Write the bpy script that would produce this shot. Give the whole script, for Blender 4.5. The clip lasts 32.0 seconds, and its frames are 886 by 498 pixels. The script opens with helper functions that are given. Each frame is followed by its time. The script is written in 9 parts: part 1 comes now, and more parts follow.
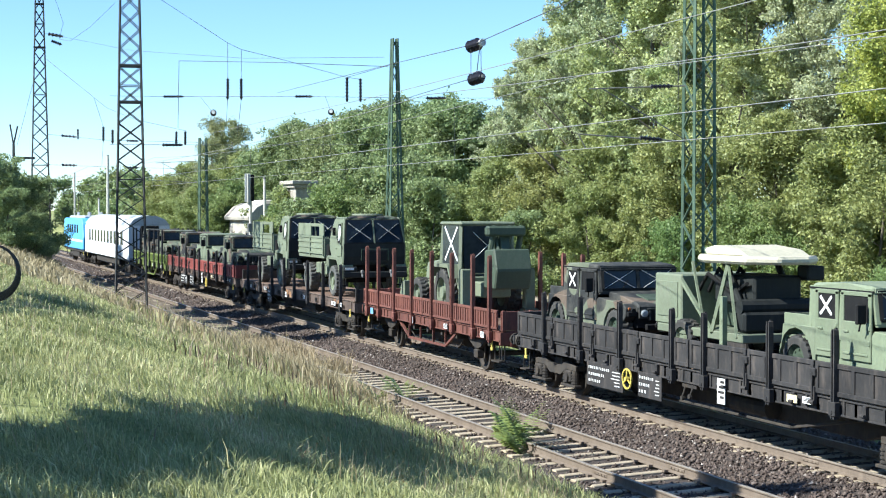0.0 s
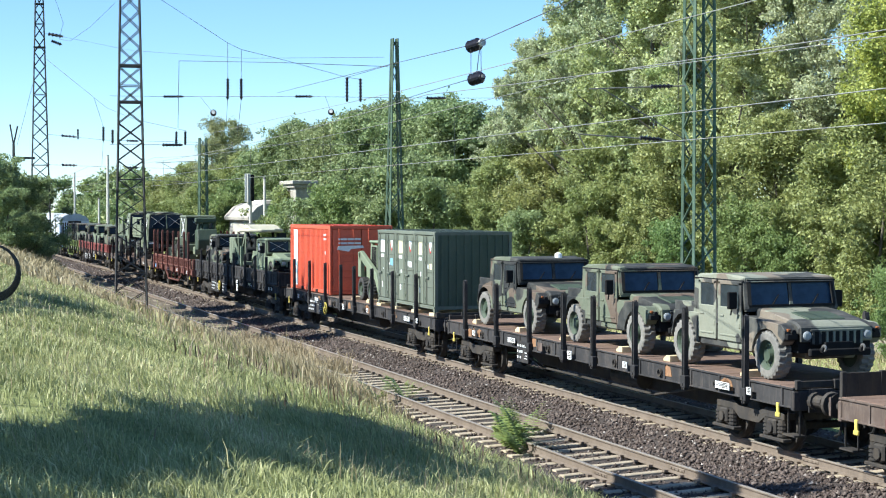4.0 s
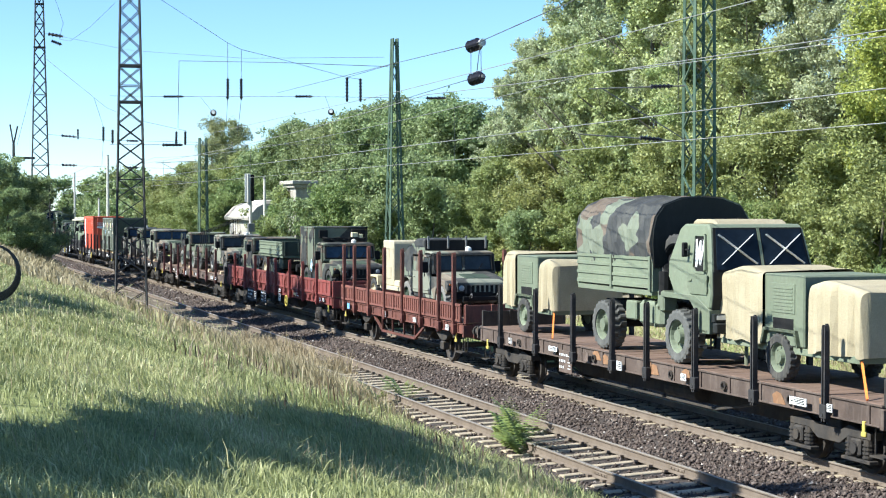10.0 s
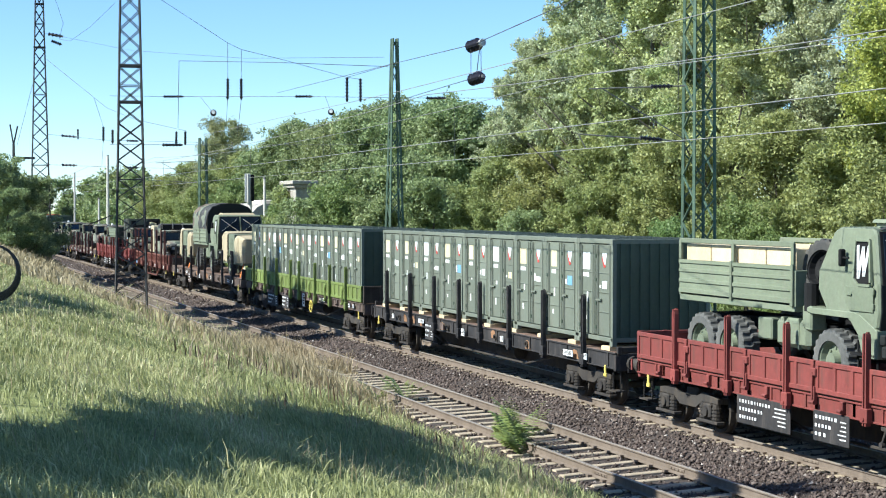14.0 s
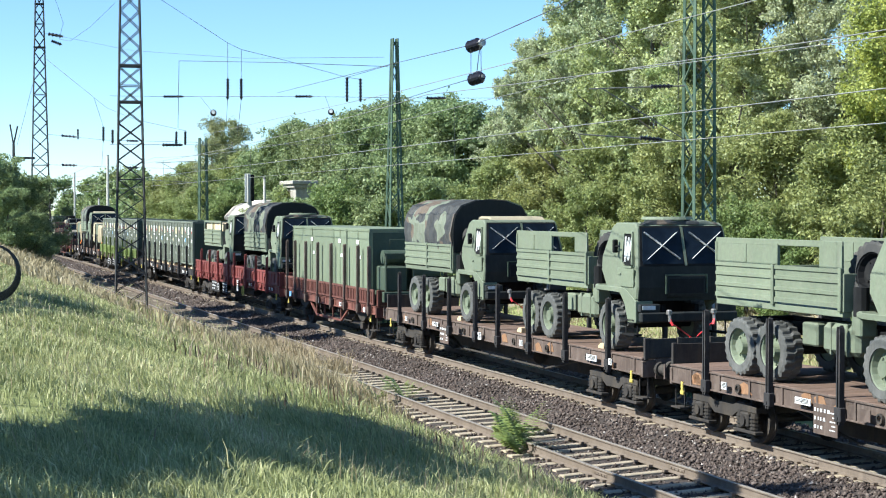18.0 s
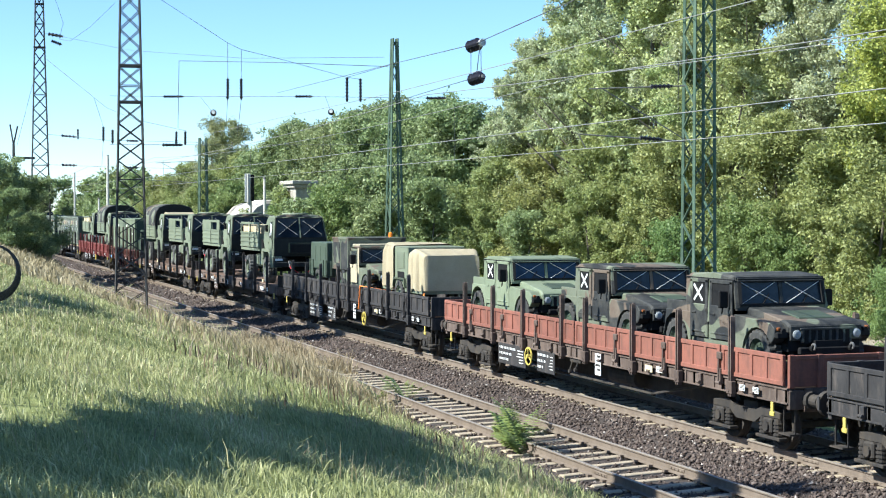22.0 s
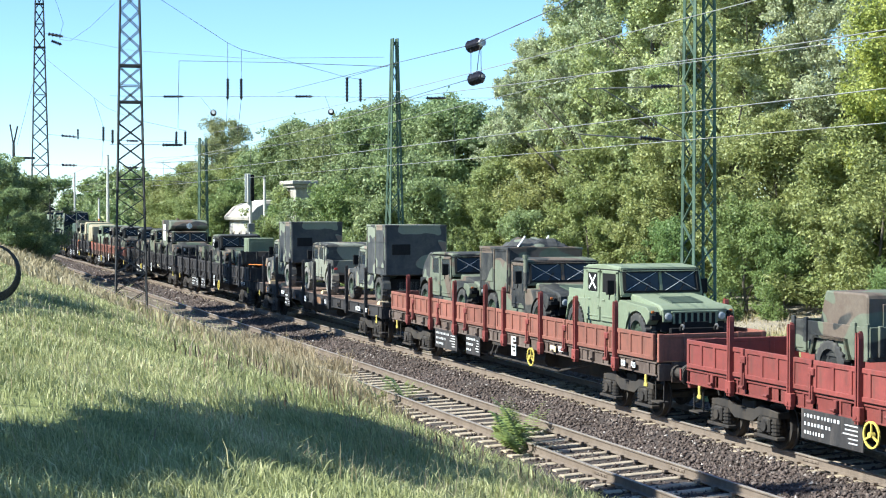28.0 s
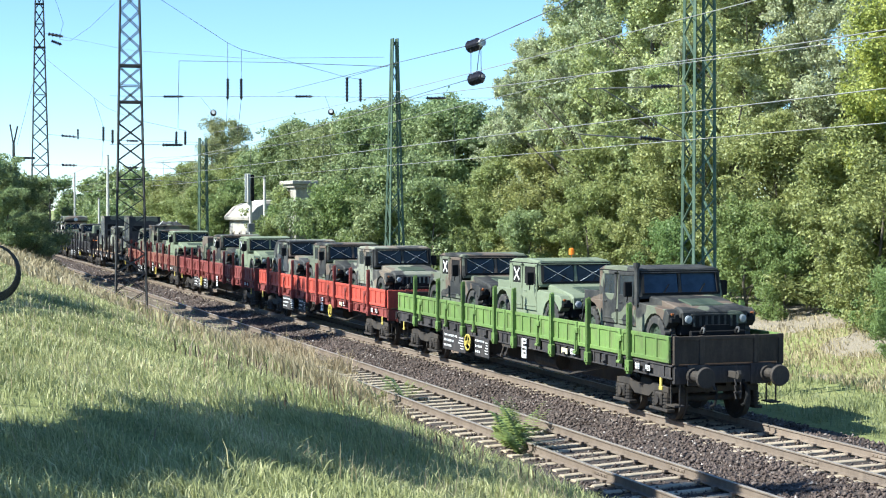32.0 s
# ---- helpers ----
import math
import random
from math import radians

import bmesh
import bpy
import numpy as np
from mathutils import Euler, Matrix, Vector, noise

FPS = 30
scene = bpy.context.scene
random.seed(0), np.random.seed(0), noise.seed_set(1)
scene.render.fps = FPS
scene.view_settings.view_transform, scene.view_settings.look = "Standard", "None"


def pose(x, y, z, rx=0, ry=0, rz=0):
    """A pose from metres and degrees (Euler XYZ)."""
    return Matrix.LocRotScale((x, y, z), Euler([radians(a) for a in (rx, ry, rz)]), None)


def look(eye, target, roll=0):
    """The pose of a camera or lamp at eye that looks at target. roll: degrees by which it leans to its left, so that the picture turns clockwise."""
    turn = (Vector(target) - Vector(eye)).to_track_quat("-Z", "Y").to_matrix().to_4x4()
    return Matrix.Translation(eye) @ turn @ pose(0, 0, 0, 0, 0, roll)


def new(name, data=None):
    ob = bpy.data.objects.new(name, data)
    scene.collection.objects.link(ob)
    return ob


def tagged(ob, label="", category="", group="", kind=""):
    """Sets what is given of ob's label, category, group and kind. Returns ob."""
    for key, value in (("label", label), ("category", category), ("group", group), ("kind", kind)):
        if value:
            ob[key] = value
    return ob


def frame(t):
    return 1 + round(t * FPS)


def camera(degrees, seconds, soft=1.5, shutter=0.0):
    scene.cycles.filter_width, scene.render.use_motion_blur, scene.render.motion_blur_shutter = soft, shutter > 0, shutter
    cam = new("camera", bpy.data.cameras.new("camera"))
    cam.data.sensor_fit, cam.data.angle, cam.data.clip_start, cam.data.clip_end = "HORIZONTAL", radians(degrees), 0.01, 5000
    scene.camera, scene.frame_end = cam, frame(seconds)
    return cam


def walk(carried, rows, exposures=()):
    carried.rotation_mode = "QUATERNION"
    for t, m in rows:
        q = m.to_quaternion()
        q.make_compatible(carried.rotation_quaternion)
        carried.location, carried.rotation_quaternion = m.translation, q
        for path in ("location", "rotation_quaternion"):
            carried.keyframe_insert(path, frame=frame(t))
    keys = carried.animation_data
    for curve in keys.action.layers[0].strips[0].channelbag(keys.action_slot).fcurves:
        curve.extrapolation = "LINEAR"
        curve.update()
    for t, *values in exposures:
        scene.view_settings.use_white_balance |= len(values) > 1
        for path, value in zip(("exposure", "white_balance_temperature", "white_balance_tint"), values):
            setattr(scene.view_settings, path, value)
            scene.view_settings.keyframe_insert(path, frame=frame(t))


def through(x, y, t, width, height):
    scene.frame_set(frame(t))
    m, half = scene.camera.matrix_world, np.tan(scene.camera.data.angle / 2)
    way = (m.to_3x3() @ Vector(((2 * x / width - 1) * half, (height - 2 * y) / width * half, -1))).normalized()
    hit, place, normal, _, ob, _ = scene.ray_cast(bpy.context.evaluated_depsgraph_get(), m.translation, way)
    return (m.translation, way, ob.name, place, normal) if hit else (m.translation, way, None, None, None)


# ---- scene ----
# camera on a tripod on the grass bank above a double-track line
EYE = (0.0, 0.0, 4.553)
TURN = 19.482          # to the right of the line of the track
cam = camera(31.495, 32.0, soft=1.1)
STAND = pose(*EYE, 90 - 1.467, 0, -TURN)
walk(cam, [(0.0, STAND), (32.0, STAND)], exposures=[(t, 1.12 + d, 6000, 3) for t, d in (
    (0.0, 0.03), (1.0, 0.03), (2.0, -0.18), (3.0, -0.13), (4.5, -0.02), (6.0, 0.06), (8.0, 0.06), (10.5, 0.0), (12.0, -0.12), (14.0, -0.12),
    (16.0, -0.06), (18.0, -0.04), (19.0, 0.05), (23.0, 0.04), (28.0, 0.09), (32.0, 0.08))])

TRAIN_X, NEAR_X = 16.752, 12.503   # centre lines of the two tracks, rail heads at z = 0

# daylight
SUN_EL = 41.0
world = bpy.data.worlds.new("World")
scene.world = world
world.use_nodes = True
wn = world.node_tree.nodes
sky = wn.new("ShaderNodeTexSky")
sky.sky_type = "NISHITA"
sky.sun_disc = False
sky.sun_elevation = radians(SUN_EL)
sky.sun_rotation = radians(270)
sky.air_density, sky.dust_density, sky.ozone_density = 0.8, 0.0, 5.8
world.node_tree.links.new(sky.outputs[0], wn["Background"].inputs[0])
wn["Background"].inputs[1].default_value = 0.1
sun_data = bpy.data.lights.new("sun", "SUN")
sun_data.energy, sun_data.angle, sun_data.color = 5.0, radians(0.5), (1.0, 0.95, 0.87)
sun = new("sun", sun_data)
sun.matrix_basis = look((-40 * math.cos(radians(SUN_EL)), 1.2, 40 * math.sin(radians(SUN_EL))), (0, 0, 0))


# ---- materials
def nodes_of(name):
    m = bpy.data.materials.new(name)
    m.use_nodes = True
    return m, m.node_tree.nodes, m.node_tree.links


def noise_node(N, L, vec, scale, detail=3.0, rough=0.6, distort=0.0):
    n = N.new("ShaderNodeTexNoise")
    n.inputs["Scale"].default_value, n.inputs["Detail"].default_value = scale, detail
    n.inputs["Roughness"].default_value, n.inputs["Distortion"].default_value = rough, distort
    L.new(vec, n.inputs["Vector"])
    return n


def ramp_node(N, L, fac, stops, interp="LINEAR"):
    r = N.new("ShaderNodeValToRGB")
    r.color_ramp.interpolation = interp
    e = r.color_ramp.elements
    while len(e) < len(stops):
        e.new(0.5)
    for el, (pos, col) in zip(e, stops):
        el.position, el.color = pos, (*col, 1)
    L.new(fac, r.inputs[0])
    return r


def mix_node(N, L, fac, a, b, mode="MIX"):
    m = N.new("ShaderNodeMix")
    m.data_type, m.blend_type = "RGBA", mode
    for sock, val in ((m.inputs["Factor"], fac), (m.inputs["A"], a), (m.inputs["B"], b)):
        if isinstance(val, bpy.types.NodeSocket):
            L.new(val, sock)
        elif isinstance(val, (int, float)):
            sock.default_value = val
        else:
            sock.default_value = (*val, 1)
    return m.outputs["Result"]


def math_node(N, L, op, a, b=0.0):
    m = N.new("ShaderNodeMath")
    m.operation = op
    for sock, val in zip(m.inputs, (a, b)):
        if isinstance(val, bpy.types.NodeSocket):
            L.new(val, sock)
        else:
            sock.default_value = val
    return m.outputs[0]


def finish(N, L, color, rough, metal=0.0, bump=None, depth=0.01, spec=0.5):
    b = N["Principled BSDF"]
    L.new(color, b.inputs["Base Color"])
    if isinstance(rough, bpy.types.NodeSocket):
        L.new(rough, b.inputs["Roughness"])
    else:
        b.inputs["Roughness"].default_value = rough
    b.inputs["Metallic"].default_value = metal
    b.inputs["Specular IOR Level"].default_value = spec
    if bump is not None:
        bp = N.new("ShaderNodeBump")
        bp.inputs["Distance"].default_value = depth
        bp.inputs["Strength"].default_value = 0.7
        L.new(bump, bp.inputs["Height"])
        L.new(bp.outputs[0], b.inputs["Normal"])


def surf(name, c1, c2, dirt=(0.1, 0.085, 0.07), dirty=0.35, scale=0.9, grain=14.0, rough=0.6, metal=0.0,
         depth=0.004, vary=0.12, spec=0.4):
    """Paint or plain stuff: two tones in large patches, dirt in streaks, fine grain, a little change from piece to piece."""
    m, N, L = nodes_of(name)
    tc = N.new("ShaderNodeTexCoord").outputs["Object"]
    info = N.new("ShaderNodeObjectInfo").outputs["Random"]
    big = noise_node(N, L, tc, scale, 4.0, 0.65)
    fine = noise_node(N, L, tc, grain, 5.0, 0.7)
    col = mix_node(N, L, ramp_node(N, L, big.outputs[0], [(0.35, (0, 0, 0)), (0.65, (1, 1, 1))]).outputs[0], c1, c2)
    mp = N.new("ShaderNodeMapping")
    mp.inputs["Scale"].default_value = (2.2, 2.2, 0.5)
    L.new(tc, mp.inputs[0])
    streak = noise_node(N, L, mp.outputs[0], 2.4, 6.0, 0.72)
    dfac = math_node(N, L, "MULTIPLY", ramp_node(N, L, streak.outputs[0], [(0.48, (0, 0, 0)), (0.72, (1, 1, 1))]).outputs[0], dirty)
    col = mix_node(N, L, dfac, col, dirt)
    g = ramp_node(N, L, fine.outputs[0], [(0.3, (0.72, 0.72, 0.72)), (0.7, (1.15, 1.15, 1.15))])
    col = mix_node(N, L, 0.6, col, g.outputs[0], "MULTIPLY")
    v = math_node(N, L, "MULTIPLY_ADD", info, 2 * vary)
    v.node.inputs[2].default_value = 1 - vary
    hsv = N.new("ShaderNodeHueSaturation")
    L.new(v, hsv.inputs["Value"])
    L.new(col, hsv.inputs["Color"])
    r = math_node(N, L, "MULTIPLY_ADD", fine.outputs[0], 0.3)
    r.node.inputs[2].default_value = rough - 0.15
    finish(N, L, hsv.outputs[0], r, metal, fine.outputs[0], depth, spec)
    return m


def camo(name, seed, green, brown, black, scale=0.62, dust=0.25, share=(0.56, 0.565)):
    """Three-tone camouflage paint with soft dusty wear."""
    m, N, L = nodes_of(name)
    tc = N.new("ShaderNodeTexCoord").outputs["Object"]
    mp = N.new("ShaderNodeMapping")
    mp.inputs["Location"].default_value = (seed * 3.1, seed * 1.7, seed * 2.3)
    mp.inputs["Scale"].default_value = (0.8, 1.0, 1.25)
    L.new(tc, mp.inputs[0])
    a = noise_node(N, L, mp.outputs[0], scale, 1.2, 0.4, 0.9)
    b = noise_node(N, L, mp.outputs[0], scale * 1.15, 1.0, 0.4, 0.7)
    b.noise_dimensions = "4D"
    b.inputs["W"].default_value = 7.3 + seed
    col = mix_node(N, L, ramp_node(N, L, a.outputs[0], [(0.0, (0, 0, 0)), (share[0], (0, 0, 0)), (share[0] + 0.012, (1, 1, 1))]).outputs[0], green, brown)
    col = mix_node(N, L, ramp_node(N, L, b.outputs[0], [(0.0, (0, 0, 0)), (share[1], (0, 0, 0)), (share[1] + 0.01, (1, 1, 1))]).outputs[0], col, black)
    d = noise_node(N, L, tc, 1.7, 6.0, 0.7)
    fine = noise_node(N, L, tc, 18.0, 5.0, 0.7)
    fac = math_node(N, L, "MULTIPLY", ramp_node(N, L, d.outputs[0], [(0.42, (0, 0, 0)), (0.75, (1, 1, 1))]).outputs[0], dust)
    col = mix_node(N, L, fac, col, (0.33, 0.31, 0.25))
    g = ramp_node(N, L, fine.outputs[0], [(0.3, (0.8, 0.8, 0.8)), (0.7, (1.12, 1.12, 1.12))])
    col = mix_node(N, L, 0.6, col, g.outputs[0], "MULTIPLY")
    finish(N, L, col, 0.72, 0.0, fine.outputs[0], 0.003, 0.35)
    return m


def leafy(name, dark, light, yellow, yellow_share=0.1, through=0.35, own=0.55, spray=0.6, scale=0.45):
    """Leaves: each one a tone of its own within its spray, light passes through them."""
    m, N, L = nodes_of(name)
    geo = N.new("ShaderNodeNewGeometry").outputs["Random Per Island"]
    tc = N.new("ShaderNodeTexCoord").outputs["Object"]
    info = N.new("ShaderNodeObjectInfo").outputs["Random"]
    patch = noise_node(N, L, tc, scale, 3.0, 0.6)
    f = math_node(N, L, "ADD", math_node(N, L, "MULTIPLY", geo, own), math_node(N, L, "MULTIPLY", patch.outputs[0], spray))
    col = ramp_node(N, L, f, [(0.2, dark), (0.75, light), (0.995 - yellow_share, light), (1.0, yellow)]).outputs[0]
    hsv = N.new("ShaderNodeHueSaturation")
    hue = math_node(N, L, "MULTIPLY_ADD", info, 0.03)
    hue.node.inputs[2].default_value = 0.485
    L.new(hue, hsv.inputs["Hue"])
    L.new(col, hsv.inputs["Color"])
    b = N["Principled BSDF"]
    L.new(hsv.outputs[0], b.inputs["Base Color"])
    b.inputs["Roughness"].default_value = 0.5
    b.inputs["Specular IOR Level"].default_value = 0.35
    t = N.new("ShaderNodeBsdfTranslucent")
    L.new(hsv.outputs[0], t.inputs["Color"])
    mx = N.new("ShaderNodeMixShader")
    mx.inputs[0].default_value = through
    L.new(b.outputs[0], mx.inputs[1])
    L.new(t.outputs[0], mx.inputs[2])
    L.new(mx.outputs[0], N["Material Output"].inputs["Surface"])
    return m


def glass(name, tint, rough=0.16, spec=0.35):
    m, N, L = nodes_of(name)
    tc = N.new("ShaderNodeTexCoord").outputs["Object"]
    n = noise_node(N, L, tc, 3.0, 4.0)
    col = ramp_node(N, L, n.outputs[0], [(0.3, tint), (0.75, tuple(min(1, c * 1.9) for c in tint))]).outputs[0]
    finish(N, L, col, rough, 0.0, None, 0.01, spec)
    return m


M = {}
OLIVE, LIGHT_GREEN, TAN = (0.115, 0.155, 0.095), (0.20, 0.30, 0.155), (0.56, 0.49, 0.33)
for s in range(4):
    M["camo%d" % s] = camo("camouflage_paint_%s" % "abcd"[s], s + 1.0, (0.122, 0.136, 0.094), (0.118, 0.086, 0.064), (0.02, 0.021, 0.022), 0.72, 0.22, (0.53, 0.515))
M["camo_pale"] = camo("faded_camouflage_paint", 9.0, (0.21, 0.215, 0.165), (0.18, 0.145, 0.11), (0.035, 0.035, 0.035), 0.75, 0.3, (0.55, 0.53))
M["camo_mid"] = camo("weathered_camouflage_paint", 3.4, (0.20, 0.215, 0.16), (0.20, 0.15, 0.115), (0.045, 0.047, 0.05), 0.85, 0.2, (0.53, 0.51))
M["camo_canvas"] = camo("camouflage_canvas", 5.0, (0.155, 0.172, 0.125), (0.115, 0.085, 0.062), (0.035, 0.036, 0.037), 0.95, 0.2, (0.54, 0.51))
M["green"] = surf("olive_green_paint", (0.148, 0.172, 0.115), (0.175, 0.20, 0.135), (0.2, 0.19, 0.15), 0.4, rough=0.7)
M["lightgreen"] = surf("light_green_paint", (0.165, 0.195, 0.125), (0.19, 0.222, 0.145), (0.22, 0.22, 0.17), 0.35, rough=0.68)
M["darkgreen"] = surf("dark_green_paint", (0.048, 0.068, 0.045), (0.06, 0.082, 0.055), (0.12, 0.12, 0.09), 0.3, rough=0.62)
M["cont_green"] = surf("green_container_paint", (0.135, 0.152, 0.116), (0.165, 0.182, 0.142), (0.2, 0.19, 0.16), 0.35, 0.5, rough=0.62)
M["tan"] = surf("sand_paint", (0.46, 0.40, 0.27), (0.52, 0.45, 0.31), (0.3, 0.25, 0.17), 0.3, rough=0.72)
M["tan_canvas"] = surf("sand_canvas", (0.35, 0.295, 0.19), (0.41, 0.345, 0.23), (0.36, 0.30, 0.2), 0.3, 1.6, 40.0, 0.9, depth=0.02)
M["radar"] = surf("pale_sand_cover", (0.44, 0.41, 0.31), (0.50, 0.46, 0.35), (0.4, 0.35, 0.25), 0.2, rough=0.7)
M["orange"] = surf("orange_container_paint", (0.66, 0.122, 0.062), (0.60, 0.11, 0.056), (0.30, 0.075, 0.05), 0.3, 0.5, rough=0.5)
M["white"] = surf("white_marking", (0.78, 0.78, 0.76), (0.7, 0.7, 0.68), (0.4, 0.38, 0.34), 0.25, rough=0.6)
M["cream"] = surf("yellowed_label", (0.72, 0.64, 0.40), (0.68, 0.58, 0.36), dirty=0.2)
M["redmark"] = surf("red_marking", (0.55, 0.05, 0.045), (0.48, 0.05, 0.04), dirty=0.2)
M["bluemark"] = surf("blue_marking", (0.16, 0.36, 0.62), (0.2, 0.4, 0.62), dirty=0.2)
M["yellow"] = surf("yellow_paint", (0.66, 0.53, 0.11), (0.58, 0.46, 0.10), dirty=0.35)
M["strap"] = surf("orange_strap", (0.85, 0.26, 0.05), (0.8, 0.2, 0.05), dirty=0.1)
M["redstrap"] = surf("red_chain_cover", (0.75, 0.04, 0.05), (0.7, 0.04, 0.05), dirty=0.1)
M["amber"] = surf("dull_amber_lens", (0.30, 0.09, 0.02), (0.26, 0.08, 0.02), dirty=0.2, rough=0.4)
M["beacon"] = surf("amber_beacon", (0.9, 0.25, 0.02), (0.85, 0.22, 0.02), dirty=0.05, rough=0.35)
M["tyre"] = surf("tyre_rubber", (0.035, 0.034, 0.033), (0.05, 0.048, 0.045), (0.2, 0.18, 0.14), 0.5, 2.0, 20.0, 0.85)
M["dusty_tyre"] = surf("dusty_tyre_rubber", (0.17, 0.16, 0.145), (0.24, 0.225, 0.2), (0.10, 0.09, 0.08), 0.4, 2.5, 20.0, 0.9)
M["glass"] = glass("vehicle_glass", (0.02, 0.025, 0.03), 0.18, 0.25)
# near-black: black parts, and shade painted onto the truck cab fronts
M["blackpaint_shade"] = surf("black_paint_and_shade", (0.016, 0.018, 0.018), (0.024, 0.026, 0.025), (0.06, 0.058, 0.05), 0.3, rough=0.7, spec=0.2)
M["dock"] = leafy("brown_dock_seeds", (0.06, 0.035, 0.025), (0.12, 0.075, 0.05), (0.2, 0.14, 0.09), 0.1, 0.15)
M["truckglass"] = glass("dark_truck_glass", (0.008, 0.012, 0.018), 0.15, 0.12)
M["blueglass"] = glass("bluish_glass", (0.018, 0.032, 0.055), 0.2, 0.2)
# near-black: dark parts, and painted shade where an opening is drawn solid
M["dark"] = surf("dark_parts_and_cavity_shade", (0.014, 0.014, 0.015), (0.02, 0.02, 0.02), dirty=0.1, rough=0.85, spec=0.1)
M["truck_tyre"] = surf("grey_worn_tyre_rubber", (0.075, 0.075, 0.07), (0.12, 0.118, 0.11), (0.2, 0.19, 0.17), 0.35, 2.5, 20.0, 0.88)
M["rusty"] = surf("flaking_rust_patch", (0.24, 0.12, 0.06), (0.30, 0.17, 0.09), (0.1, 0.07, 0.05), 0.5, 4.0, 24.0, 0.85)
M["lamp"] = surf("headlamp_glass", (0.38, 0.40, 0.41), (0.3, 0.32, 0.33), dirty=0.1, rough=0.2)
M["steel"] = surf("grimy_steel", (0.04, 0.036, 0.034), (0.065, 0.057, 0.05), (0.12, 0.09, 0.06), 0.5, 2.0, 24.0, 0.75, 0.1, spec=0.2)
M["greysteel"] = surf("grey_worn_steel", (0.19, 0.185, 0.18), (0.25, 0.24, 0.23), (0.1, 0.075, 0.05), 0.5, 2.0, 24.0, 0.55, 0.4)
M["rust"] = surf("brown_rusted_sill", (0.078, 0.055, 0.044), (0.13, 0.092, 0.074), (0.28, 0.23, 0.19), 0.4, 1.2, 16.0, 0.8)
M["endwood"] = surf("dark_brown_end_boards", (0.04, 0.032, 0.026), (0.062, 0.05, 0.04), (0.12, 0.09, 0.07), 0.45, 1.2, 16.0, 0.8, spec=0.2)
M["blackwagon"] = surf("black_wagon_paint", (0.030, 0.029, 0.030), (0.048, 0.045, 0.045), (0.16, 0.13, 0.11), 0.45, 1.0, 16.0, 0.75, spec=0.2)
M["redwagon"] = surf("dark_red_wagon_paint", (0.225, 0.052, 0.043), (0.185, 0.044, 0.037), (0.09, 0.045, 0.035), 0.67, 1.2, 16.0, 0.68, vary=0.18)
M["brightred"] = surf("bright_red_wagon_paint", (0.46, 0.075, 0.048), (0.40, 0.066, 0.042), (0.18, 0.055, 0.04), 0.62, 1.2, 16.0, 0.62, vary=0.18)
M["brownred"] = surf("rusty_red_wagon_paint", (0.205, 0.08, 0.056), (0.25, 0.095, 0.066), (0.11, 0.06, 0.046), 0.72, 1.2, 16.0, 0.78, vary=0.18)
M["stakebrown"] = surf("dark_red_brown_stake_paint", (0.095, 0.036, 0.032), (0.13, 0.05, 0.042), (0.04, 0.035, 0.03), 0.6, 1.6, 14.0, 0.75, vary=0.18)
# weathered green, darkened to carry the shade of the trailer's front
M["deepgreen_shade"] = surf("dark_weathered_green_with_shade", (0.035, 0.05, 0.036), (0.05, 0.064, 0.046), (0.03, 0.03, 0.028), 0.5)
M["ksred"] = surf("worn_red_brown_wagon_paint", (0.145, 0.052, 0.040), (0.19, 0.072, 0.052), (0.06, 0.036, 0.028), 0.8, 1.4, 16.0, 0.8, vary=0.25)
M["greenwagon"] = surf("grass_green_wagon_paint", (0.115, 0.19, 0.05), (0.145, 0.23, 0.06), (0.10, 0.10, 0.05), 0.72, 1.2, 16.0, 0.66, vary=0.18)
M["olivewagon"] = surf("olive_green_wagon_paint", (0.135, 0.18, 0.045), (0.17, 0.215, 0.055), (0.10, 0.10, 0.05), 0.72, 1.2, 16.0, 0.7, vary=0.18)
M["deckwood"] = surf("worn_wagon_planks", (0.15, 0.095, 0.07), (0.20, 0.13, 0.095), (0.07, 0.05, 0.04), 0.5, 1.5, 20.0, 0.85)
M["wood"] = surf("fresh_chock_wood", (0.62, 0.48, 0.29), (0.68, 0.54, 0.34), (0.4, 0.3, 0.18), 0.3, 3.0, 20.0, 0.8)
M["coachwhite"] = surf("white_coach_paint", (0.74, 0.76, 0.80), (0.66, 0.68, 0.72), (0.3, 0.3, 0.3), 0.3)
M["coachroof"] = surf("grey_coach_roof", (0.46, 0.48, 0.50), (0.4, 0.42, 0.44), (0.2, 0.2, 0.2), 0.4)
M["locoblue"] = surf("blue_loco_paint", (0.10, 0.36, 0.70), (0.12, 0.40, 0.72), (0.2, 0.2, 0.2), 0.25)
M["rail"] = surf("rail_steel", (0.17, 0.132, 0.102), (0.22, 0.175, 0.138), (0.09, 0.07, 0.055), 0.4, 2.0, 30.0, 0.75, 0.0, spec=0.2)
M["railhead"] = surf("worn_rail_head", (0.34, 0.30, 0.26), (0.30, 0.265, 0.23), (0.2, 0.16, 0.12), 0.35, 3.0, 30.0, 0.5, 0.3)
M["concrete"] = surf("old_sleeper_concrete", (0.35, 0.285, 0.205), (0.45, 0.37, 0.265), (0.14, 0.105, 0.08), 0.55, 3.0, 22.0, 0.9, depth=0.01)
M["stone"] = None
M["mastdark"] = surf("dark_mast_paint", (0.045, 0.048, 0.05), (0.065, 0.066, 0.066), (0.11, 0.08, 0.055), 0.4, 1.5, 20.0, 0.8, spec=0.15)
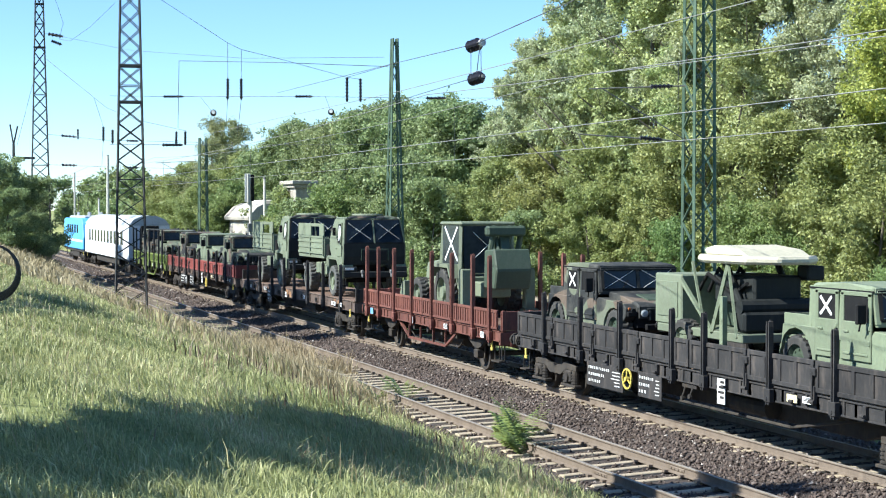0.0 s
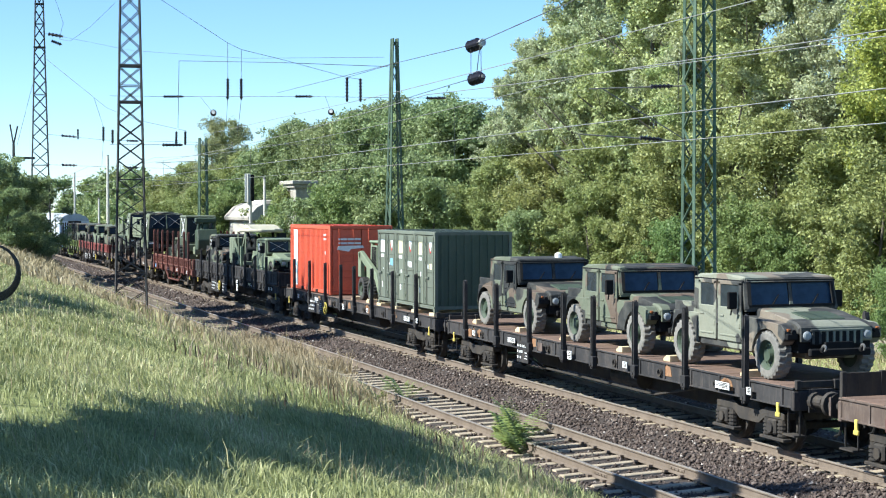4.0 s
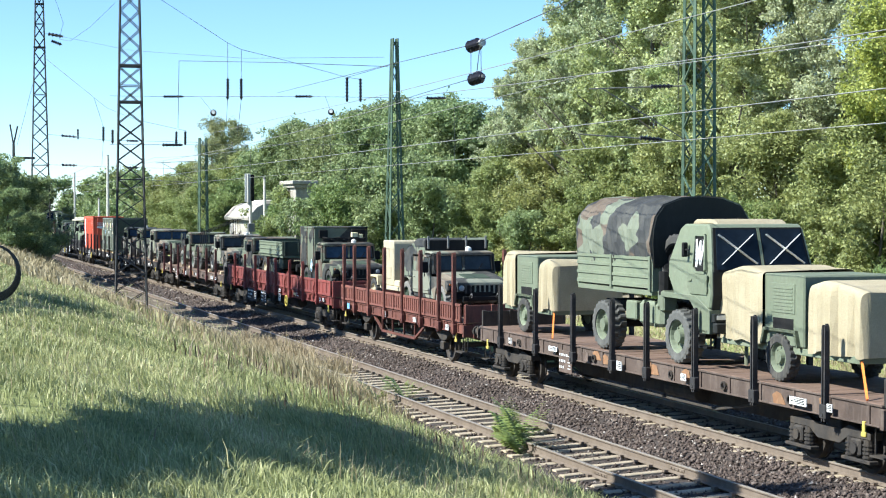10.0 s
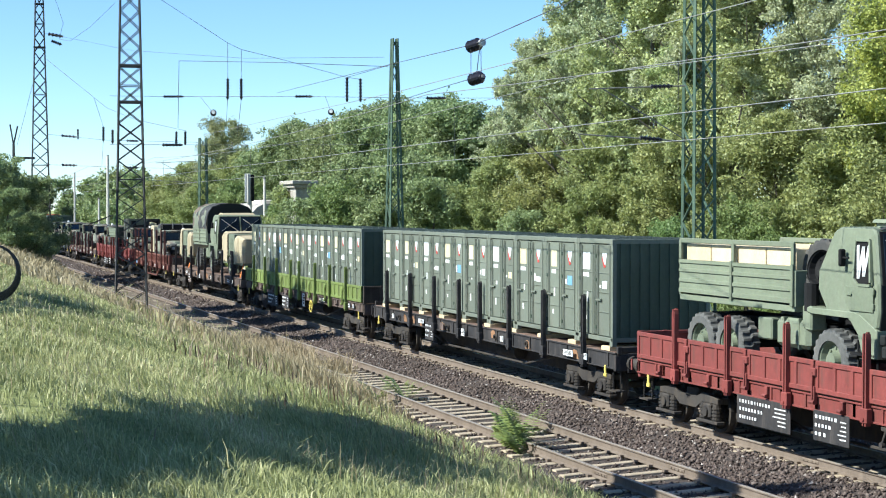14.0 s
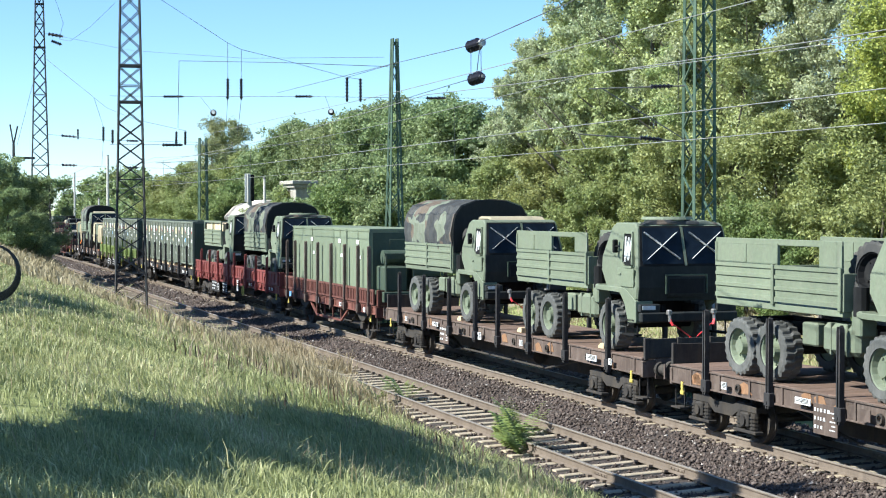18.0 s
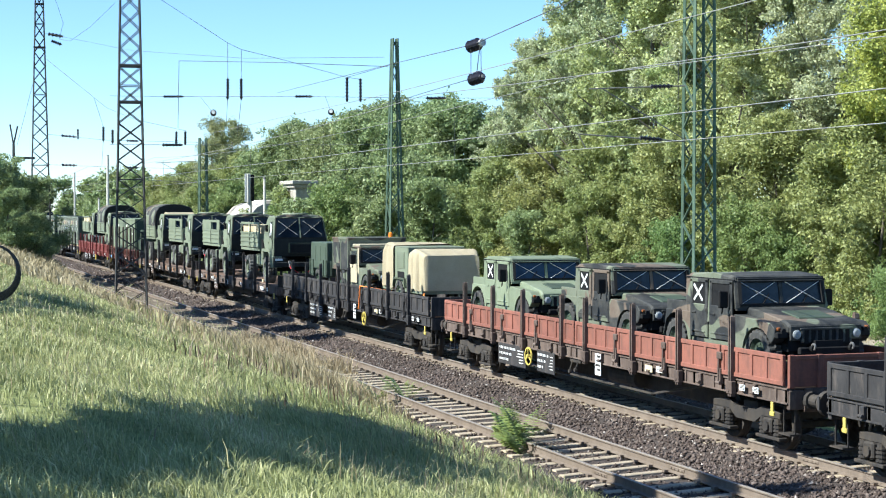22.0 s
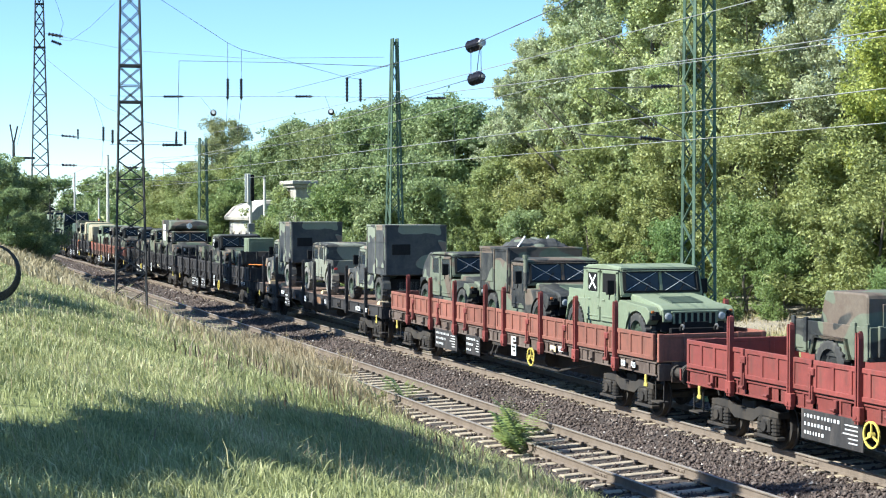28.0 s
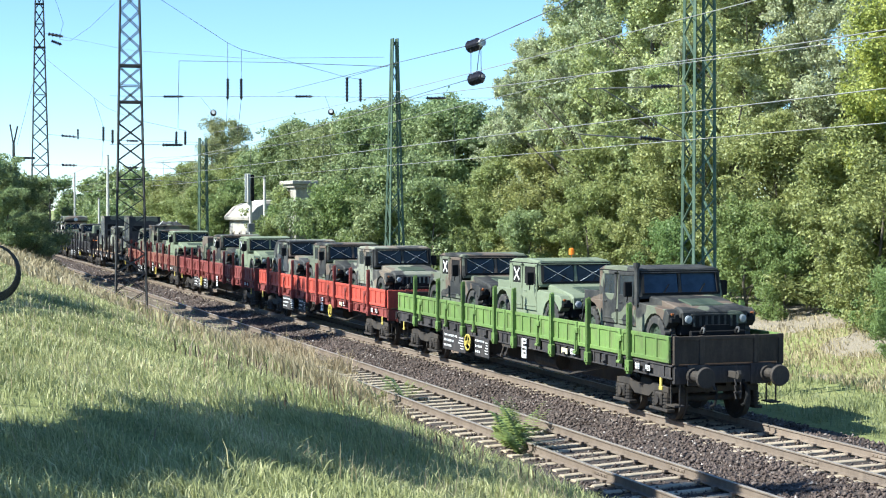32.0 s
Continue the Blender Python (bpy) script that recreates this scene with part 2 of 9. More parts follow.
M["mastgreen"] = surf("green_mast_paint", (0.075, 0.125, 0.085), (0.115, 0.165, 0.12), (0.08, 0.07, 0.05), 0.4, 1.5, 20.0, 0.75, spec=0.15)
M["wire"] = surf("bright_copper_wire", (0.34, 0.335, 0.32), (0.28, 0.275, 0.26), dirty=0.1, rough=0.5, metal=0.3)
M["darkwire"] = surf("dark_steel_wire", (0.06, 0.06, 0.065), (0.08, 0.08, 0.085), dirty=0.1)
M["insulator"] = surf("brown_porcelain", (0.014, 0.013, 0.02), (0.02, 0.019, 0.028), dirty=0.1, rough=0.3)
M["bark"] = surf("tree_bark", (0.10, 0.085, 0.065), (0.15, 0.13, 0.10), (0.05, 0.05, 0.035), 0.5, 3.0, 12.0, 0.95, depth=0.03)
M["plaster"] = surf("stained_beige_plaster", (0.60, 0.55, 0.47), (0.50, 0.45, 0.37), (0.3, 0.25, 0.18), 0.5)
M["roof"] = surf("weathered_grey_roof", (0.38, 0.34, 0.29), (0.44, 0.40, 0.34), (0.16, 0.14, 0.11), 0.5, depth=0.02)
M["concretepole"] = surf("pale_concrete_pole", (0.52, 0.49, 0.44), (0.6, 0.57, 0.5), (0.3, 0.27, 0.22), 0.4)
M["rubber"] = surf("black_cable_sheath", (0.02, 0.02, 0.02), (0.03, 0.03, 0.03), dirty=0.2, rough=0.55)
M["leaf_poplar"] = leafy("poplar_leaves", (0.155, 0.19, 0.085), (0.50, 0.56, 0.25), (0.82, 0.85, 0.42), 0.12, 0.34, 0.52, 0.62, 0.8)
M["leaf_silver"] = leafy("silvery_leaves", (0.16, 0.185, 0.105), (0.54, 0.58, 0.34), (0.83, 0.85, 0.56), 0.12, 0.34, 0.52, 0.62, 0.8)
M["leaf_yellow"] = leafy("yellowing_leaves", (0.22, 0.25, 0.07), (0.53, 0.54, 0.15), (0.85, 0.75, 0.15), 0.25)
M["leaf_dark"] = leafy("dark_green_leaves", (0.095, 0.125, 0.06), (0.33, 0.395, 0.175), (0.54, 0.57, 0.25), 0.08, 0.35, 0.5, 0.7, 0.8)
M["leaf_bright"] = leafy("bright_green_leaves", (0.12, 0.172, 0.06), (0.26, 0.345, 0.12), (0.50, 0.53, 0.18), 0.05)
M["leaf_olive"] = leafy("olive_leaves", (0.16, 0.185, 0.07), (0.365, 0.395, 0.145), (0.56, 0.43, 0.19), 0.06)
M["grassblade"] = leafy("grass_blades", (0.14, 0.165, 0.06), (0.385, 0.40, 0.17), (0.70, 0.63, 0.36), 0.28, 0.28)
M["drygrass"] = leafy("dry_grass", (0.22, 0.18, 0.095), (0.42, 0.355, 0.21), (0.55, 0.48, 0.30), 0.2, 0.3)
M["leaf_willow"] = leafy("greyish_willow_leaves", (0.16, 0.18, 0.085), (0.36, 0.385, 0.18), (0.55, 0.54, 0.27), 0.08, 0.3)
M["fern"] = leafy("fresh_fern_leaves", (0.15, 0.20, 0.055), (0.30, 0.37, 0.12), (0.48, 0.48, 0.2), 0.1, 0.35)
M["vergeblade"] = leafy("lush_verge_grass", (0.125, 0.14, 0.06), (0.25, 0.27, 0.12), (0.48, 0.44, 0.25), 0.25, 0.28)


def stone_material():
    m, N, L = nodes_of("ballast_stone")
    geo = N.new("ShaderNodeNewGeometry").outputs["Random Per Island"]
    tc = N.new("ShaderNodeTexCoord").outputs["Object"]
    col = ramp_node(N, L, geo, [(0.0, (0.052, 0.039, 0.033)), (0.5, (0.106, 0.081, 0.07)), (0.96, (0.165, 0.134, 0.116)), (1.0, (0.42, 0.39, 0.36))]).outputs[0]
    n = noise_node(N, L, tc, 40.0, 4.0)
    big = noise_node(N, L, tc, 0.35, 4.0)
    col = mix_node(N, L, 0.5, col, ramp_node(N, L, big.outputs[0], [(0.3, (0.6, 0.55, 0.5)), (0.7, (1.2, 1.12, 1.1))]).outputs[0], "MULTIPLY")
    finish(N, L, col, 0.9, 0.0, n.outputs[0], 0.004, 0.3)
    return m


def ground_material():
    """Meadow, dry strips and bare soil in patches."""
    m, N, L = nodes_of("meadow_ground")
    tc = N.new("ShaderNodeTexCoord").outputs["Object"]
    a = noise_node(N, L, tc, 0.22, 5.0, 0.65)
    b = noise_node(N, L, tc, 6.0, 6.0, 0.75)
    col = ramp_node(N, L, a.outputs[0], [(0.3, (0.18, 0.21, 0.08)), (0.52, (0.26, 0.28, 0.11)), (0.72, (0.40, 0.35, 0.18))]).outputs[0]
    col = mix_node(N, L, 0.8, col, ramp_node(N, L, b.outputs[0], [(0.3, (0.55, 0.55, 0.5)), (0.7, (1.25, 1.25, 1.2))]).outputs[0], "MULTIPLY")
    finish(N, L, col, 0.95, 0.0, b.outputs[0], 0.08, 0.2)
    return m


def soil_material(name, c1, c2):
    m, N, L = nodes_of(name)
    tc = N.new("ShaderNodeTexCoord").outputs["Object"]
    a = noise_node(N, L, tc, 0.8, 5.0, 0.65)
    b = noise_node(N, L, tc, 14.0, 6.0, 0.75)
    col = mix_node(N, L, a.outputs[0], c1, c2)
    col = mix_node(N, L, 0.8, col, ramp_node(N, L, b.outputs[0], [(0.3, (0.5, 0.5, 0.5)), (0.7, (1.3, 1.3, 1.3))]).outputs[0], "MULTIPLY")
    finish(N, L, col, 0.95, 0.0, b.outputs[0], 0.05, 0.2)
    return m


M["stone"] = stone_material()
M["ground"] = ground_material()
M["bed"] = soil_material("gravel_bed", (0.058, 0.046, 0.04), (0.10, 0.08, 0.07))
M["dirt"] = soil_material("trodden_brown_dirt", (0.10, 0.078, 0.057), (0.20, 0.162, 0.118))
M["drysoil"] = soil_material("dry_pale_soil", (0.24, 0.205, 0.155), (0.36, 0.31, 0.235))


# ---- mesh helpers
def box(bm, x0, x1, y0, y1, z0, z1, bev=0.0, m=None):
    r = bmesh.ops.create_cube(bm, size=1.0)
    vs = r["verts"]
    t = Matrix.Translation(((x0 + x1) / 2, (y0 + y1) / 2, (z0 + z1) / 2)) @ Matrix.Diagonal((abs(x1 - x0), abs(y1 - y0), abs(z1 - z0), 1))
    bmesh.ops.transform(bm, matrix=t if m is None else m @ t, verts=vs)
    if bev:
        es = {e for v in vs for e in v.link_edges}
        bmesh.ops.bevel(bm, geom=list(es), offset=bev, segments=1, affect="EDGES")


def rod(bm, p, q, r, n=8, r2=None):
    """A round bar from p to q, closed at its ends."""
    p, q = Vector(p), Vector(q)
    d = q - p
    m = Matrix.Translation((p + q) / 2) @ d.to_track_quat("Z", "Y").to_matrix().to_4x4()
    bmesh.ops.create_cone(bm, cap_ends=True, segments=n, radius1=r, radius2=r if r2 is None else r2, depth=d.length, matrix=m)


def bar(bm, p, q, w, h=None):
    """A square bar from p to q."""
    p, q = Vector(p), Vector(q)
    d = q - p
    m = Matrix.Translation((p + q) / 2) @ d.to_track_quat("Z", "Y").to_matrix().to_4x4() @ Matrix.Diagonal((w, h or w, d.length, 1))
    bmesh.ops.create_cube(bm, size=1.0, matrix=m)


def prism(bm, pts, x0, x1, axis="x", bev=0.0):
    """A solid from an outline: pts are (y, z) for axis x, (x, z) for axis y, (x, y) for axis z."""
    def at(p, a):
        return {"x": (a, p[0], p[1]), "y": (p[0], a, p[1]), "z": (p[0], p[1], a)}[axis]
    lo = [bm.verts.new(at(p, x0)) for p in pts]
    hi = [bm.verts.new(at(p, x1)) for p in pts]
    fs = [bm.faces.new(lo), bm.faces.new(hi[::-1])]
    n = len(pts)
    for i in range(n):
        fs.append(bm.faces.new((lo[i], hi[i], hi[(i + 1) % n], lo[(i + 1) % n])))
    if bev:
        es = {e for f in fs for e in f.edges}
        bmesh.ops.bevel(bm, geom=list(es), offset=bev, segments=1, affect="EDGES")


def ring(bm, prof, axis_point=(0, 0, 0), n=20):
    """A body of revolution round the x axis; prof: (x, radius) in order, closed."""
    ax = Vector(axis_point)
    loops = []
    for i in range(n):
        a = 2 * math.pi * i / n
        loops.append([bm.verts.new(ax + Vector((x, r * math.cos(a), r * math.sin(a)))) for x, r in prof])
    k = len(prof)
    for i in range(n):
        p, q = loops[i], loops[(i + 1) % n]
        for j in range(k):
            bm.faces.new((p[j], p[(j + 1) % k], q[(j + 1) % k], q[j]))


def tube(bm, pts, r, n=6, closed=False):
    """A bent round bar in one piece through the points."""
    pts = [Vector(p) for p in pts]
    k = len(pts)
    loops = []
    up = None
    for i, p in enumerate(pts):
        a = pts[(i - 1) % k] if closed or i else p
        b = pts[(i + 1) % k] if closed or i < k - 1 else p
        d = (b - a).normalized()
        if up is None:
            up = d.orthogonal().normalized()
        up = (up - d * up.dot(d)).normalized()
        side = d.cross(up)
        loops.append([bm.verts.new(p + up * r * math.cos(2 * math.pi * j / n) + side * r * math.sin(2 * math.pi * j / n)) for j in range(n)])
    for i in range(k if closed else k - 1):
        p, q = loops[i], loops[(i + 1) % k]
        for j in range(n):
            bm.faces.new((p[j], p[(j + 1) % n], q[(j + 1) % n], q[j]))
    if not closed:
        bm.faces.new(loops[0][::-1])
        bm.faces.new(loops[-1])


MESHES = {}


def mesh(key, mat, make, smooth=False):
    """A mesh made once for each key and material and shared by alike pieces."""
    k = (key, mat)
    if k not in MESHES:
        bm = bmesh.new()
        make(bm)
        bmesh.ops.recalc_face_normals(bm, faces=bm.faces)
        me = bpy.data.meshes.new(key)
        bm.to_mesh(me)
        bm.free()
        me.materials.append(M[mat])
        if smooth:
            me.shade_smooth()
        MESHES[k] = me
    return MESHES[k]


def put(name, me, parent=None, loc=(0, 0, 0), rot=(0, 0, 0), label=""):
    ob = new(name, me)
    ob.location = loc
    ob.rotation_euler = [radians(a) for a in rot]
    if parent is not None:
        ob.parent = parent
    if label:
        ob["label"] = label
    return ob


def part(name, key, mat, parent, make, loc=(0, 0, 0), rot=(0, 0, 0), label="", smooth=False):
    return put(name, mesh(key, mat, make, smooth), parent, loc, rot, label)


def fast_mesh(name, V, F, mat):
    me = bpy.data.meshes.new(name)
    V, F = np.asarray(V, np.float32), np.asarray(F, np.int32)
    me.vertices.add(len(V))
    me.vertices.foreach_set("co", V.ravel())
    me.loops.add(F.size)
    me.loops.foreach_set("vertex_index", F.ravel())
    me.polygons.add(len(F))
    me.polygons.foreach_set("loop_start", np.arange(0, F.size, F.shape[1], dtype=np.int32))
    me.update(calc_edges=True)
    me.materials.append(M[mat])
    return me
# ---- ground
def smooth(a, b, x):
    t = np.clip((np.asarray(x, float) - a) / (b - a), 0, 1)
    return t * t * (3 - 2 * t)


def ground_z(X, Y):
    """Height of the ground: a grass bank on the camera's side, the flat bed of the line, a low rise behind it."""
    X, Y = np.asarray(X, float), np.asarray(Y, float)
    w, v = smooth(27, 42, Y), smooth(72, 106, Y)
    near = np.interp(X, [-60, -6, 0, 3, 7, 9.6, 10.9], [3.4, 3.0, 2.8, 2.3, 1.25, 0.1, -0.42])
    middle = np.interp(X, [-60, -6, 0, 3, 6, 8, 9.6, 10.6], [3.4, 3.0, 2.8, 2.5, 1.7, 0.85, 0.0, -0.42])
    far = np.interp(X, [-60, -6, 0, 3, 7, 9.4, 10.4, 10.9], [3.4, 3.0, 2.8, 2.7, 2.1, 1.3, 0.75, -0.42])
    bank = (near * (1 - w) + middle * w) * (1 - v) + far * v
    right = np.interp(X, [10.9, 18.6, 20.2, 26.5, 29.5, 33, 60], [-0.42, -0.45, -0.36, -0.36, 0.2, 0.8, 1.2])
    z = np.where(X < 10.75, bank, right)
    r = 0.06 * np.sin(X * 1.3 + 0.7 * Y) + 0.05 * np.sin(Y * 0.9 - X * 0.5)
    return z + r * (np.clip((10.0 - X) / 3, 0, 1) + np.clip((X - 20) / 3, 0, 1))


def build_ground():
    xs = np.concatenate([np.linspace(-900, -40, 14), np.linspace(-35, -6, 10), np.arange(-5, 11.6, 0.4), np.arange(12, 40, 1.0), np.linspace(42, 110, 10), np.linspace(160, 1200, 10)])
    ys = np.concatenate([np.linspace(-400, -20, 10), np.arange(-15, 60, 0.8), np.arange(60, 180, 2.5), np.linspace(190, 500, 20), np.linspace(600, 3000, 12)])
    XX, YY = np.meshgrid(xs, ys)
    V = np.stack([XX, YY, ground_z(XX, YY)], -1).reshape(-1, 3)
    n, k = len(xs), len(ys)
    i = (np.arange(k - 1)[:, None] * n + np.arange(n - 1)[None]).ravel()
    F = np.stack([i, i + 1, i + n + 1, i + n], -1)
    g = new("ground", fast_mesh("ground", V, F, "ground"))
    g.data.shade_smooth()
    tagged(g, "uneven green meadow bank with dry yellow patches", "ground", kind="structure")


build_ground()

rng = np.random.default_rng(7)


def strip(name, x_prof, z_prof, y0, y1, mat, label, step=1.5):
    ys = np.arange(y0, y1 + step, step)
    k = len(x_prof)
    V = np.array([(x, y, z + 0.02 * math.sin(y * 1.9 + x * 3)) for y in ys for x, z in zip(x_prof, z_prof)])
    i = (np.arange(len(ys) - 1)[:, None] * k + np.arange(k - 1)[None]).ravel()
    F = np.stack([i, i + 1, i + k + 1, i + k], -1)
    ob = new(name, fast_mesh(name, V, F, mat))
    ob.data.shade_smooth()
    return tagged(ob, label, "track bed", kind="structure")


BED_X = [10.55, 10.9, 11.25, 13.75, 14.3, 14.75, 15.3, 15.62, 15.85, 17.7, 18.1, 18.5, 19.5, 20.0]
BED_Z = [-0.50, -0.27, -0.215, -0.225, -0.28, -0.26, -0.185, -0.18, -0.225, -0.225, -0.18, -0.25, -0.34, -0.55]
strip("track_bed", BED_X, BED_Z, -20, 420, "bed", "brown gravel bed under the two railway tracks")
strip("dirt_cover", [10.9, 11.15, 11.55, 11.85, 12.5, 13.1, 13.45, 13.8, 14.1], [-0.35, -0.2, -0.158, -0.178, -0.163, -0.178, -0.16, -0.2, -0.33], 47, 112, "dirt", "brown trodden dirt covering the sleepers of the near track", 0.7)
strip("dry_verge", [25.6, 27.5, 29.5, 32.5, 35.5], [-0.46, -0.30, 0.24, 0.76, 0.86], 20, 120, "drysoil", "pale dry soil verge below the bushes")


def stones(n, x0, x1, y0, y1, s0, s1, name, bias=1.0):
    """Ballast: loose angular stones lying on the bed."""
    x = rng.uniform(x0, x1, n)
    y = y0 + (y1 - y0) * rng.uniform(0, 1, n) ** bias
    z = np.interp(x, BED_X, BED_Z) + rng.uniform(-0.02, 0.03, n)
    s = rng.uniform(s0, s1, n)
    base = np.array([(1, 0, 0), (-1, 0, 0), (0, 1, 0), (0, -1, 0), (0, 0, 0.8), (0, 0, -0.8)], float)
    V = base[None] * s[:, None, None] * rng.uniform(0.55, 1.25, (n, 6, 1))
    V += rng.normal(0, 0.25, (n, 6, 3)) * s[:, None, None]
    V += np.stack([x, y, z], -1)[:, None]
    f = np.array([(0, 2, 4), (2, 1, 4), (1, 3, 4), (3, 0, 4), (2, 0, 5), (1, 2, 5), (3, 1, 5), (0, 3, 5)])
    F = (f[None] + (np.arange(n) * 6)[:, None, None]).reshape(-1, 3)
    ob = new(name, fast_mesh(name, V.reshape(-1, 3), F, "stone"))
    return tagged(ob, "brown-grey crushed ballast stones between the rails", "gravel", kind="stuff")


stones(26000, 13.3, 16.3, 17, 75, 0.03, 0.055, "ballast_stones", 1.5)
stones(9000, 10.9, 13.4, 17, 75, 0.022, 0.045, "ballast_stones", 1.5)
stones(7000, 16.3, 19.6, 20, 60, 0.03, 0.055, "ballast_stones", 1.5)
stones(9000, 13.3, 19.0, 75, 150, 0.05, 0.09, "ballast_stones", 1.3)

RAIL_PROFILE = [(-0.07, -0.17), (0.07, -0.17), (0.07, -0.155), (0.012, -0.135), (0.012, -0.04), (0.036, -0.028), (0.036, -0.006),
                (-0.036, -0.006), (-0.036, -0.028), (-0.012, -0.04), (-0.012, -0.135), (-0.07, -0.155)]


def sleeper_mesh(bm):
    prism(bm, [(-0.13, -0.36), (0.13, -0.36), (0.095, -0.178), (-0.095, -0.178)], -1.24, 1.24, "x", 0.012)


def track(x, label, first, count):
    t = tagged(new("railway_track"), label, "railway track", kind="structure")
    t.location = (x, 0, 0)
    for s in (-1, 1):
        r = part("rail", "rail", "rail", t, lambda bm: prism(bm, RAIL_PROFILE, -20, 420, "y"), (s * 0.7525, 0, 0))
        part("rail_head", "rail_head", "railhead", r, lambda bm: box(bm, -0.033, 0.033, -20, 420, -0.012, 0.0, 0.003))
        bm = bmesh.new()
        for i in range(count):
            y = first + 0.6 * i
            for q in (-0.105, 0.105):
                box(bm, q - 0.04, q + 0.04, y - 0.05, y + 0.05, -0.18, -0.135)
        me = bpy.data.meshes.new("rail_clips")
        bm.to_mesh(me)
        bm.free()
        me.materials.append(M["rail"])
        tagged(put("rail_clips", me, t, (s * 0.7525, 0, 0)), kind="stuff")
        for y in (24.9, 47.4, 71.0):
            part("fishplate", "fishplate", "rail", t, lambda bm: (box(bm, -0.03, 0.03, -0.26, 0.26, -0.12, -0.05, 0.01), [rod(bm, (-0.045, q, -0.085), (0.045, q, -0.085), 0.018, 6) for q in (-0.2, -0.07, 0.07, 0.2)]), (s * 0.7525, y, 0))
    return t


track_train = track(TRAIN_X, "railway track with brown steel rails on concrete sleepers", 18.0, 210)
track_near = track(NEAR_X, "rusty railway track with pale concrete sleepers", 15.0, 215)


# ---- lattice masts and wires
def brace(mast, p, q, mat, w=0.027):
    """A flat brace between two legs."""
    p, q = Vector(p), Vector(q)
    d = q - p
    ob = put("brace", mesh("brace_%.3f" % w, mat, lambda bm: box(bm, -w, w, -w * 0.5, w * 0.5, -0.5, 0.5)), mast)
    ob.matrix_basis = Matrix.Translation((p + q) / 2) @ d.to_track_quat("Z", "Y").to_matrix().to_4x4() @ Matrix.Diagonal((1, 1, d.length, 1))


def lattice_mast(x, y, z0, z1, w0, w1, mat, cell, label, crossed=False, turn=0.0, leg=0.07):
    m = tagged(new("lattice_mast"), label, "mast")
    m.location, m.rotation_euler = (x, y, z0), (0, 0, radians(turn))
    h = z1 - z0

    def half(z):
        return (w0 + (w1 - w0) * z / h) / 2

    legs = [(-1, -1), (1, -1), (1, 1), (-1, 1)]
    for sx, sy in legs:
        bm = bmesh.new()
        bar(bm, (sx * half(0), sy * half(0), 0), (sx * half(h), sy * half(h), h), leg)
        me = bpy.data.meshes.new("leg")
        bm.to_mesh(me)
        bm.free()
        me.materials.append(M[mat])
        put("leg", me, m)
    n = max(4, round(h / cell))
    for side in range(4):
        a, b = legs[side], legs[(side + 1) % 4]
        for i in range(n):
            za, zb = h * i / n, h * (i + 1) / n
            ha, hb = half(za), half(zb)
            if i % 2 == 0 or crossed:
                brace(m, (a[0] * ha, a[1] * ha, za), (b[0] * hb, b[1] * hb, zb), mat, 0.036 if crossed else 0.027)
            if i % 2 == 1 or crossed:
                brace(m, (b[0] * ha, b[1] * ha, za), (a[0] * hb, a[1] * hb, zb), mat, 0.036 if crossed else 0.027)
            if crossed and i % 5 == 2 and side in (0, 2):
                brace(m, (a[0] * ha, a[1] * ha, za), (b[0] * ha, b[1] * ha, za), mat, 0.036)
    part("footing", "footing", "concrete", m, lambda bm: box(bm, -0.8, 0.8, -0.8, 0.8, -0.8, 0.06, 0.05))
    return m


near_mast = lattice_mast(10.0, 69.0, 0.15, 18.0, 1.34, 0.64, "mastdark", 0.83, "tall dark lattice mast beside the railway line", True, -8.25)
far_mast = lattice_mast(9.9, 110.5, 0.8, 21.0, 1.42, 0.40, "mastdark", 0.95, "tall dark lattice mast behind a leafy bush", True, -5.1)
lattice_mast(20.0, 36.5, -0.7, 14.0, 0.66, 0.52, "mastgreen", 0.62, "green painted lattice mast behind the railway line")
lattice_mast(20.0, 62.6, -0.7, 11.65, 0.78, 0.2, "mastgreen", 0.7, "green lattice mast tapering to its top")
lattice_mast(20.0, 104.8, -0.6, 9.3, 0.62, 0.45, "mastgreen", 0.8, "weathered green lattice mast in front of trees")


for mast, z, w in ((near_mast, 10.6, 0.47), (near_mast, 9.03, 0.50), (far_mast, 14.75, 0.36), (far_mast, 17.7, 0.28)):
    part("collar", "collar_%.2f" % w, "mastdark", mast, lambda bm: [box(bm, -w, w, s * w - 0.04, s * w + 0.04, -0.04, 0.04) for s in (-1, 1)] + [box(bm, s * w - 0.04, s * w + 0.04, -w, w, -0.04, 0.04) for s in (-1, 1)], (0, 0, z))


def wire(points, r, mat, label, name="overhead_wire"):
    """A wire as a thin tube through the points."""
    bm = bmesh.new()
    tube(bm, points, r, 5)
    me = bpy.data.meshes.new(name)
    bm.to_mesh(me)
    bm.free()
    me.materials.append(M[mat])
    return tagged(new(name, me), label, "wire")


def sag(a, b, drop, n=14):
    a, b = Vector(a), Vector(b)
    return [a.lerp(b, i / n) - Vector((0, 0, 4 * drop * (i / n) * (1 - i / n))) for i in range(n + 1)]


SUPPORTS = [-24.0, 36.5, 104.8, 165.0, 225.0]
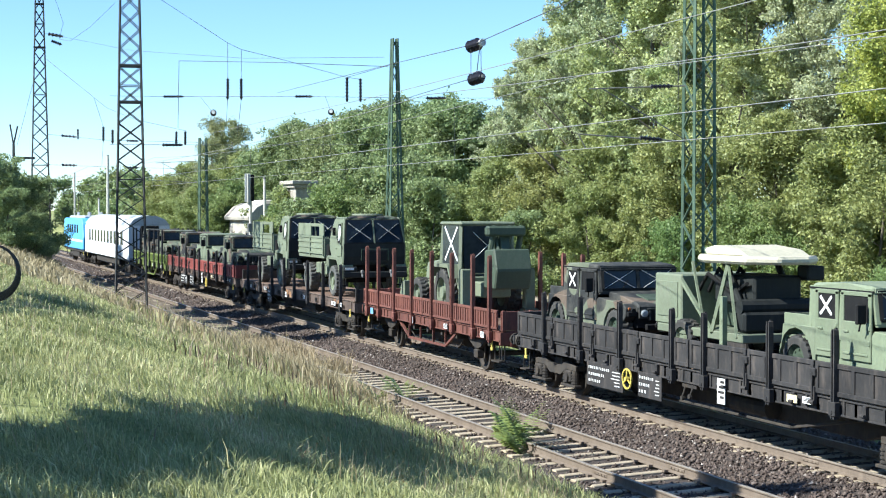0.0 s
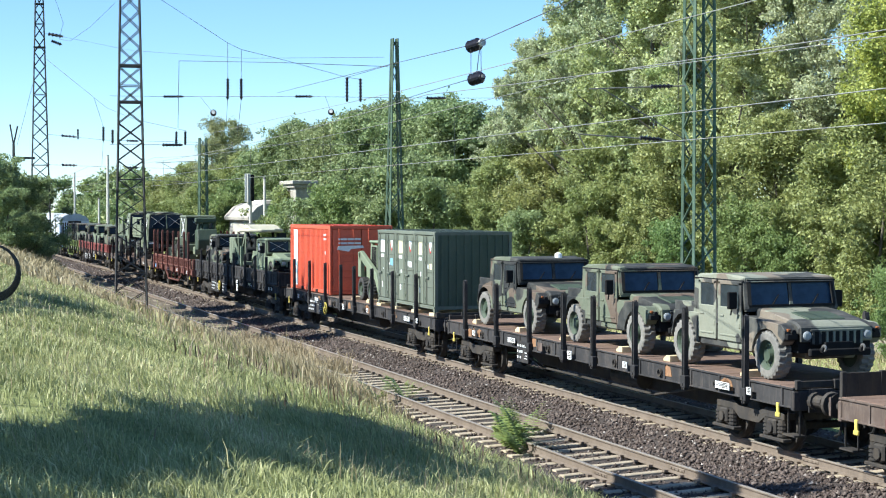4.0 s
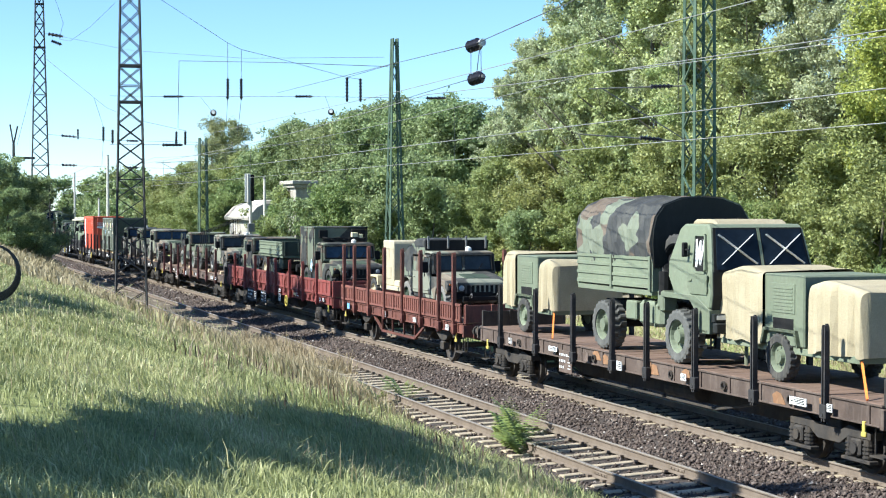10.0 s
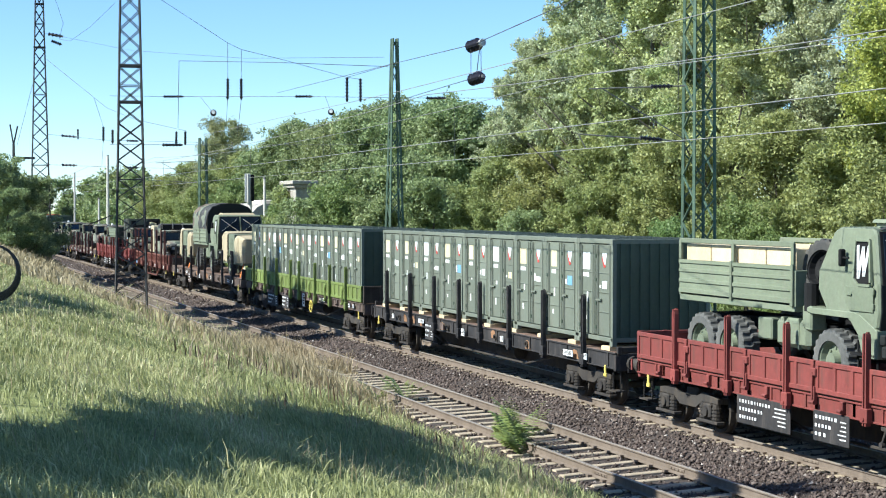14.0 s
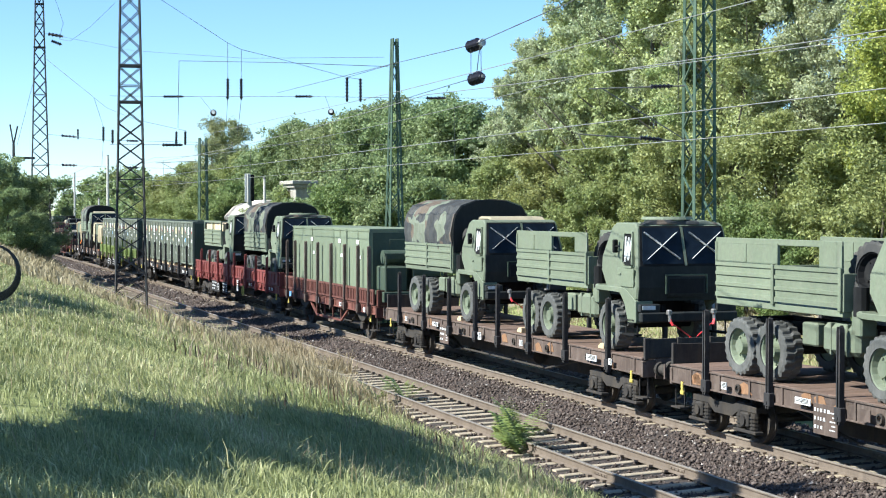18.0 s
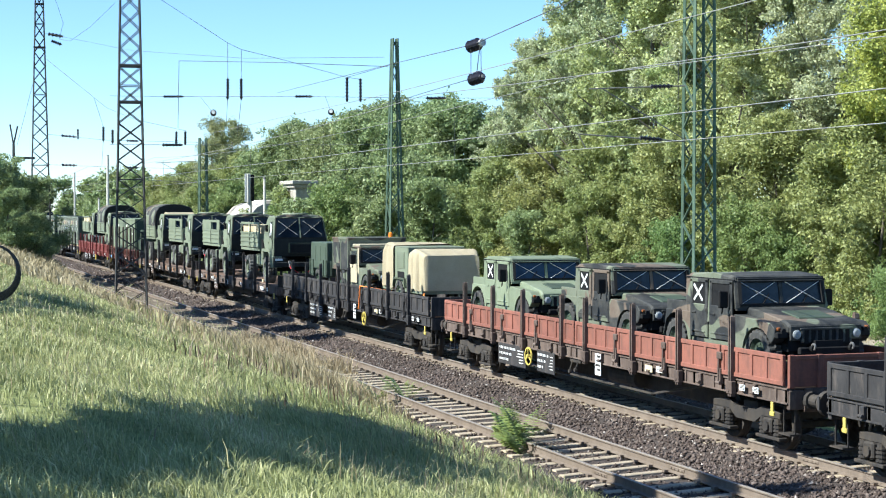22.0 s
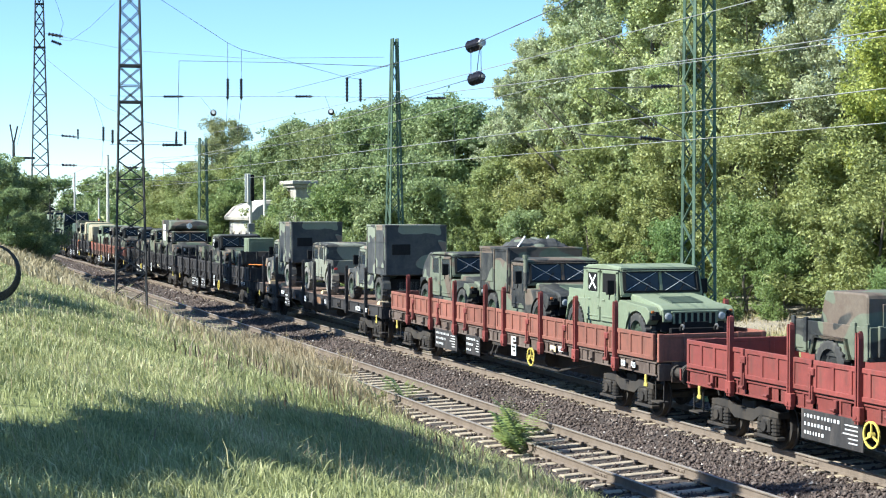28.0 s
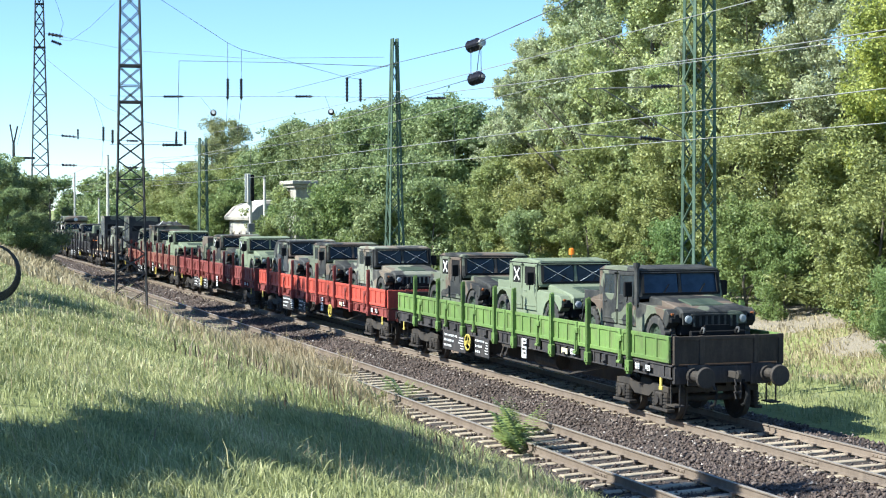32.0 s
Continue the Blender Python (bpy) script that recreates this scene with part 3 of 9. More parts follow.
for cx, cz, mz in ((TRAIN_X, 6.08, 7.95), (NEAR_X, 6.15, 7.35)):
    for a, b in zip(SUPPORTS, SUPPORTS[1:]):
        wire([(cx, a, cz), (cx, b, cz)], 0.009, "wire", "copper contact wire above the railway track")
        top = sag((cx, a, mz), (cx, b, mz), 0.5)
        wire(top, 0.009, "wire", "sagging messenger wire above the railway track")
        for p in top[2:-1:3]:
            wire([p, (cx, p.y, cz)], 0.006, "darkwire", "thin dropper wire between overhead wires", "dropper_wire")


def insulator(p, q, discs, r, label="brown ribbed porcelain insulator on a wire"):
    """Ribbed strain insulator between two points."""
    ob = tagged(new("insulator"), label, "insulator")
    p, q = Vector(p), Vector(q)
    d = (q - p) / discs
    turn = d.to_track_quat("Z", "Y").to_matrix().to_4x4()
    for i in range(discs):
        disc = put("disc", mesh("disc_%.2f_%.2f" % (d.length, r), "insulator", lambda bm: rod(bm, (0, 0, -d.length * 0.3), (0, 0, d.length * 0.12), r, 12, r * 0.55)), ob)
        disc.matrix_basis = Matrix.Translation(p.lerp(q, (i + 0.5) / discs)) @ turn
    stem = put("stem", mesh("stem_%.2f_%.2f" % ((q - p).length, r), "insulator", lambda bm: rod(bm, (0, 0, 0), (0, 0, (q - p).length), r * 0.55, 8)), ob)
    stem.matrix_basis = Matrix.Translation(p) @ turn
    for e in (p, q):
        bm = bmesh.new()
        box(bm, e.x - 0.03, e.x + 0.03, e.y - 0.03, e.y + 0.03, e.z - 0.03, e.z + 0.03, 0.008)
        me = bpy.data.meshes.new("insulator_cap")
        bm.to_mesh(me)
        bm.free()
        me.materials.append(M["greysteel"])
        put("cap", me, ob)
    return ob
# cross spans between the masts
wire([(9.26, 69.91, 9.5), (11.83, 69.01, 9.47), (16.75, 65.14, 9.33), (20.14, 62.88, 9.21), (21.7, 62.33, 9.19), (26.0, 59.3, 9.1)], 0.009, "darkwire", "dark cross-span wire between lattice masts", "cross_span_wire")
wire([(9.25, 69.92, 7.37), (14.3, 67.07, 7.31), (19.9, 62.9, 7.24)], 0.009, "darkwire", "dark cross-span wire between lattice masts", "cross_span_wire")
wire([(10.2, 111.0, 7.6), (13.74, 108.2, 7.4), (20.0, 104.8, 7.2)], 0.010, "darkwire", "dark cross-span wire between lattice masts", "cross_span_wire")
wire([(10.1, 111.0, 9.7), (14.0, 108.0, 9.2), (20.0, 104.8, 9.0)], 0.010, "darkwire", "dark cross-span wire between lattice masts", "cross_span_wire")
wire([(10.2, 67.5, 13.8), (10.89, 66.16, 13.3), (13.51, 65.23, 11.5), (14.05, 65.04, 11.22), (15.67, 64.46, 10.8), (18.22, 63.56, 10.06), (20.0, 62.7, 10.6)], 0.010, "darkwire", "sagging upper cross-span wire", "cross_span_wire")
wire([(9.9, 110.5, 16.6), (15.34, 105.0, 15.0), (18.33, 84.0, 12.7), (19.69, 63.04, 10.9)], 0.009, "darkwire", "thin feeder wire between masts", "feeder_wire")
wire([(14.51, 60.63, 9.11), (12.2, 38.11, 8.25), (9.94, 26.41, 7.5), (9.5, 22.1, 7.55), (9.3, 10.0, 8.1)], 0.008, "darkwire", "dark wire carrying disc insulators", "feeder_wire")
wire([(17.01, 63.99, 8.22), (13.73, 42.88, 7.62), (9.97, 26.4, 6.91), (9.96, 26.18, 7.46)], 0.008, "darkwire", "dark wire carrying disc insulators", "feeder_wire")
wire([(20.0, 104.8, 9.5), (20.0, 62.9, 9.4), (19.6, 36.8, 9.5), (19.4, -24, 10.0)], 0.014, "wire", "bright feeder wire along the green masts", "feeder_wire")
wire([(13.51, 65.23, 11.5), (13.51, 65.23, 9.99)], 0.01, "darkwire", "hanger wire above an insulator", "hanger_wire")
wire([(14.05, 65.04, 11.22), (14.04, 65.04, 9.99)], 0.01, "darkwire", "hanger wire above an insulator", "hanger_wire")
wire([(13.5, 65.23, 9.14), (13.43, 65.26, 7.9)], 0.01, "darkwire", "hanger wire below an insulator", "hanger_wire")
wire([(14.04, 65.04, 9.14), (13.88, 65.1, 7.6)], 0.01, "darkwire", "hanger wire below an insulator", "hanger_wire")
for p, q, n, r in (((13.51, 65.23, 9.99), (13.5, 65.23, 9.14), 7, 0.085), ((14.04, 65.04, 9.99), (14.04, 65.04, 9.14), 7, 0.085),
                   ((18.22, 63.56, 10.04), (18.22, 63.56, 9.05), 7, 0.085), ((18.75, 63.37, 9.99), (18.75, 63.37, 9.05), 7, 0.085),
                   ((11.48, 69.13, 9.47), (12.27, 68.85, 9.47), 6, 0.075), ((16.43, 65.26, 9.33), (17.09, 65.02, 9.33), 5, 0.075),
                   ((21.36, 62.45, 9.19), (22.1, 62.19, 9.19), 5, 0.075), ((11.42, 69.15, 7.35), (12.22, 68.87, 7.35), 6, 0.09),
                   ((11.99, 68.95, 7.92), (11.98, 68.95, 7.37), 5, 0.08), ((12.36, 68.82, 7.92), (12.36, 68.82, 7.37), 5, 0.08),
                   ((12.3, 109.3, 9.95), (12.3, 109.3, 9.3), 5, 0.09), ((9.35, 69.88, 8.0), (9.35, 69.88, 7.42), 5, 0.08),
                   ((10.5, 110.6, 16.5), (11.4, 110.0, 16.3), 4, 0.13), ((11.3, 110.1, 9.55), (12.2, 109.4, 9.45), 4, 0.10),
                   ((11.3, 110.0, 7.55), (12.2, 109.3, 7.5), 4, 0.10), ((15.3, 107.3, 9.15), (16.0, 106.9, 9.12), 4, 0.09),
                   ((15.3, 107.3, 7.34), (16.0, 106.9, 7.32), 4, 0.09), ((18.6, 36.5, 7.7), (19.2, 36.5, 7.73), 5, 0.07), ((18.3, 36.5, 6.38), (18.9, 36.5, 6.34), 5, 0.07)):
    insulator(p, q, n, r)
# feeders, jumpers and hangers round the far mast
for pts in ([(10.3, 110.0, 14.73), (13.07, 100.0, 10.85), (13.64, 92.0, 9.72), (13.71, 76.0, 8.32)], [(10.6, 110.0, 19.6), (11.1, 110.0, 18.3), (11.44, 110.0, 17.22), (11.17, 110.0, 16.14)],
            [(9.51, 110.5, 13.32), (8.48, 112.0, 8.94)], [(12.91, 95.0, 16.82), (12.29, 102.0, 16.12), (11.67, 108.0, 15.8), (11.2, 110.0, 16.1)], [(12.13, 69.0, 11.04), (15.56, 64.0, 10.63), (19.8, 62.9, 10.5)]):
    wire(pts, 0.012, "darkwire", "thin dark feeder wire near a lattice mast", "feeder_wire")
for a, b in (((12.13, 69.0, 11.04), (12.07, 69.0, 8.07)), ((12.5, 102.1, 11.66), (14.1, 110.0, 10.19)), ((14.09, 110.0, 9.22), (13.74, 108.2, 7.41)),
             ((9.87, 26.4, 7.46), (9.87, 26.4, 6.86)), ((10.04, 26.35, 7.47), (10.05, 26.35, 6.9))):
    wire([a, b], 0.007 if a[1] < 30 else 0.012, "darkwire", "thin hanger wire between overhead wires", "hanger_wire")
for p, q in (((14.1, 110.0, 10.19), (14.09, 110.0, 9.22)), ((10.7, 110.3, 16.0), (11.3, 110.0, 15.75))):
    insulator(p, q, 5, 0.12)


def cross_beam():
    """Steel beam and post that stand beside the far mast."""
    b = tagged(new("cross_beam"), "dark steel beam between a post and a lattice mast", "beam")
    part("beam", "far_beam", "mastdark", b, lambda bm: box(bm, 8.1, 9.6, 110.9, 111.1, 7.95, 8.1, 0.02))
    part("post", "far_post", "mastdark", b, lambda bm: rod(bm, (8.18, 111.0, 1.0), (8.18, 111.0, 9.0), 0.09, 8))
    part("horn", "far_horn", "mastdark", b, lambda bm: (rod(bm, (8.18, 111.0, 8.9), (7.95, 111.0, 10.3), 0.05, 6), rod(bm, (8.18, 111.0, 8.9), (8.45, 111.0, 10.2), 0.05, 6)))


cross_beam()
# strain insulators seen almost end on
for p, q, r in (((9.90, 26.55, 7.46), (9.98, 26.2, 7.5), 0.115), ((9.94, 26.55, 6.87), (10.02, 26.2, 6.91), 0.115),
                ((12.95, 65.5, 8.56), (12.88, 65.15, 8.58), 0.13), ((17.62, 63.9, 8.6), (17.52, 63.55, 8.62), 0.13)):
    ins = insulator(p, q, 3, r, "dark disc insulator with a pale cap on a wire")
    v = (Vector(p) - Vector(q)).normalized()
    part("pale_cap", "pale_cap_%.2f_%.1f" % (r, p[1]), "white", ins, lambda bm: rod(bm, Vector(q) - v * 0.02, Vector(q) - v * 0.07, r * 0.6, 12))
wire([(18.22, 63.56, 10.06), (18.75, 63.37, 9.98)], 0.01, "darkwire", "hanger wire above an insulator", "hanger_wire")
wire([(12.9, 65.35, 8.58), (12.9, 68.2, 9.44)], 0.01, "darkwire", "hanger wire above an insulator", "hanger_wire")
wire([(17.56, 63.7, 8.62), (17.56, 64.6, 9.31)], 0.01, "darkwire", "hanger wire above an insulator", "hanger_wire")


# brackets that hold the wires on the green masts
def bracket(y, xm):
    b = tagged(new("wire_bracket"), "slim grey tube bracket on a lattice mast", "bracket")
    part("tube", "tube_%d" % y, "greysteel", b, lambda bm: (rod(bm, (xm - 0.4, y, 7.75), (TRAIN_X + 0.1, y, 7.6), 0.018), rod(bm, (xm - 0.4, y, 6.3), (TRAIN_X - 0.2, y, 6.45), 0.018), rod(bm, (xm - 0.4, y, 6.35), (TRAIN_X + 0.5, y, 7.6), 0.016), rod(bm, (TRAIN_X - 0.2, y, 6.45), (TRAIN_X, y, 6.1), 0.015)))


bracket(36.5, 20.0)
bracket(104.8, 20.0)


# ---- signal, poles and huts
def signal_post():
    s = tagged(new("railway_signal"), "grey railway signal post with a dark lamp head", "signal")
    s.location = (20.06, 90.5, -0.7)
    part("post", "signal_post", "concretepole", s, lambda bm: rod(bm, (0, 0, 0), (0, 0, 6.2), 0.09, 10))
    part("head", "signal_head", "dark", s, lambda bm: box(bm, 0.0, 0.2, -0.12, 0.12, 5.7, 7.25, 0.03), label="dark signal head")
    part("back_plate", "signal_plate", "concretepole", s, lambda bm: box(bm, -0.2, -0.004, -0.14, 0.1, 5.5, 7.3, 0.03), label="pale signal casing")
    part("shield", "signal_shield", "white", s, lambda bm: box(bm, -0.33, -0.21, -0.03, 0.03, 5.65, 7.3, 0.01), label="white edge plate")
    for z in (6.0, 6.45, 6.9):
        part("lens_hood", "lens_hood", "dark", s, lambda bm: rod(bm, (0, -0.1, 0), (0, -0.25, 0), 0.08, 10), (0.1, 0, z))
    part("phone_box", "phone_box", "greysteel", s, lambda bm: box(bm, -0.2, 0.2, -0.25, -0.05, 3.9, 4.4, 0.02))


signal_post()


def pole(x, y, z0, z1, r, mat, label):
    p = tagged(new("pole"), label, "pole")
    p.location = (x, y, z0)
    h = z1 - z0
    part("shaft", "pole_%.0f_%.0f" % (x, y), mat, p, lambda bm: rod(bm, (0, 0, 0), (0, 0, h), r, 10, r * 0.7))
    part("cap", "pole_cap", "greysteel", p, lambda bm: rod(bm, (0, 0, 0), (0, 0, 0.12), 0.1, 8), (0, 0, h))


pole(22.64, 98.0, 0.0, 6.45, 0.11, "concretepole", "pale concrete pole beside an old hut")
pole(21.4, 194.0, -0.4, 8.8, 0.15, "concretepole", "far pale concrete pole beside the line")
pole(20.0, 153.0, -0.5, 9.6, 0.17, "concretepole", "plain brown concrete pole beside the line")
pole(17.9, 143.0, -0.4, 5.4, 0.12, "concretepole", "white-painted pole foot beside the line")


def hut():
    h = tagged(new("hut"), "small old beige hut with a weathered grey roof", "hut")
    h.location = (24.3, 107.0, 0.0)
    part("wall", "hut_wall", "plaster", h, lambda bm: box(bm, -1.3, 1.3, -3.6, 3.6, -0.5, 3.9, 0.03))
    part("roof", "hut_roof", "roof", h, lambda bm: prism(bm, [(-1.6, 3.75), (1.6, 3.75), (1.65, 4.0), (1.0, 4.7), (0.4, 4.95), (-0.4, 4.95), (-1.0, 4.7), (-1.65, 4.0)], -3.9, 3.9, "y", 0.04))
    part("chimney", "hut_chimney", "plaster", h, lambda bm: box(bm, -0.4, 0.5, -3.4, 1.0, 4.8, 5.15, 0.08), label="pale parapet block")
    for y in (-2.2, 0.0, 2.2):
        w = part("window", "hut_window", "dark", h, lambda bm: box(bm, -1.33, -1.24, -0.3, 0.3, 2.1, 2.9, 0.01), (0, y, 0))
        part("window_frame", "hut_window_frame", "plaster", w, lambda bm: (box(bm, -1.36, -1.3, -0.38, -0.3, 2.0, 3.0), box(bm, -1.36, -1.3, 0.3, 0.38, 2.0, 3.0), box(bm, -1.37, -1.3, -0.4, 0.4, 1.95, 2.05)))
    k = tagged(new("shelter_roof"), "flat grey shelter roof on a post among the trees", "shelter")
    k.location = (23.4, 91.5, 0.0)
    part("slab", "slab", "roof", k, lambda bm: (box(bm, -0.9, 0.7, -1.3, 1.9, 6.0, 6.22, 0.03), box(bm, -0.75, 0.55, -1.1, 1.7, 5.8, 6.0, 0.02)))
    part("wall", "shelter_wall", "roof", k, lambda bm: box(bm, -0.6, 0.45, -0.9, 1.4, -0.5, 5.8, 0.03))


hut()


def cable_coil():
    c = tagged(new("cable_coil"), "loose black cable coil hanging on a wooden pole", "cable")
    c.location = (1.62, 27.0, 3.54)
    for i in range(7):
        r, off = 0.40 + 0.012 * i, (i - 3) * 0.02
        def loop(bm, r=r, off=off, i=i):
            pts = [(r * math.cos(a), off + 0.02 * math.sin(3 * a + i), r * 1.02 * math.sin(a)) for a in [2 * math.pi * k / 28 for k in range(29)]]
            tube(bm, pts[:-1], 0.012, 6, True)
        part("cable_turn", "cable_turn_%d" % i, "rubber", c, loop, (0, 0, -0.01 * i))
    pole(1.1, 27.1, 2.4, 8.5, 0.13, "bark", "brown wooden pole carrying a cable coil")


cable_coil()


# ---- trees
def leaves(centres, radii, n, size, seed, flat=1.5):
    """Small three-cornered leaves spread through many sprays."""
    g = np.random.default_rng(seed)
    c, r = np.asarray(centres, float), np.asarray(radii, float)
    k = g.choice(len(c), n, p=r ** 2 / (r ** 2).sum())
    d = g.normal(size=(n, 3))
    d /= np.linalg.norm(d, axis=1)[:, None]
    stretch = g.uniform(0.5, 1.55, (len(c), 3))
    pos = c[k] + d * stretch[k] * (r[k] * g.uniform(0.25, 1.15, n) ** 0.7)[:, None]
    nrm = d + g.normal(0, flat, (n, 3)) + np.array([0, 0, 0.25])
    nrm /= np.linalg.norm(nrm, axis=1)[:, None]
    u = np.cross(nrm, g.normal(size=(n, 3)))
    u /= np.linalg.norm(u, axis=1)[:, None]
    v = np.cross(nrm, u)
    s = size * g.uniform(0.6, 1.45, n)
    a, b = u * s[:, None], v * (s * 0.62)[:, None]
    V = np.stack([pos - a * 0.7 - b, pos - a * 0.7 + b, pos + a * 1.2], 1).reshape(-1, 3)
    return V, np.arange(3 * n).reshape(-1, 3)


def skeleton_mesh(key, h, r, limbs, seed, lean=0.0, crown0=0.25):
    g = random.Random(seed)

    def make(bm):
        p, rad = Vector((0, 0, -0.4)), r
        top = Vector((lean, 0, h * 0.9))
        for i in range(5):
            q = Vector((0, 0, -0.4)).lerp(top, (i + 1) / 5) + Vector((g.uniform(-.15, .15), g.uniform(-.15, .15), 0))
            rod(bm, p, q, rad, 8, rad * 0.75)
            p, rad = q, rad * 0.75
        for i in range(limbs):
            z = h * (crown0 + 0.62 * i / limbs)
            a = g.uniform(0, 6.28)
            b = Vector((lean * z / h, 0, z))
            l = h * 0.185 * (1.1 - 0.6 * i / limbs)
            rr = r * 0.42 * (1.1 - 0.7 * i / limbs)
            for k in range(3):
                c = a + g.uniform(-0.35, 0.35)
                e = b + Vector((math.cos(c) * l * 0.42, math.sin(c) * l * 0.42, l * g.uniform(0.25, 0.5)))
                rod(bm, b, e, rr, 6, rr * 0.68)
                if k:
                    d = c + g.choice((-0.9, 0.9))
                    rod(bm, b, b + Vector((math.cos(d) * l * 0.4, math.sin(d) * l * 0.4, l * 0.4)), rr * 0.6, 5, rr * 0.15)
                b, rr = e, rr * 0.68
    return mesh(key, "bark", make)


def crown_clumps(h, rad, n, seed, z0=0.25, taper=0.5, cr=(0.55, 1.1)):
    """Sprays strung along branches that leave the trunk and rise outwards."""
    g = np.random.default_rng(seed)
    k = 5
    m = n * 2 // k
    t = g.uniform(0, 1, m) ** 0.9
    a = g.uniform(0, 2 * np.pi, m)
    prof = rad * np.clip(np.sin(np.pi * np.clip(t * 0.86 + 0.12, 0, 1)) ** taper, 0.12, 1) * (1 - 0.25 * t) * g.uniform(0.75, 1.12, m)
    rise = g.uniform(0.15, 0.9, m) * prof
    u = np.linspace(0.35, 1.0, k)
    out = prof[:, None] * u[None]
    z = np.clip((h * (z0 + (1 - z0) * t))[:, None] + (rise[:, None] * (u[None] - 0.6)), h * z0 * (0.6 if z0 < 0.5 else 0.92), h * 1.03)
    c = np.stack([np.cos(a)[:, None] * out, np.sin(a)[:, None] * out, z], -1) + g.normal(0, 0.22, (m, k, 3)) * (rad / 4)
    r = g.uniform(cr[0], cr[1], (m, k)) * (rad / 4.0) ** 0.5 * np.linspace(0.95, 0.5, k)[None]
    c, r = c.reshape(-1, 3), r.ravel()
    # hollows between the boughs
    b = g.uniform(0, 2 * np.pi, 22)
    holes = np.stack([np.cos(b) * rad * 0.75, np.sin(b) * rad * 0.75, h * g.uniform(min(z0 + 0.12, 0.9), 0.92, 22)], -1)
    reach = g.uniform(0.17, 0.31, 22) * rad
    keep = (np.linalg.norm(c[:, None] - holes[None], axis=2) > reach[None]).all(1)
    return c[keep], r[keep]


TREES = {}


def tree_kind(key, h, rad, clumps, n, size, mat, seed, z0=0.25, taper=0.5, cr=(0.55, 1.1), limbs=15):
    c, r = crown_clumps(h, rad, clumps, seed, z0, taper, cr)
    V, F = leaves(c, r, n, size, seed + 50)
    TREES[key] = (fast_mesh("crown", V, F, mat), skeleton_mesh("trunk_" + key, h, 0.012 * h + 0.05, limbs, seed, 0.0, z0))


tree_kind("poplar", 20.0, 5.0, 150, 110000, 0.08, "leaf_poplar", 3, 0.12, 0.45, (0.5, 1.05))
tree_kind("silver", 19.0, 4.6, 150, 105000, 0.08, "leaf_silver", 4, 0.12, 0.45, (0.45, 1.0))
tree_kind("yellow", 16.0, 4.2, 130, 80000, 0.075, "leaf_yellow", 5, 0.1, 0.45, (0.55, 1.1))
tree_kind("round", 12.0, 5.0, 130, 52000, 0.105, "leaf_dark", 6, 0.1, 0.4, (0.7, 1.3))
tree_kind("olive", 10.0, 4.2, 100, 46000, 0.085, "leaf_olive", 7, 0.06, 0.4, (0.6, 1.2))
tree_kind("slender", 14.0, 4.4, 190, 60000, 0.075, "leaf_willow", 8, 0.02, 0.5, (0.5, 0.95))
tree_kind("bush", 4.2, 2.4, 70, 24000, 0.055, "leaf_bright", 9, 0.0, 0.35, (0.4, 0.8), 5)
tree_kind("dark_bush", 4.4, 2.6, 60, 24000, 0.06, "leaf_dark", 10, 0.0, 0.35, (0.4, 0.9), 5)
tree_kind("olive_bush", 5.5, 2.6, 70, 26000, 0.058, "leaf_olive", 11, 0.0, 0.4, (0.4, 0.8), 5)
tree_kind("far", 11.0, 5.0, 50, 6000, 0.3, "leaf_dark", 12, 0.05, 0.4, (0.9, 1.5), 4)
WORDS = {"poplar": "tall poplar with fluttering grey-green leaves", "silver": "tall tree with silvery green leaves", "yellow": "tree with yellowing autumn leaves",
         "round": "broad dark green tree", "olive": "olive-green tree with a loose crown", "slender": "slender pointed green tree", "bush": "bright green leafy bush",
         "dark_bush": "dense dark green bush", "olive_bush": "olive-brown tangled leafy bush", "far": "distant dark green tree"}


def tree(key, x, y, scale=1.0, turn=0.0, wide=1.0, z=None):
    crown, trunk = TREES[key]
    t = tagged(new("bush" if "bush" in key else "tree"), WORDS[key], "bush" if "bush" in key else "tree", group="bushes behind the line" if "bush" in key else "trees behind the line")
    t.location, t.rotation_euler = (x, y, float(ground_z(x, y)) if z is None else z), (0, 0, turn)
    t.scale = (scale * wide, scale * wide, scale)
    put("trunk", trunk, t)
    put("crown", crown, t)
    return t


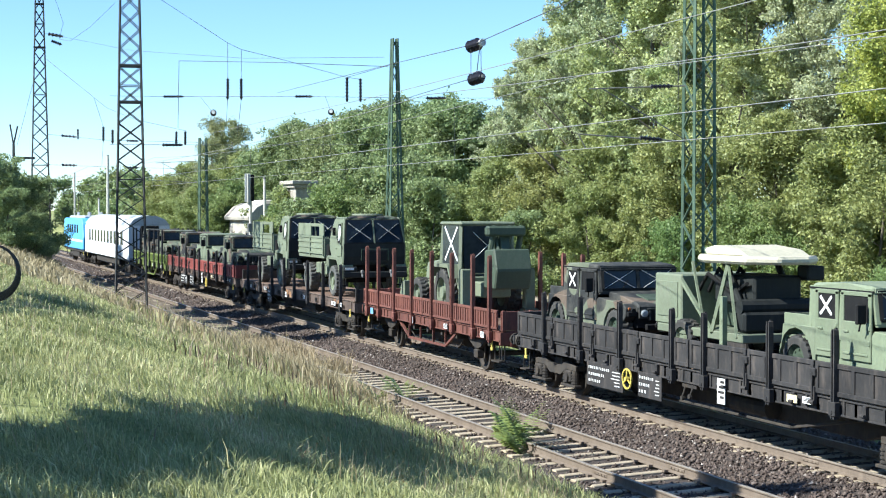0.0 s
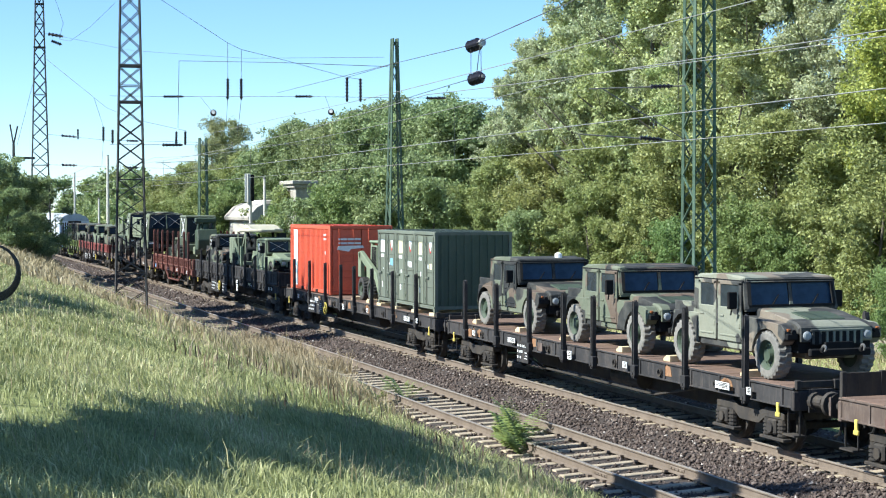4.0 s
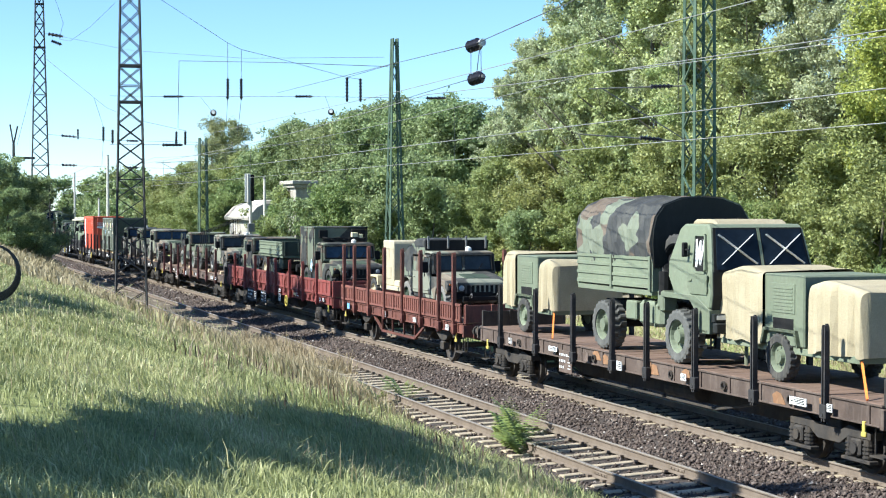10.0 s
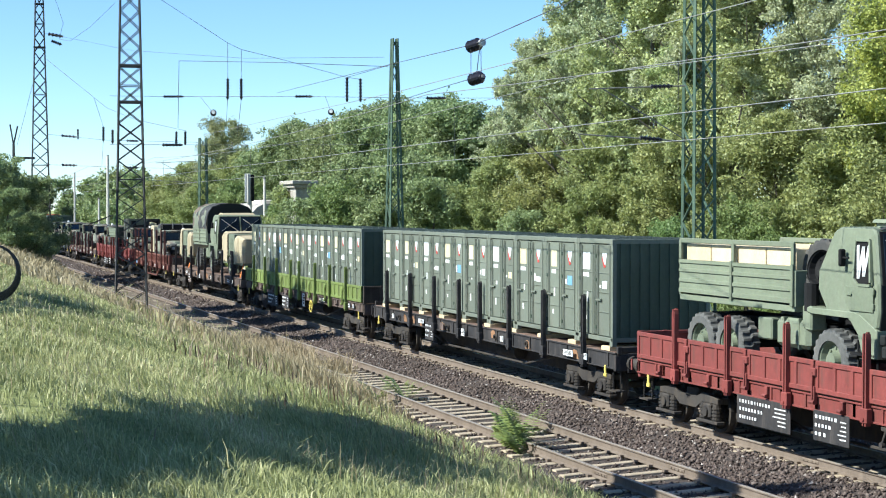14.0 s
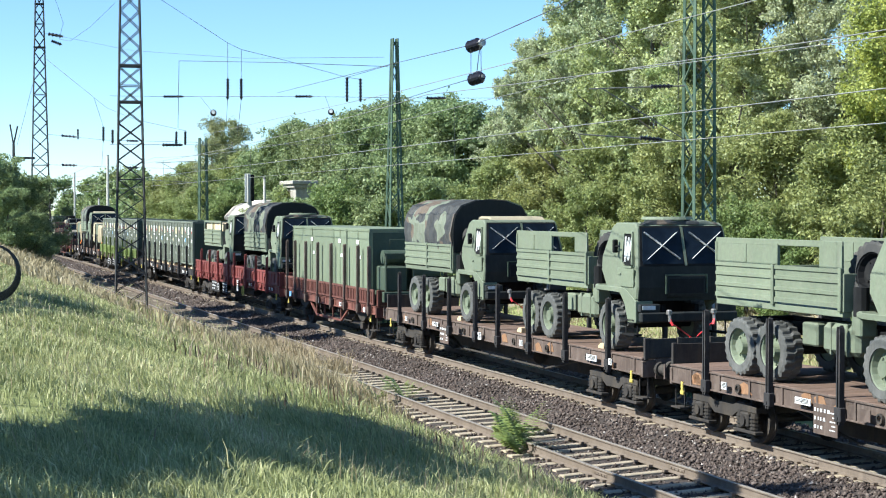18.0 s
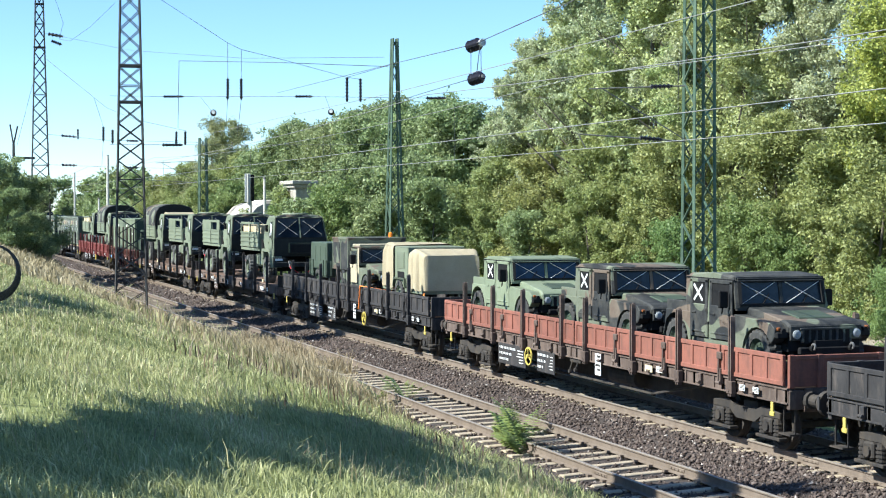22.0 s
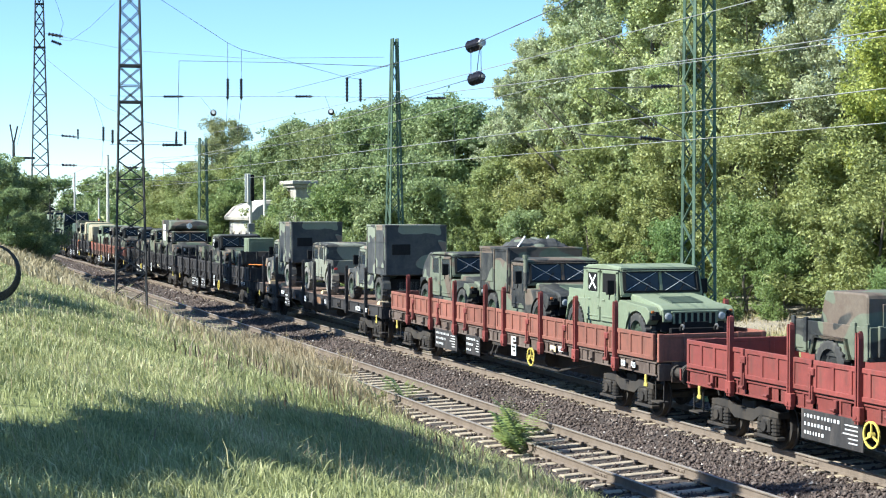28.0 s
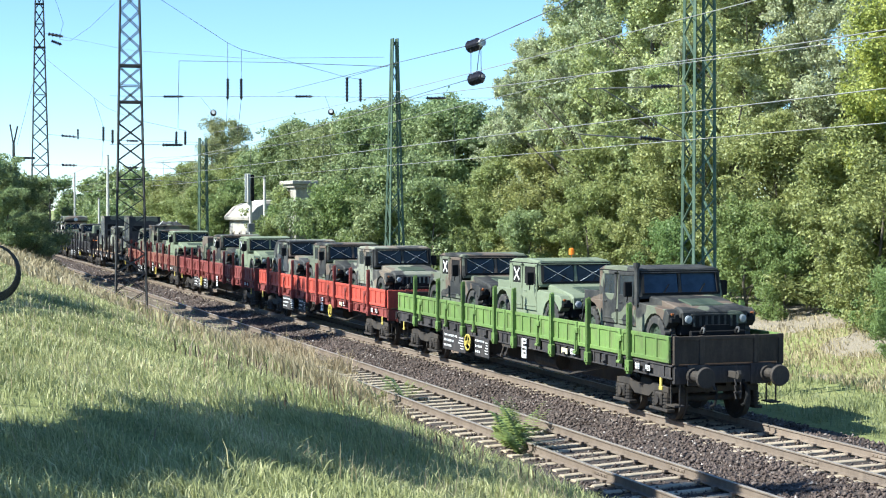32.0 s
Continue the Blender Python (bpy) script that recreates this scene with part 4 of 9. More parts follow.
for key, x, y, h, a in (("olive", 29, 163, 9.5, 0.4), ("slender", 30.5, 154.7, 14.2, 1.9), ("slender", 33, 157, 13.6, 3.0), ("slender", 29.4, 150, 12.0, 0.7), ("olive", 30, 138, 9.6, 5.1), ("olive", 28, 171, 8.4, 2.2), ("olive", 28, 147, 8.6, 1.2),
                        ("round", 28.5, 120.8, 10.4, 0.9), ("round", 30, 117.0, 11.4, 4.2), ("round", 30.5, 112.5, 11.2, 3.3), ("round", 31.5, 108.5, 11.6, 1.2), ("round", 31.5, 103.0, 11.9, 2.0),
                        ("round", 32.5, 99.5, 11.4, 0.5), ("round", 32.5, 94.6, 11.3, 1.5), ("round", 33, 92.0, 10.6, 2.5), ("round", 34, 90.5, 10.7, 4.5), ("silver", 35, 86.5, 12.6, 0.2), ("silver", 33.6, 79.6, 14.2, 2.7), ("poplar", 33.9, 76.0, 15.0, 1.7),
                        ("poplar", 35.5, 82.5, 14.0, 3.6), ("silver", 35.5, 77.5, 16.0, 1.0), ("silver", 34.5, 73.0, 19.0, 2.0), ("poplar", 34.5, 67.7, 20.0, 3.0), ("silver", 36, 63.5, 20.0, 4.0),
                        ("poplar", 35, 59.7, 19.0, 5.0), ("silver", 36.5, 56.3, 15.6, 0.8), ("silver", 39, 55.5, 13.5, 5.5), ("yellow", 35.2, 48.6, 13.6, 0.6), ("poplar", 39, 50.0, 12.8, 2.6),
                        ("poplar", 33.5, 71.0, 12.5, 1.1), ("poplar", 34.0, 63.0, 12.0, 0.3), ("olive", 31.5, 80.0, 8.0, 1.0), ("olive", 31.5, 74.0, 7.4, 2.4), ("olive", 32.0, 67.5, 7.6, 3.5), ("olive", 32.4, 61.0, 7.6, 4.1),
                        ("olive", 33.4, 54.5, 7.8, 5.3), ("olive", 33.0, 49.5, 7.2, 0.1), ("olive", 33.8, 44.0, 7.5, 1.8), ("poplar", 40, 44, 17, 0.9)):
    tree(key, x, y, 0.90 * h / {"slender": 14.0, "round": 12.0, "silver": 19.0, "poplar": 20.0, "yellow": 16.0, "olive": 10.0}[key], a, 1.0 if h > 11 else 1.15)
for key, x, y, s, a in (("bush", 32.6, 47.4, 0.9, 0.1), ("bush", 30.8, 52.5, 0.95, 1.1), ("olive_bush", 31.6, 45.0, 1.0, 2.1), ("bush", 30.2, 57.0, 0.85, 3.2), ("olive_bush", 31.0, 61.5, 0.95, 4.2),
                        ("olive_bush", 30.4, 66.0, 0.9, 5.2), ("dark_bush", 29.8, 71.5, 0.9, 0.7), ("olive_bush", 29.6, 77.0, 0.85, 1.7), ("dark_bush", 25.5, 83.3, 1.2, 2.7), ("bush", 24.6, 87.0, 1.4, 3.7),
                        ("dark_bush", 23.0, 88.6, 1.2, 4.7), ("olive_bush", 22.9, 92.5, 1.05, 2.9), ("bush", 23.2, 96.0, 1.2, 0.4), ("bush", 23.0, 112.5, 1.3, 0.3), ("olive_bush", 33.2, 41.0, 1.1, 1.3), ("bush", 31.6, 42.6, 0.75, 2.3),
                        ("dark_bush", 27.5, 79.5, 1.35, 0.2), ("dark_bush", 28.6, 86.0, 1.6, 1.9), ("round", 27.5, 93.0, 0.62, 3.9), ("dark_bush", 26.4, 99.5, 1.4, 5.3), ("bush", 29.0, 40.6, 0.58, 2.9), ("bush", 31.3, 50.6, 0.7, 1.5), ("bush", 25.5, 118.0, 1.5, 2.2)):
    tree(key, x, y, s, a)
for i in range(26):
    tree("far", 24 + 6 * random.random() + 1.1 * i, 178 + 11 * i + 5 * random.random(), 0.55 + 0.3 * random.random(), 6.28 * random.random())
for i in range(10):
    tree("far", -6 + 5 * i + 4 * random.random(), 330 + 14 * random.random(), 0.8 + 0.25 * random.random(), 6.28 * random.random())
# bush beside the tall masts, hiding the far line
for x, y, s, a in ((7.0, 104.5, 1.22, 0.0), (5.2, 101.0, 1.25, 1.0), (8.7, 107.0, 1.12, 2.0), (3.4, 106.0, 1.3, 3.0), (9.3, 112.0, 1.1, 4.0), (6.0, 112.0, 1.3, 5.0), (8.6, 99.5, 0.62, 1.4), (6.9, 98.0, 0.8, 2.6)):
    tree("dark_bush", x, y, s, a)
# unseen trees on the bank beside the camera, added to shade the grass
tree_kind("shade", 10.0, 2.9, 60, 9000, 0.2, "leaf_dark", 15, 0.5, 0.35, (0.7, 1.2), 6)
tree_kind("high", 10.0, 2.9, 40, 7000, 0.2, "leaf_dark", 16, 0.78, 0.35, (0.7, 1.1), 4)
# thin high crowns, shaped only for the shadow they cast
tree_kind("flat", 10.0, 2.9, 30, 5000, 0.2, "leaf_dark", 17, 0.93, 0.35, (0.5, 0.8), 3)
WORDS["flat"] = "slim unseen bank tree with a small high crown, for shade"
WORDS["high"] = "tall unseen bank tree with a high flat crown, for shade"
WORDS["shade"] = "tall unseen bank tree with a high round crown, for shade"
for key, y, hh, w, a in (("shade", 9.3, 4.2, 0.5, 0.4), ("shade", 11.0, 4.6, 0.52, 1.1), ("shade", 12.8, 5.1, 0.5, 2.4), ("shade", 14.1, 5.7, 0.4, 0.7), ("flat", 15.0, 6.1, 0.44, 1.4), ("flat", 16.0, 6.6, 0.46, 0.2), ("flat", 17.0, 7.0, 0.46, 3.4),
                         ("flat", 18.1, 7.4, 0.45, 2.2), ("flat", 19.2, 7.75, 0.44, 1.2), ("flat", 20.3, 8.1, 0.42, 2.9), ("flat", 21.4, 8.4, 0.40, 0.8), ("flat", 22.6, 8.65, 0.34, 4.1), ("flat", 23.6, 9.0, 0.30, 5.1), ("high", 24.2, 12.8, 0.38, 2.0),
                         ("flat", 32.5, 5.4, 0.33, 4.4), ("flat", 34.5, 5.8, 0.35, 5.0), ("flat", 36.5, 6.3, 0.35, 0.9), ("flat", 38.5, 6.8, 0.35, 1.8), ("flat", 40.5, 7.2, 0.33, 3.1)):
    tree(key, -4.5, y, hh / 10, a, w * 10 / hh)


# more unseen trees, added to cast shadows across the two tracks
for y, hh, w, a in ((57.5, 11.2, 0.5, 0.3), (61.5, 12.0, 0.6, 1.3), (66.0, 12.4, 0.8, 2.3), (70.5, 11.8, 0.8, 3.3), (75.0, 12.8, 0.6, 4.3)):
    tree("high", -1.0, y, hh / 10, a, w * 10 / hh)


# ---- grass
def patches(x, y, s, q):
    """Uneven drifts: 0 to 1 over the plan."""
    return 0.5 + 0.25 * (np.sin(x * 1.7 * s + 1.9 * np.sin(y * 0.9 * s + q)) + np.sin(y * 1.3 * s - 1.6 * np.sin(x * 1.1 * s + q)))


def blades(n, name, mat, label, xr, yr, hmin, hmax, width, seed, near=1.0, keep=None, lean=0.35):
    """Bent grass blades, each of two lengths, in drifts."""
    g = np.random.default_rng(seed)
    y = yr[0] * (yr[1] / yr[0]) ** (g.uniform(0, 1, n) ** near)
    lo = y * math.tan(radians(2.5)) - 0.6
    hi = np.minimum(y * math.tan(radians(36.5)) + 0.5, xr[1])
    x = np.maximum(lo, xr[0]) + (hi - np.maximum(lo, xr[0])) * g.uniform(0, 1, n)
    k = g.uniform(0, 1, n) < 0.35 + 0.9 * patches(x, y, 1.7, seed)
    if keep is not None:
        k &= keep(x, y, g)
    x, y = x[k], y[k]
    n = len(x)
    z = ground_z(x, y) - 0.02
    h = g.uniform(hmin, hmax, n) * (0.55 + 0.5 * patches(x, y, 0.8, seed + 1) + 0.45 * patches(x, y, 2.6, seed + 2))
    a = g.uniform(0, 2 * np.pi, n)
    w = width * g.uniform(0.6, 1.3, n) * np.maximum(1.0, y / 22)
    U = np.stack([np.cos(a) * w, np.sin(a) * w, np.zeros(n)], -1)
    b = 1.0 + 1.6 * patches(x, y, 0.5, 3.0) + g.normal(0, 1.1, n)
    l = h * g.uniform(0.1, lean * 2, n)
    D = np.stack([np.cos(b) * l, np.sin(b) * l, np.zeros(n)], -1)
    P = np.stack([x, y, z], -1)
    Z = np.stack([np.zeros(n), np.zeros(n), h], -1)
    mid_point = P + D * 0.3 + Z * 0.62
    tip = P + D + Z * g.uniform(0.7, 1.0, n)[:, None]
    V = np.stack([P - U, P + U, mid_point - U * 0.7, mid_point + U * 0.7, tip], 1).reshape(-1, 3)
    f = np.array([(0, 1, 3), (0, 3, 2), (2, 3, 4)])
    F = (f[None] + (np.arange(n) * 5)[:, None, None]).reshape(-1, 3)
    return tagged(new(name, fast_mesh(name, V, F, mat)), label, "grass", kind="stuff")


def edge_share(x, y, g):
    far = np.clip((y - 40) / 12, 0, 1) * np.clip((x - 6.2) / 2.2, 0, 1)
    return g.uniform(0, 1, len(x)) < np.clip(np.maximum((x - 5.5 - 1.5 * np.sin(y * 0.31)) / 4.5 * np.clip((y - 12) / 22, 0.15, 1), far), 0.04, 1.0)


def weeds(x, y, g):
    return g.uniform(0, 1, len(x)) < np.clip((x - 7.6) / 1.8, 0.0, 1.0) * np.clip(0.55 + 0.6 * np.sin(y * 0.55), 0.2, 1)


def foot(x, y, g):
    return g.uniform(0, 1, len(x)) < np.clip((x - 8.6) / 1.4, 0.0, 1.0)


blades(250000, "meadow_grass", "grassblade", "dense pale green meadow grass on the bank", (-3, 10.7), (8.2, 70), 0.05, 0.17, 0.0065, 21, 0.9, None, 0.6)
blades(60000, "meadow_grass", "grassblade", "coarse green tufts in the meadow", (-3, 10.7), (8.2, 60), 0.10, 0.25, 0.006, 26, 1.0, lambda x, y, g: patches(x, y, 2.2, 5.0) > 0.58, 0.5)
blades(70000, "dry_grass", "drygrass", "tall dry yellow grass along the track edge", (2, 11.0), (14, 120), 0.10, 0.30, 0.007, 22, 0.75, edge_share, 0.5)
blades(26000, "tall_weeds", "drygrass", "tall dry weeds at the foot of the bank", (7.0, 10.9), (32, 80), 0.3, 0.85, 0.009, 27, 1.0, weeds, 0.25)
blades(16000, "tall_weeds", "grassblade", "tall green weeds at the foot of the bank", (7.5, 10.9), (32, 80), 0.25, 0.7, 0.010, 28, 1.0, weeds, 0.3)
blades(13000, "tall_weeds", "drygrass", "straggling dry weeds where the bank meets the track", (9.0, 11.0), (33, 52), 0.35, 0.95, 0.008, 31, 1.0, weeds, 0.3)
blades(7000, "tall_weeds", "drygrass", "pale dry weeds growing over the near track", (10.7, 12.6), (43, 54), 0.4, 0.95, 0.007, 32, 1.0, lambda x, y, g: patches(x, y, 1.1, 2.0) > 0.42, 0.35)
blades(2500, "low_weeds", "grassblade", "green weeds in the dirt of the near track", (10.9, 13.6), (52, 100), 0.3, 0.55, 0.01, 33, 1.0, lambda x, y, g: patches(x, y, 1.6, 4.0) > 0.6, 0.4)
blades(26000, "edge_grass", "grassblade", "long green grass leaning over the sleeper ends", (8.5, 11.0), (17, 34), 0.14, 0.38, 0.008, 29, 1.0, foot, 0.45)
blades(26000, "coarse_grass", "grassblade", "coarse bent tufts of long meadow grass", (-3, 10.7), (8.2, 34), 0.10, 0.22, 0.0065, 34, 1.0, lambda x, y, g: patches(x, y, 1.4, 7.0) > 0.5, 0.9)
blades(1000, "dock_stalks", "dock", "dark brown dock stalks standing in the meadow", (5.0, 10.4), (20, 33), 0.25, 0.5, 0.013, 35, 1.0, lambda x, y, g: patches(x, y, 1.2, 1.0) > 0.6, 0.15)
blades(2500, "dry_stalks", "drygrass", "thin dry seed stalks in the meadow", (-3, 10.8), (13, 50), 0.2, 0.45, 0.004, 23, 1.0, None, 0.5)
blades(30000, "verge_grass", "vergeblade", "green verge grass behind the railway line", (20.0, 26.5), (24, 75), 0.06, 0.22, 0.008, 24, 1.0, lambda x, y, g: g.uniform(0, 1, len(x)) < np.clip((x - 19.6) / 2.2, 0.3, 1))
blades(12000, "verge_straw", "drygrass", "pale straw on the dry slope behind the line", (26.0, 32.0), (33, 60), 0.08, 0.26, 0.008, 36, 1.0, None, 0.8)
blades(9000, "dry_grass", "drygrass", "tall tan grass on the far end of the bank", (5.0, 10.7), (54, 108), 0.25, 0.6, 0.009, 37, 1.0, None, 0.5)
blades(9000, "verge_dry_grass", "drygrass", "pale dry grass below the bushes", (24.5, 31.5), (33, 90), 0.1, 0.34, 0.010, 25, 1.0)


def fern(x, y, z, s, seed):
    """A young tree-of-heaven shoot: fronds with leaflets in pairs."""
    f = tagged(new("fern_plant"), "fresh green weed with feathery fronds beside the rail", "plant")
    f.location = (x, y, z)
    g = np.random.default_rng(seed)
    for k in range(7):
        a, up, out = g.uniform(0, 6.28), g.uniform(0.7, 1.45), g.uniform(0.35, 0.95)
        V, F = [], []
        for i in range(14):
            t = (i + 1) / 14
            c = np.array([math.cos(a) * t * out, math.sin(a) * t * out, up * t - 0.45 * t * t]) * s
            side = np.array([-math.sin(a), math.cos(a), -0.15])
            fw = np.array([math.cos(a), math.sin(a), 0.1])
            for q in (-1, 1):
                l = 0.24 * s * math.sin(math.pi * min(0.95, t * 0.9 + 0.1))
                p0, p1 = c, c + side * q * l + fw * l * 0.5
                w = fw * 0.05 * s
                b = len(V)
                V += [p0 - w, p0 + w, p1 + w * 0.3, p1 - w * 0.3]
                F.append((b, b + 1, b + 2, b + 3))
        put("frond", fast_mesh("frond", np.array(V), np.array(F), "fern"), f)
    return f


for x, y, size, seed in ((11.75, 28.6, 0.95, 1), (11.55, 28.1, 0.8, 8), (11.95, 29.3, 0.9, 2), (12.5, 30.6, 0.85, 7), (11.6, 29.0, 0.7, 9),
                         (11.6, 37.6, 0.62, 3), (12.1, 37.0, 0.66, 4), (11.3, 36.6, 0.6, 5), (11.1, 38.4, 0.55, 6)):
    fern(x, y, -0.22, size, seed)
# ---- the train: wagons
DECK = 1.31
RIDERS = []   # (thing, place along the train measured from the tail buffers, height, turn)


def ride(ob, q, z=0.0, turn=0.0, x=0.0):
    ob.location, ob.rotation_euler = (TRAIN_X + x, q, z), (0, 0, radians(turn))
    RIDERS.append((ob, q, z, turn, x))
    return ob


WHEELSETS = []


def wheelset_mesh(bm):
    rod(bm, (-1.0, 0, 0), (1.0, 0, 0), 0.075, 10)
    for s in (-1, 1):
        ring(bm, [(s * 0.70, 0.49), (s * 0.735, 0.49), (s * 0.745, 0.465), (s * 0.85, 0.455), (s * 0.85, 0.38), (s * 0.80, 0.33), (s * 0.80, 0.16), (s * 0.86, 0.13), (s * 0.86, 0.02), (s * 0.66, 0.02), (s * 0.66, 0.13), (s * 0.74, 0.18), (s * 0.74, 0.36), (s * 0.70, 0.40)], n=24)
        for k in range(6):
            a = math.pi * k / 3
            rod(bm, (s * 0.79, 0.25 * math.cos(a), 0.25 * math.sin(a)), (s * 0.815, 0.25 * math.cos(a), 0.25 * math.sin(a)), 0.03, 6)


def wheelset(parent, y, z=0.46):
    w = part("wheelset", "wheelset", "steel", parent, wheelset_mesh, (0, y, z))
    WHEELSETS.append((w, y, z))
    return w


def bogie_mesh(bm):
    for s in (-1, 1):
        prism(bm, [(-1.25, 0.62), (-1.25, 0.74), (-0.62, 0.82), (-0.4, 0.70), (0.4, 0.70), (0.62, 0.82), (1.25, 0.74), (1.25, 0.62), (0.6, 0.64), (0.35, 0.46), (-0.35, 0.46), (-0.6, 0.64)], s * 0.98, s * 1.10, "x", 0.012)
        for y in (-0.9, 0.9):
            box(bm, s * 0.95, s * 1.17, y - 0.15, y + 0.15, 0.33, 0.62, 0.03)
            rod(bm, (s * 1.15, y, 0.46), (s * 1.21, y, 0.46), 0.10, 10)
            for q in (-0.25, 0.25):
                rod(bm, (s * 1.06, y + q, 0.28), (s * 1.06, y + q, 0.62), 0.085, 10)
                for k in range(4):
                    rod(bm, (s * 1.06, y + q, 0.31 + 0.07 * k), (s * 1.06, y + q, 0.34 + 0.07 * k), 0.105, 10)
            prism(bm, [(y - 0.42, 0.22), (y + 0.42, 0.22), (y + 0.42, 0.28), (y - 0.42, 0.28)], s * 0.97, s * 1.16, "x", 0.01)
    box(bm, -1.0, 1.0, -0.25, 0.25, 0.55, 0.86, 0.03)
    box(bm, -0.98, 0.98, -1.25, -1.15, 0.62, 0.74)
    box(bm, -0.98, 0.98, 1.15, 1.25, 0.62, 0.74)


def bogie(wagon, y):
    b = part("bogie", "bogie", "steel", wagon, bogie_mesh, (0, y, 0))
    wheelset(b, -0.9)
    wheelset(b, 0.9)


def buffer_mesh(bm):
    rod(bm, (0, 0, 0), (0, 0.36, 0), 0.115, 12)
    rod(bm, (0, 0, 0), (0, 0.12, 0), 0.16, 12)
    rod(bm, (0, 0.36, 0), (0, 0.58, 0), 0.085, 12)
    rod(bm, (0, 0.56, 0), (0, 0.62, 0), 0.23, 20, 0.21)


def coupling_mesh(bm):
    box(bm, -0.05, 0.05, 0, 0.35, -0.06, 0.08, 0.01)
    prism(bm, [(0.3, -0.08), (0.42, -0.06), (0.46, 0.04), (0.42, 0.12), (0.36, 0.1), (0.4, 0.03), (0.3, 0.06)], -0.03, 0.03, "x")
    for k in range(3):
        rod(bm, (-0.07, 0.36, -0.06 - 0.14 * k), (-0.05, 0.38, -0.2 - 0.14 * k), 0.02, 6)
        rod(bm, (0.07, 0.36, -0.06 - 0.14 * k), (0.05, 0.38, -0.2 - 0.14 * k), 0.02, 6)
    rod(bm, (-0.09, 0.37, -0.34), (0.09, 0.37, -0.34), 0.025, 6)
    rod(bm, (0.45, 0.02, -0.05), (0.5, 0.3, -0.3), 0.03, 6)


def ends(wagon, half, mat, width=1.3):
    """Headstock, buffers, hook and yellow lashing hooks at both ends."""
    for s, turn in ((1, 0), (-1, 180)):
        part("headstock", "headstock", mat, wagon, lambda bm: (box(bm, -1.3, 1.3, -0.1, 0.0, 0.88, 1.24, 0.015), box(bm, -1.0, -0.5, 0.0, 0.03, 0.84, 1.28, 0.01), box(bm, 0.5, 1.0, 0.0, 0.03, 0.84, 1.28, 0.01)), (0, s * half, 0), (0, 0, turn))
        for x in (-0.875, 0.875):
            part("buffer", "buffer", "steel", wagon, buffer_mesh, (x, s * half, 1.06), (0, 0, turn))
        for x in (-0.38, 0.34):
            part("brake_hose", "brake_hose", "dark", wagon, hose_mesh, (x, s * half, 0.92), (0, 0, turn))
        for x in (-1.15, 1.15):
            part("corner_step", "corner_step", "steel", wagon, corner_step_mesh, (x, s * (half - 0.22), 0.92))
        part("coupling", "coupling", "steel", wagon, coupling_mesh, (0, s * half, 1.06), (0, 0, turn))
        for x in (-width - 0.02, width + 0.02):
            part("lashing_hook", "lashing_hook", "yellow", wagon, lambda bm: (box(bm, -0.02, 0.02, -0.04, 0.04, -0.2, 0.0, 0.01), box(bm, -0.025, 0.025, -0.07, 0.07, -0.27, -0.18, 0.015)), (x, s * (half - 0.55), 0.98), label="yellow hook")


def hose_mesh(bm):
    tube(bm, [(0, -0.05, -0.05), (0, 0.12, -0.12), (0.02, 0.2, -0.3), (0.06, 0.16, -0.48), (0.1, 0.08, -0.52)], 0.028, 6)
    box(bm, -0.04, 0.04, -0.06, 0.02, -0.1, 0.02, 0.01)


def corner_step_mesh(bm):
    box(bm, -0.12, 0.12, -0.2, 0.2, -0.52, -0.49)
    for y in (-0.19, 0.19):
        bar(bm, (0, y, -0.5), (0, y, 0.0), 0.03, 0.02)


def under_gear(wagon, length):
    part("truss", "truss_%.0f" % length, "steel", wagon, lambda bm: (prism(bm, [(-length / 2 + 3.3, 1.0), (-length / 2 + 3.3, 0.8), (-length / 2 + 4.6, 0.42), (length / 2 - 4.6, 0.42), (length / 2 - 3.3, 0.8), (length / 2 - 3.3, 1.0)], -0.35, 0.35, "x", 0.02), [box(bm, x - 0.06, x + 0.06, -length / 2 + 0.6, length / 2 - 0.6, 0.7, 1.1) for x in (-0.35, 0.35)],
         [rod(bm, (x, -length / 2 + 3.6, 0.95), (x, -length / 6, 0.48), 0.03, 6) for x in (-0.9, 0.9)], [rod(bm, (x, length / 2 - 3.6, 0.95), (x, length / 6, 0.48), 0.03, 6) for x in (-0.9, 0.9)],
         [rod(bm, (x, -length / 6, 0.48), (x, length / 6, 0.48), 0.03, 6) for x in (-0.9, 0.9)]))
    part("air_tank", "air_tank", "steel", wagon, lambda bm: (rod(bm, (-0.55, -0.7, 0.66), (-0.55, 0.7, 0.66), 0.2, 14), rod(bm, (-0.55, 0.7, 0.66), (-0.55, 0.78, 0.66), 0.2, 14, 0.1)), (0, -1.2, 0))
    part("brake_cylinder", "brake_cylinder", "steel", wagon, lambda bm: (rod(bm, (0.3, 0, 0.7), (0.3, 0.6, 0.7), 0.18, 12), rod(bm, (0.3, 0.6, 0.7), (0.3, 1.8, 0.7), 0.03, 6)), (0, 1.0, 0))


def brake_wheel(wagon, y, mat="yellow", z=0.84):
    for s in (-1, 1):
        b = part("brake_wheel", "brake_wheel", mat, wagon, lambda bm: (ring(bm, [(-0.015, 0.20), (0.015, 0.20), (0.015, 0.232), (-0.015, 0.232)], n=20),
                 bar(bm, (0, 0, 0), (0, 0, 0.21), 0.03), bar(bm, (0, 0, 0), (0, -0.18, -0.1), 0.03), bar(bm, (0, 0, 0), (0, 0.18, -0.1), 0.03), rod(bm, (-0.05, 0, 0), (0.05, 0, 0), 0.05, 8)), (s * 1.39, y, z), label="yellow hand brake wheel")


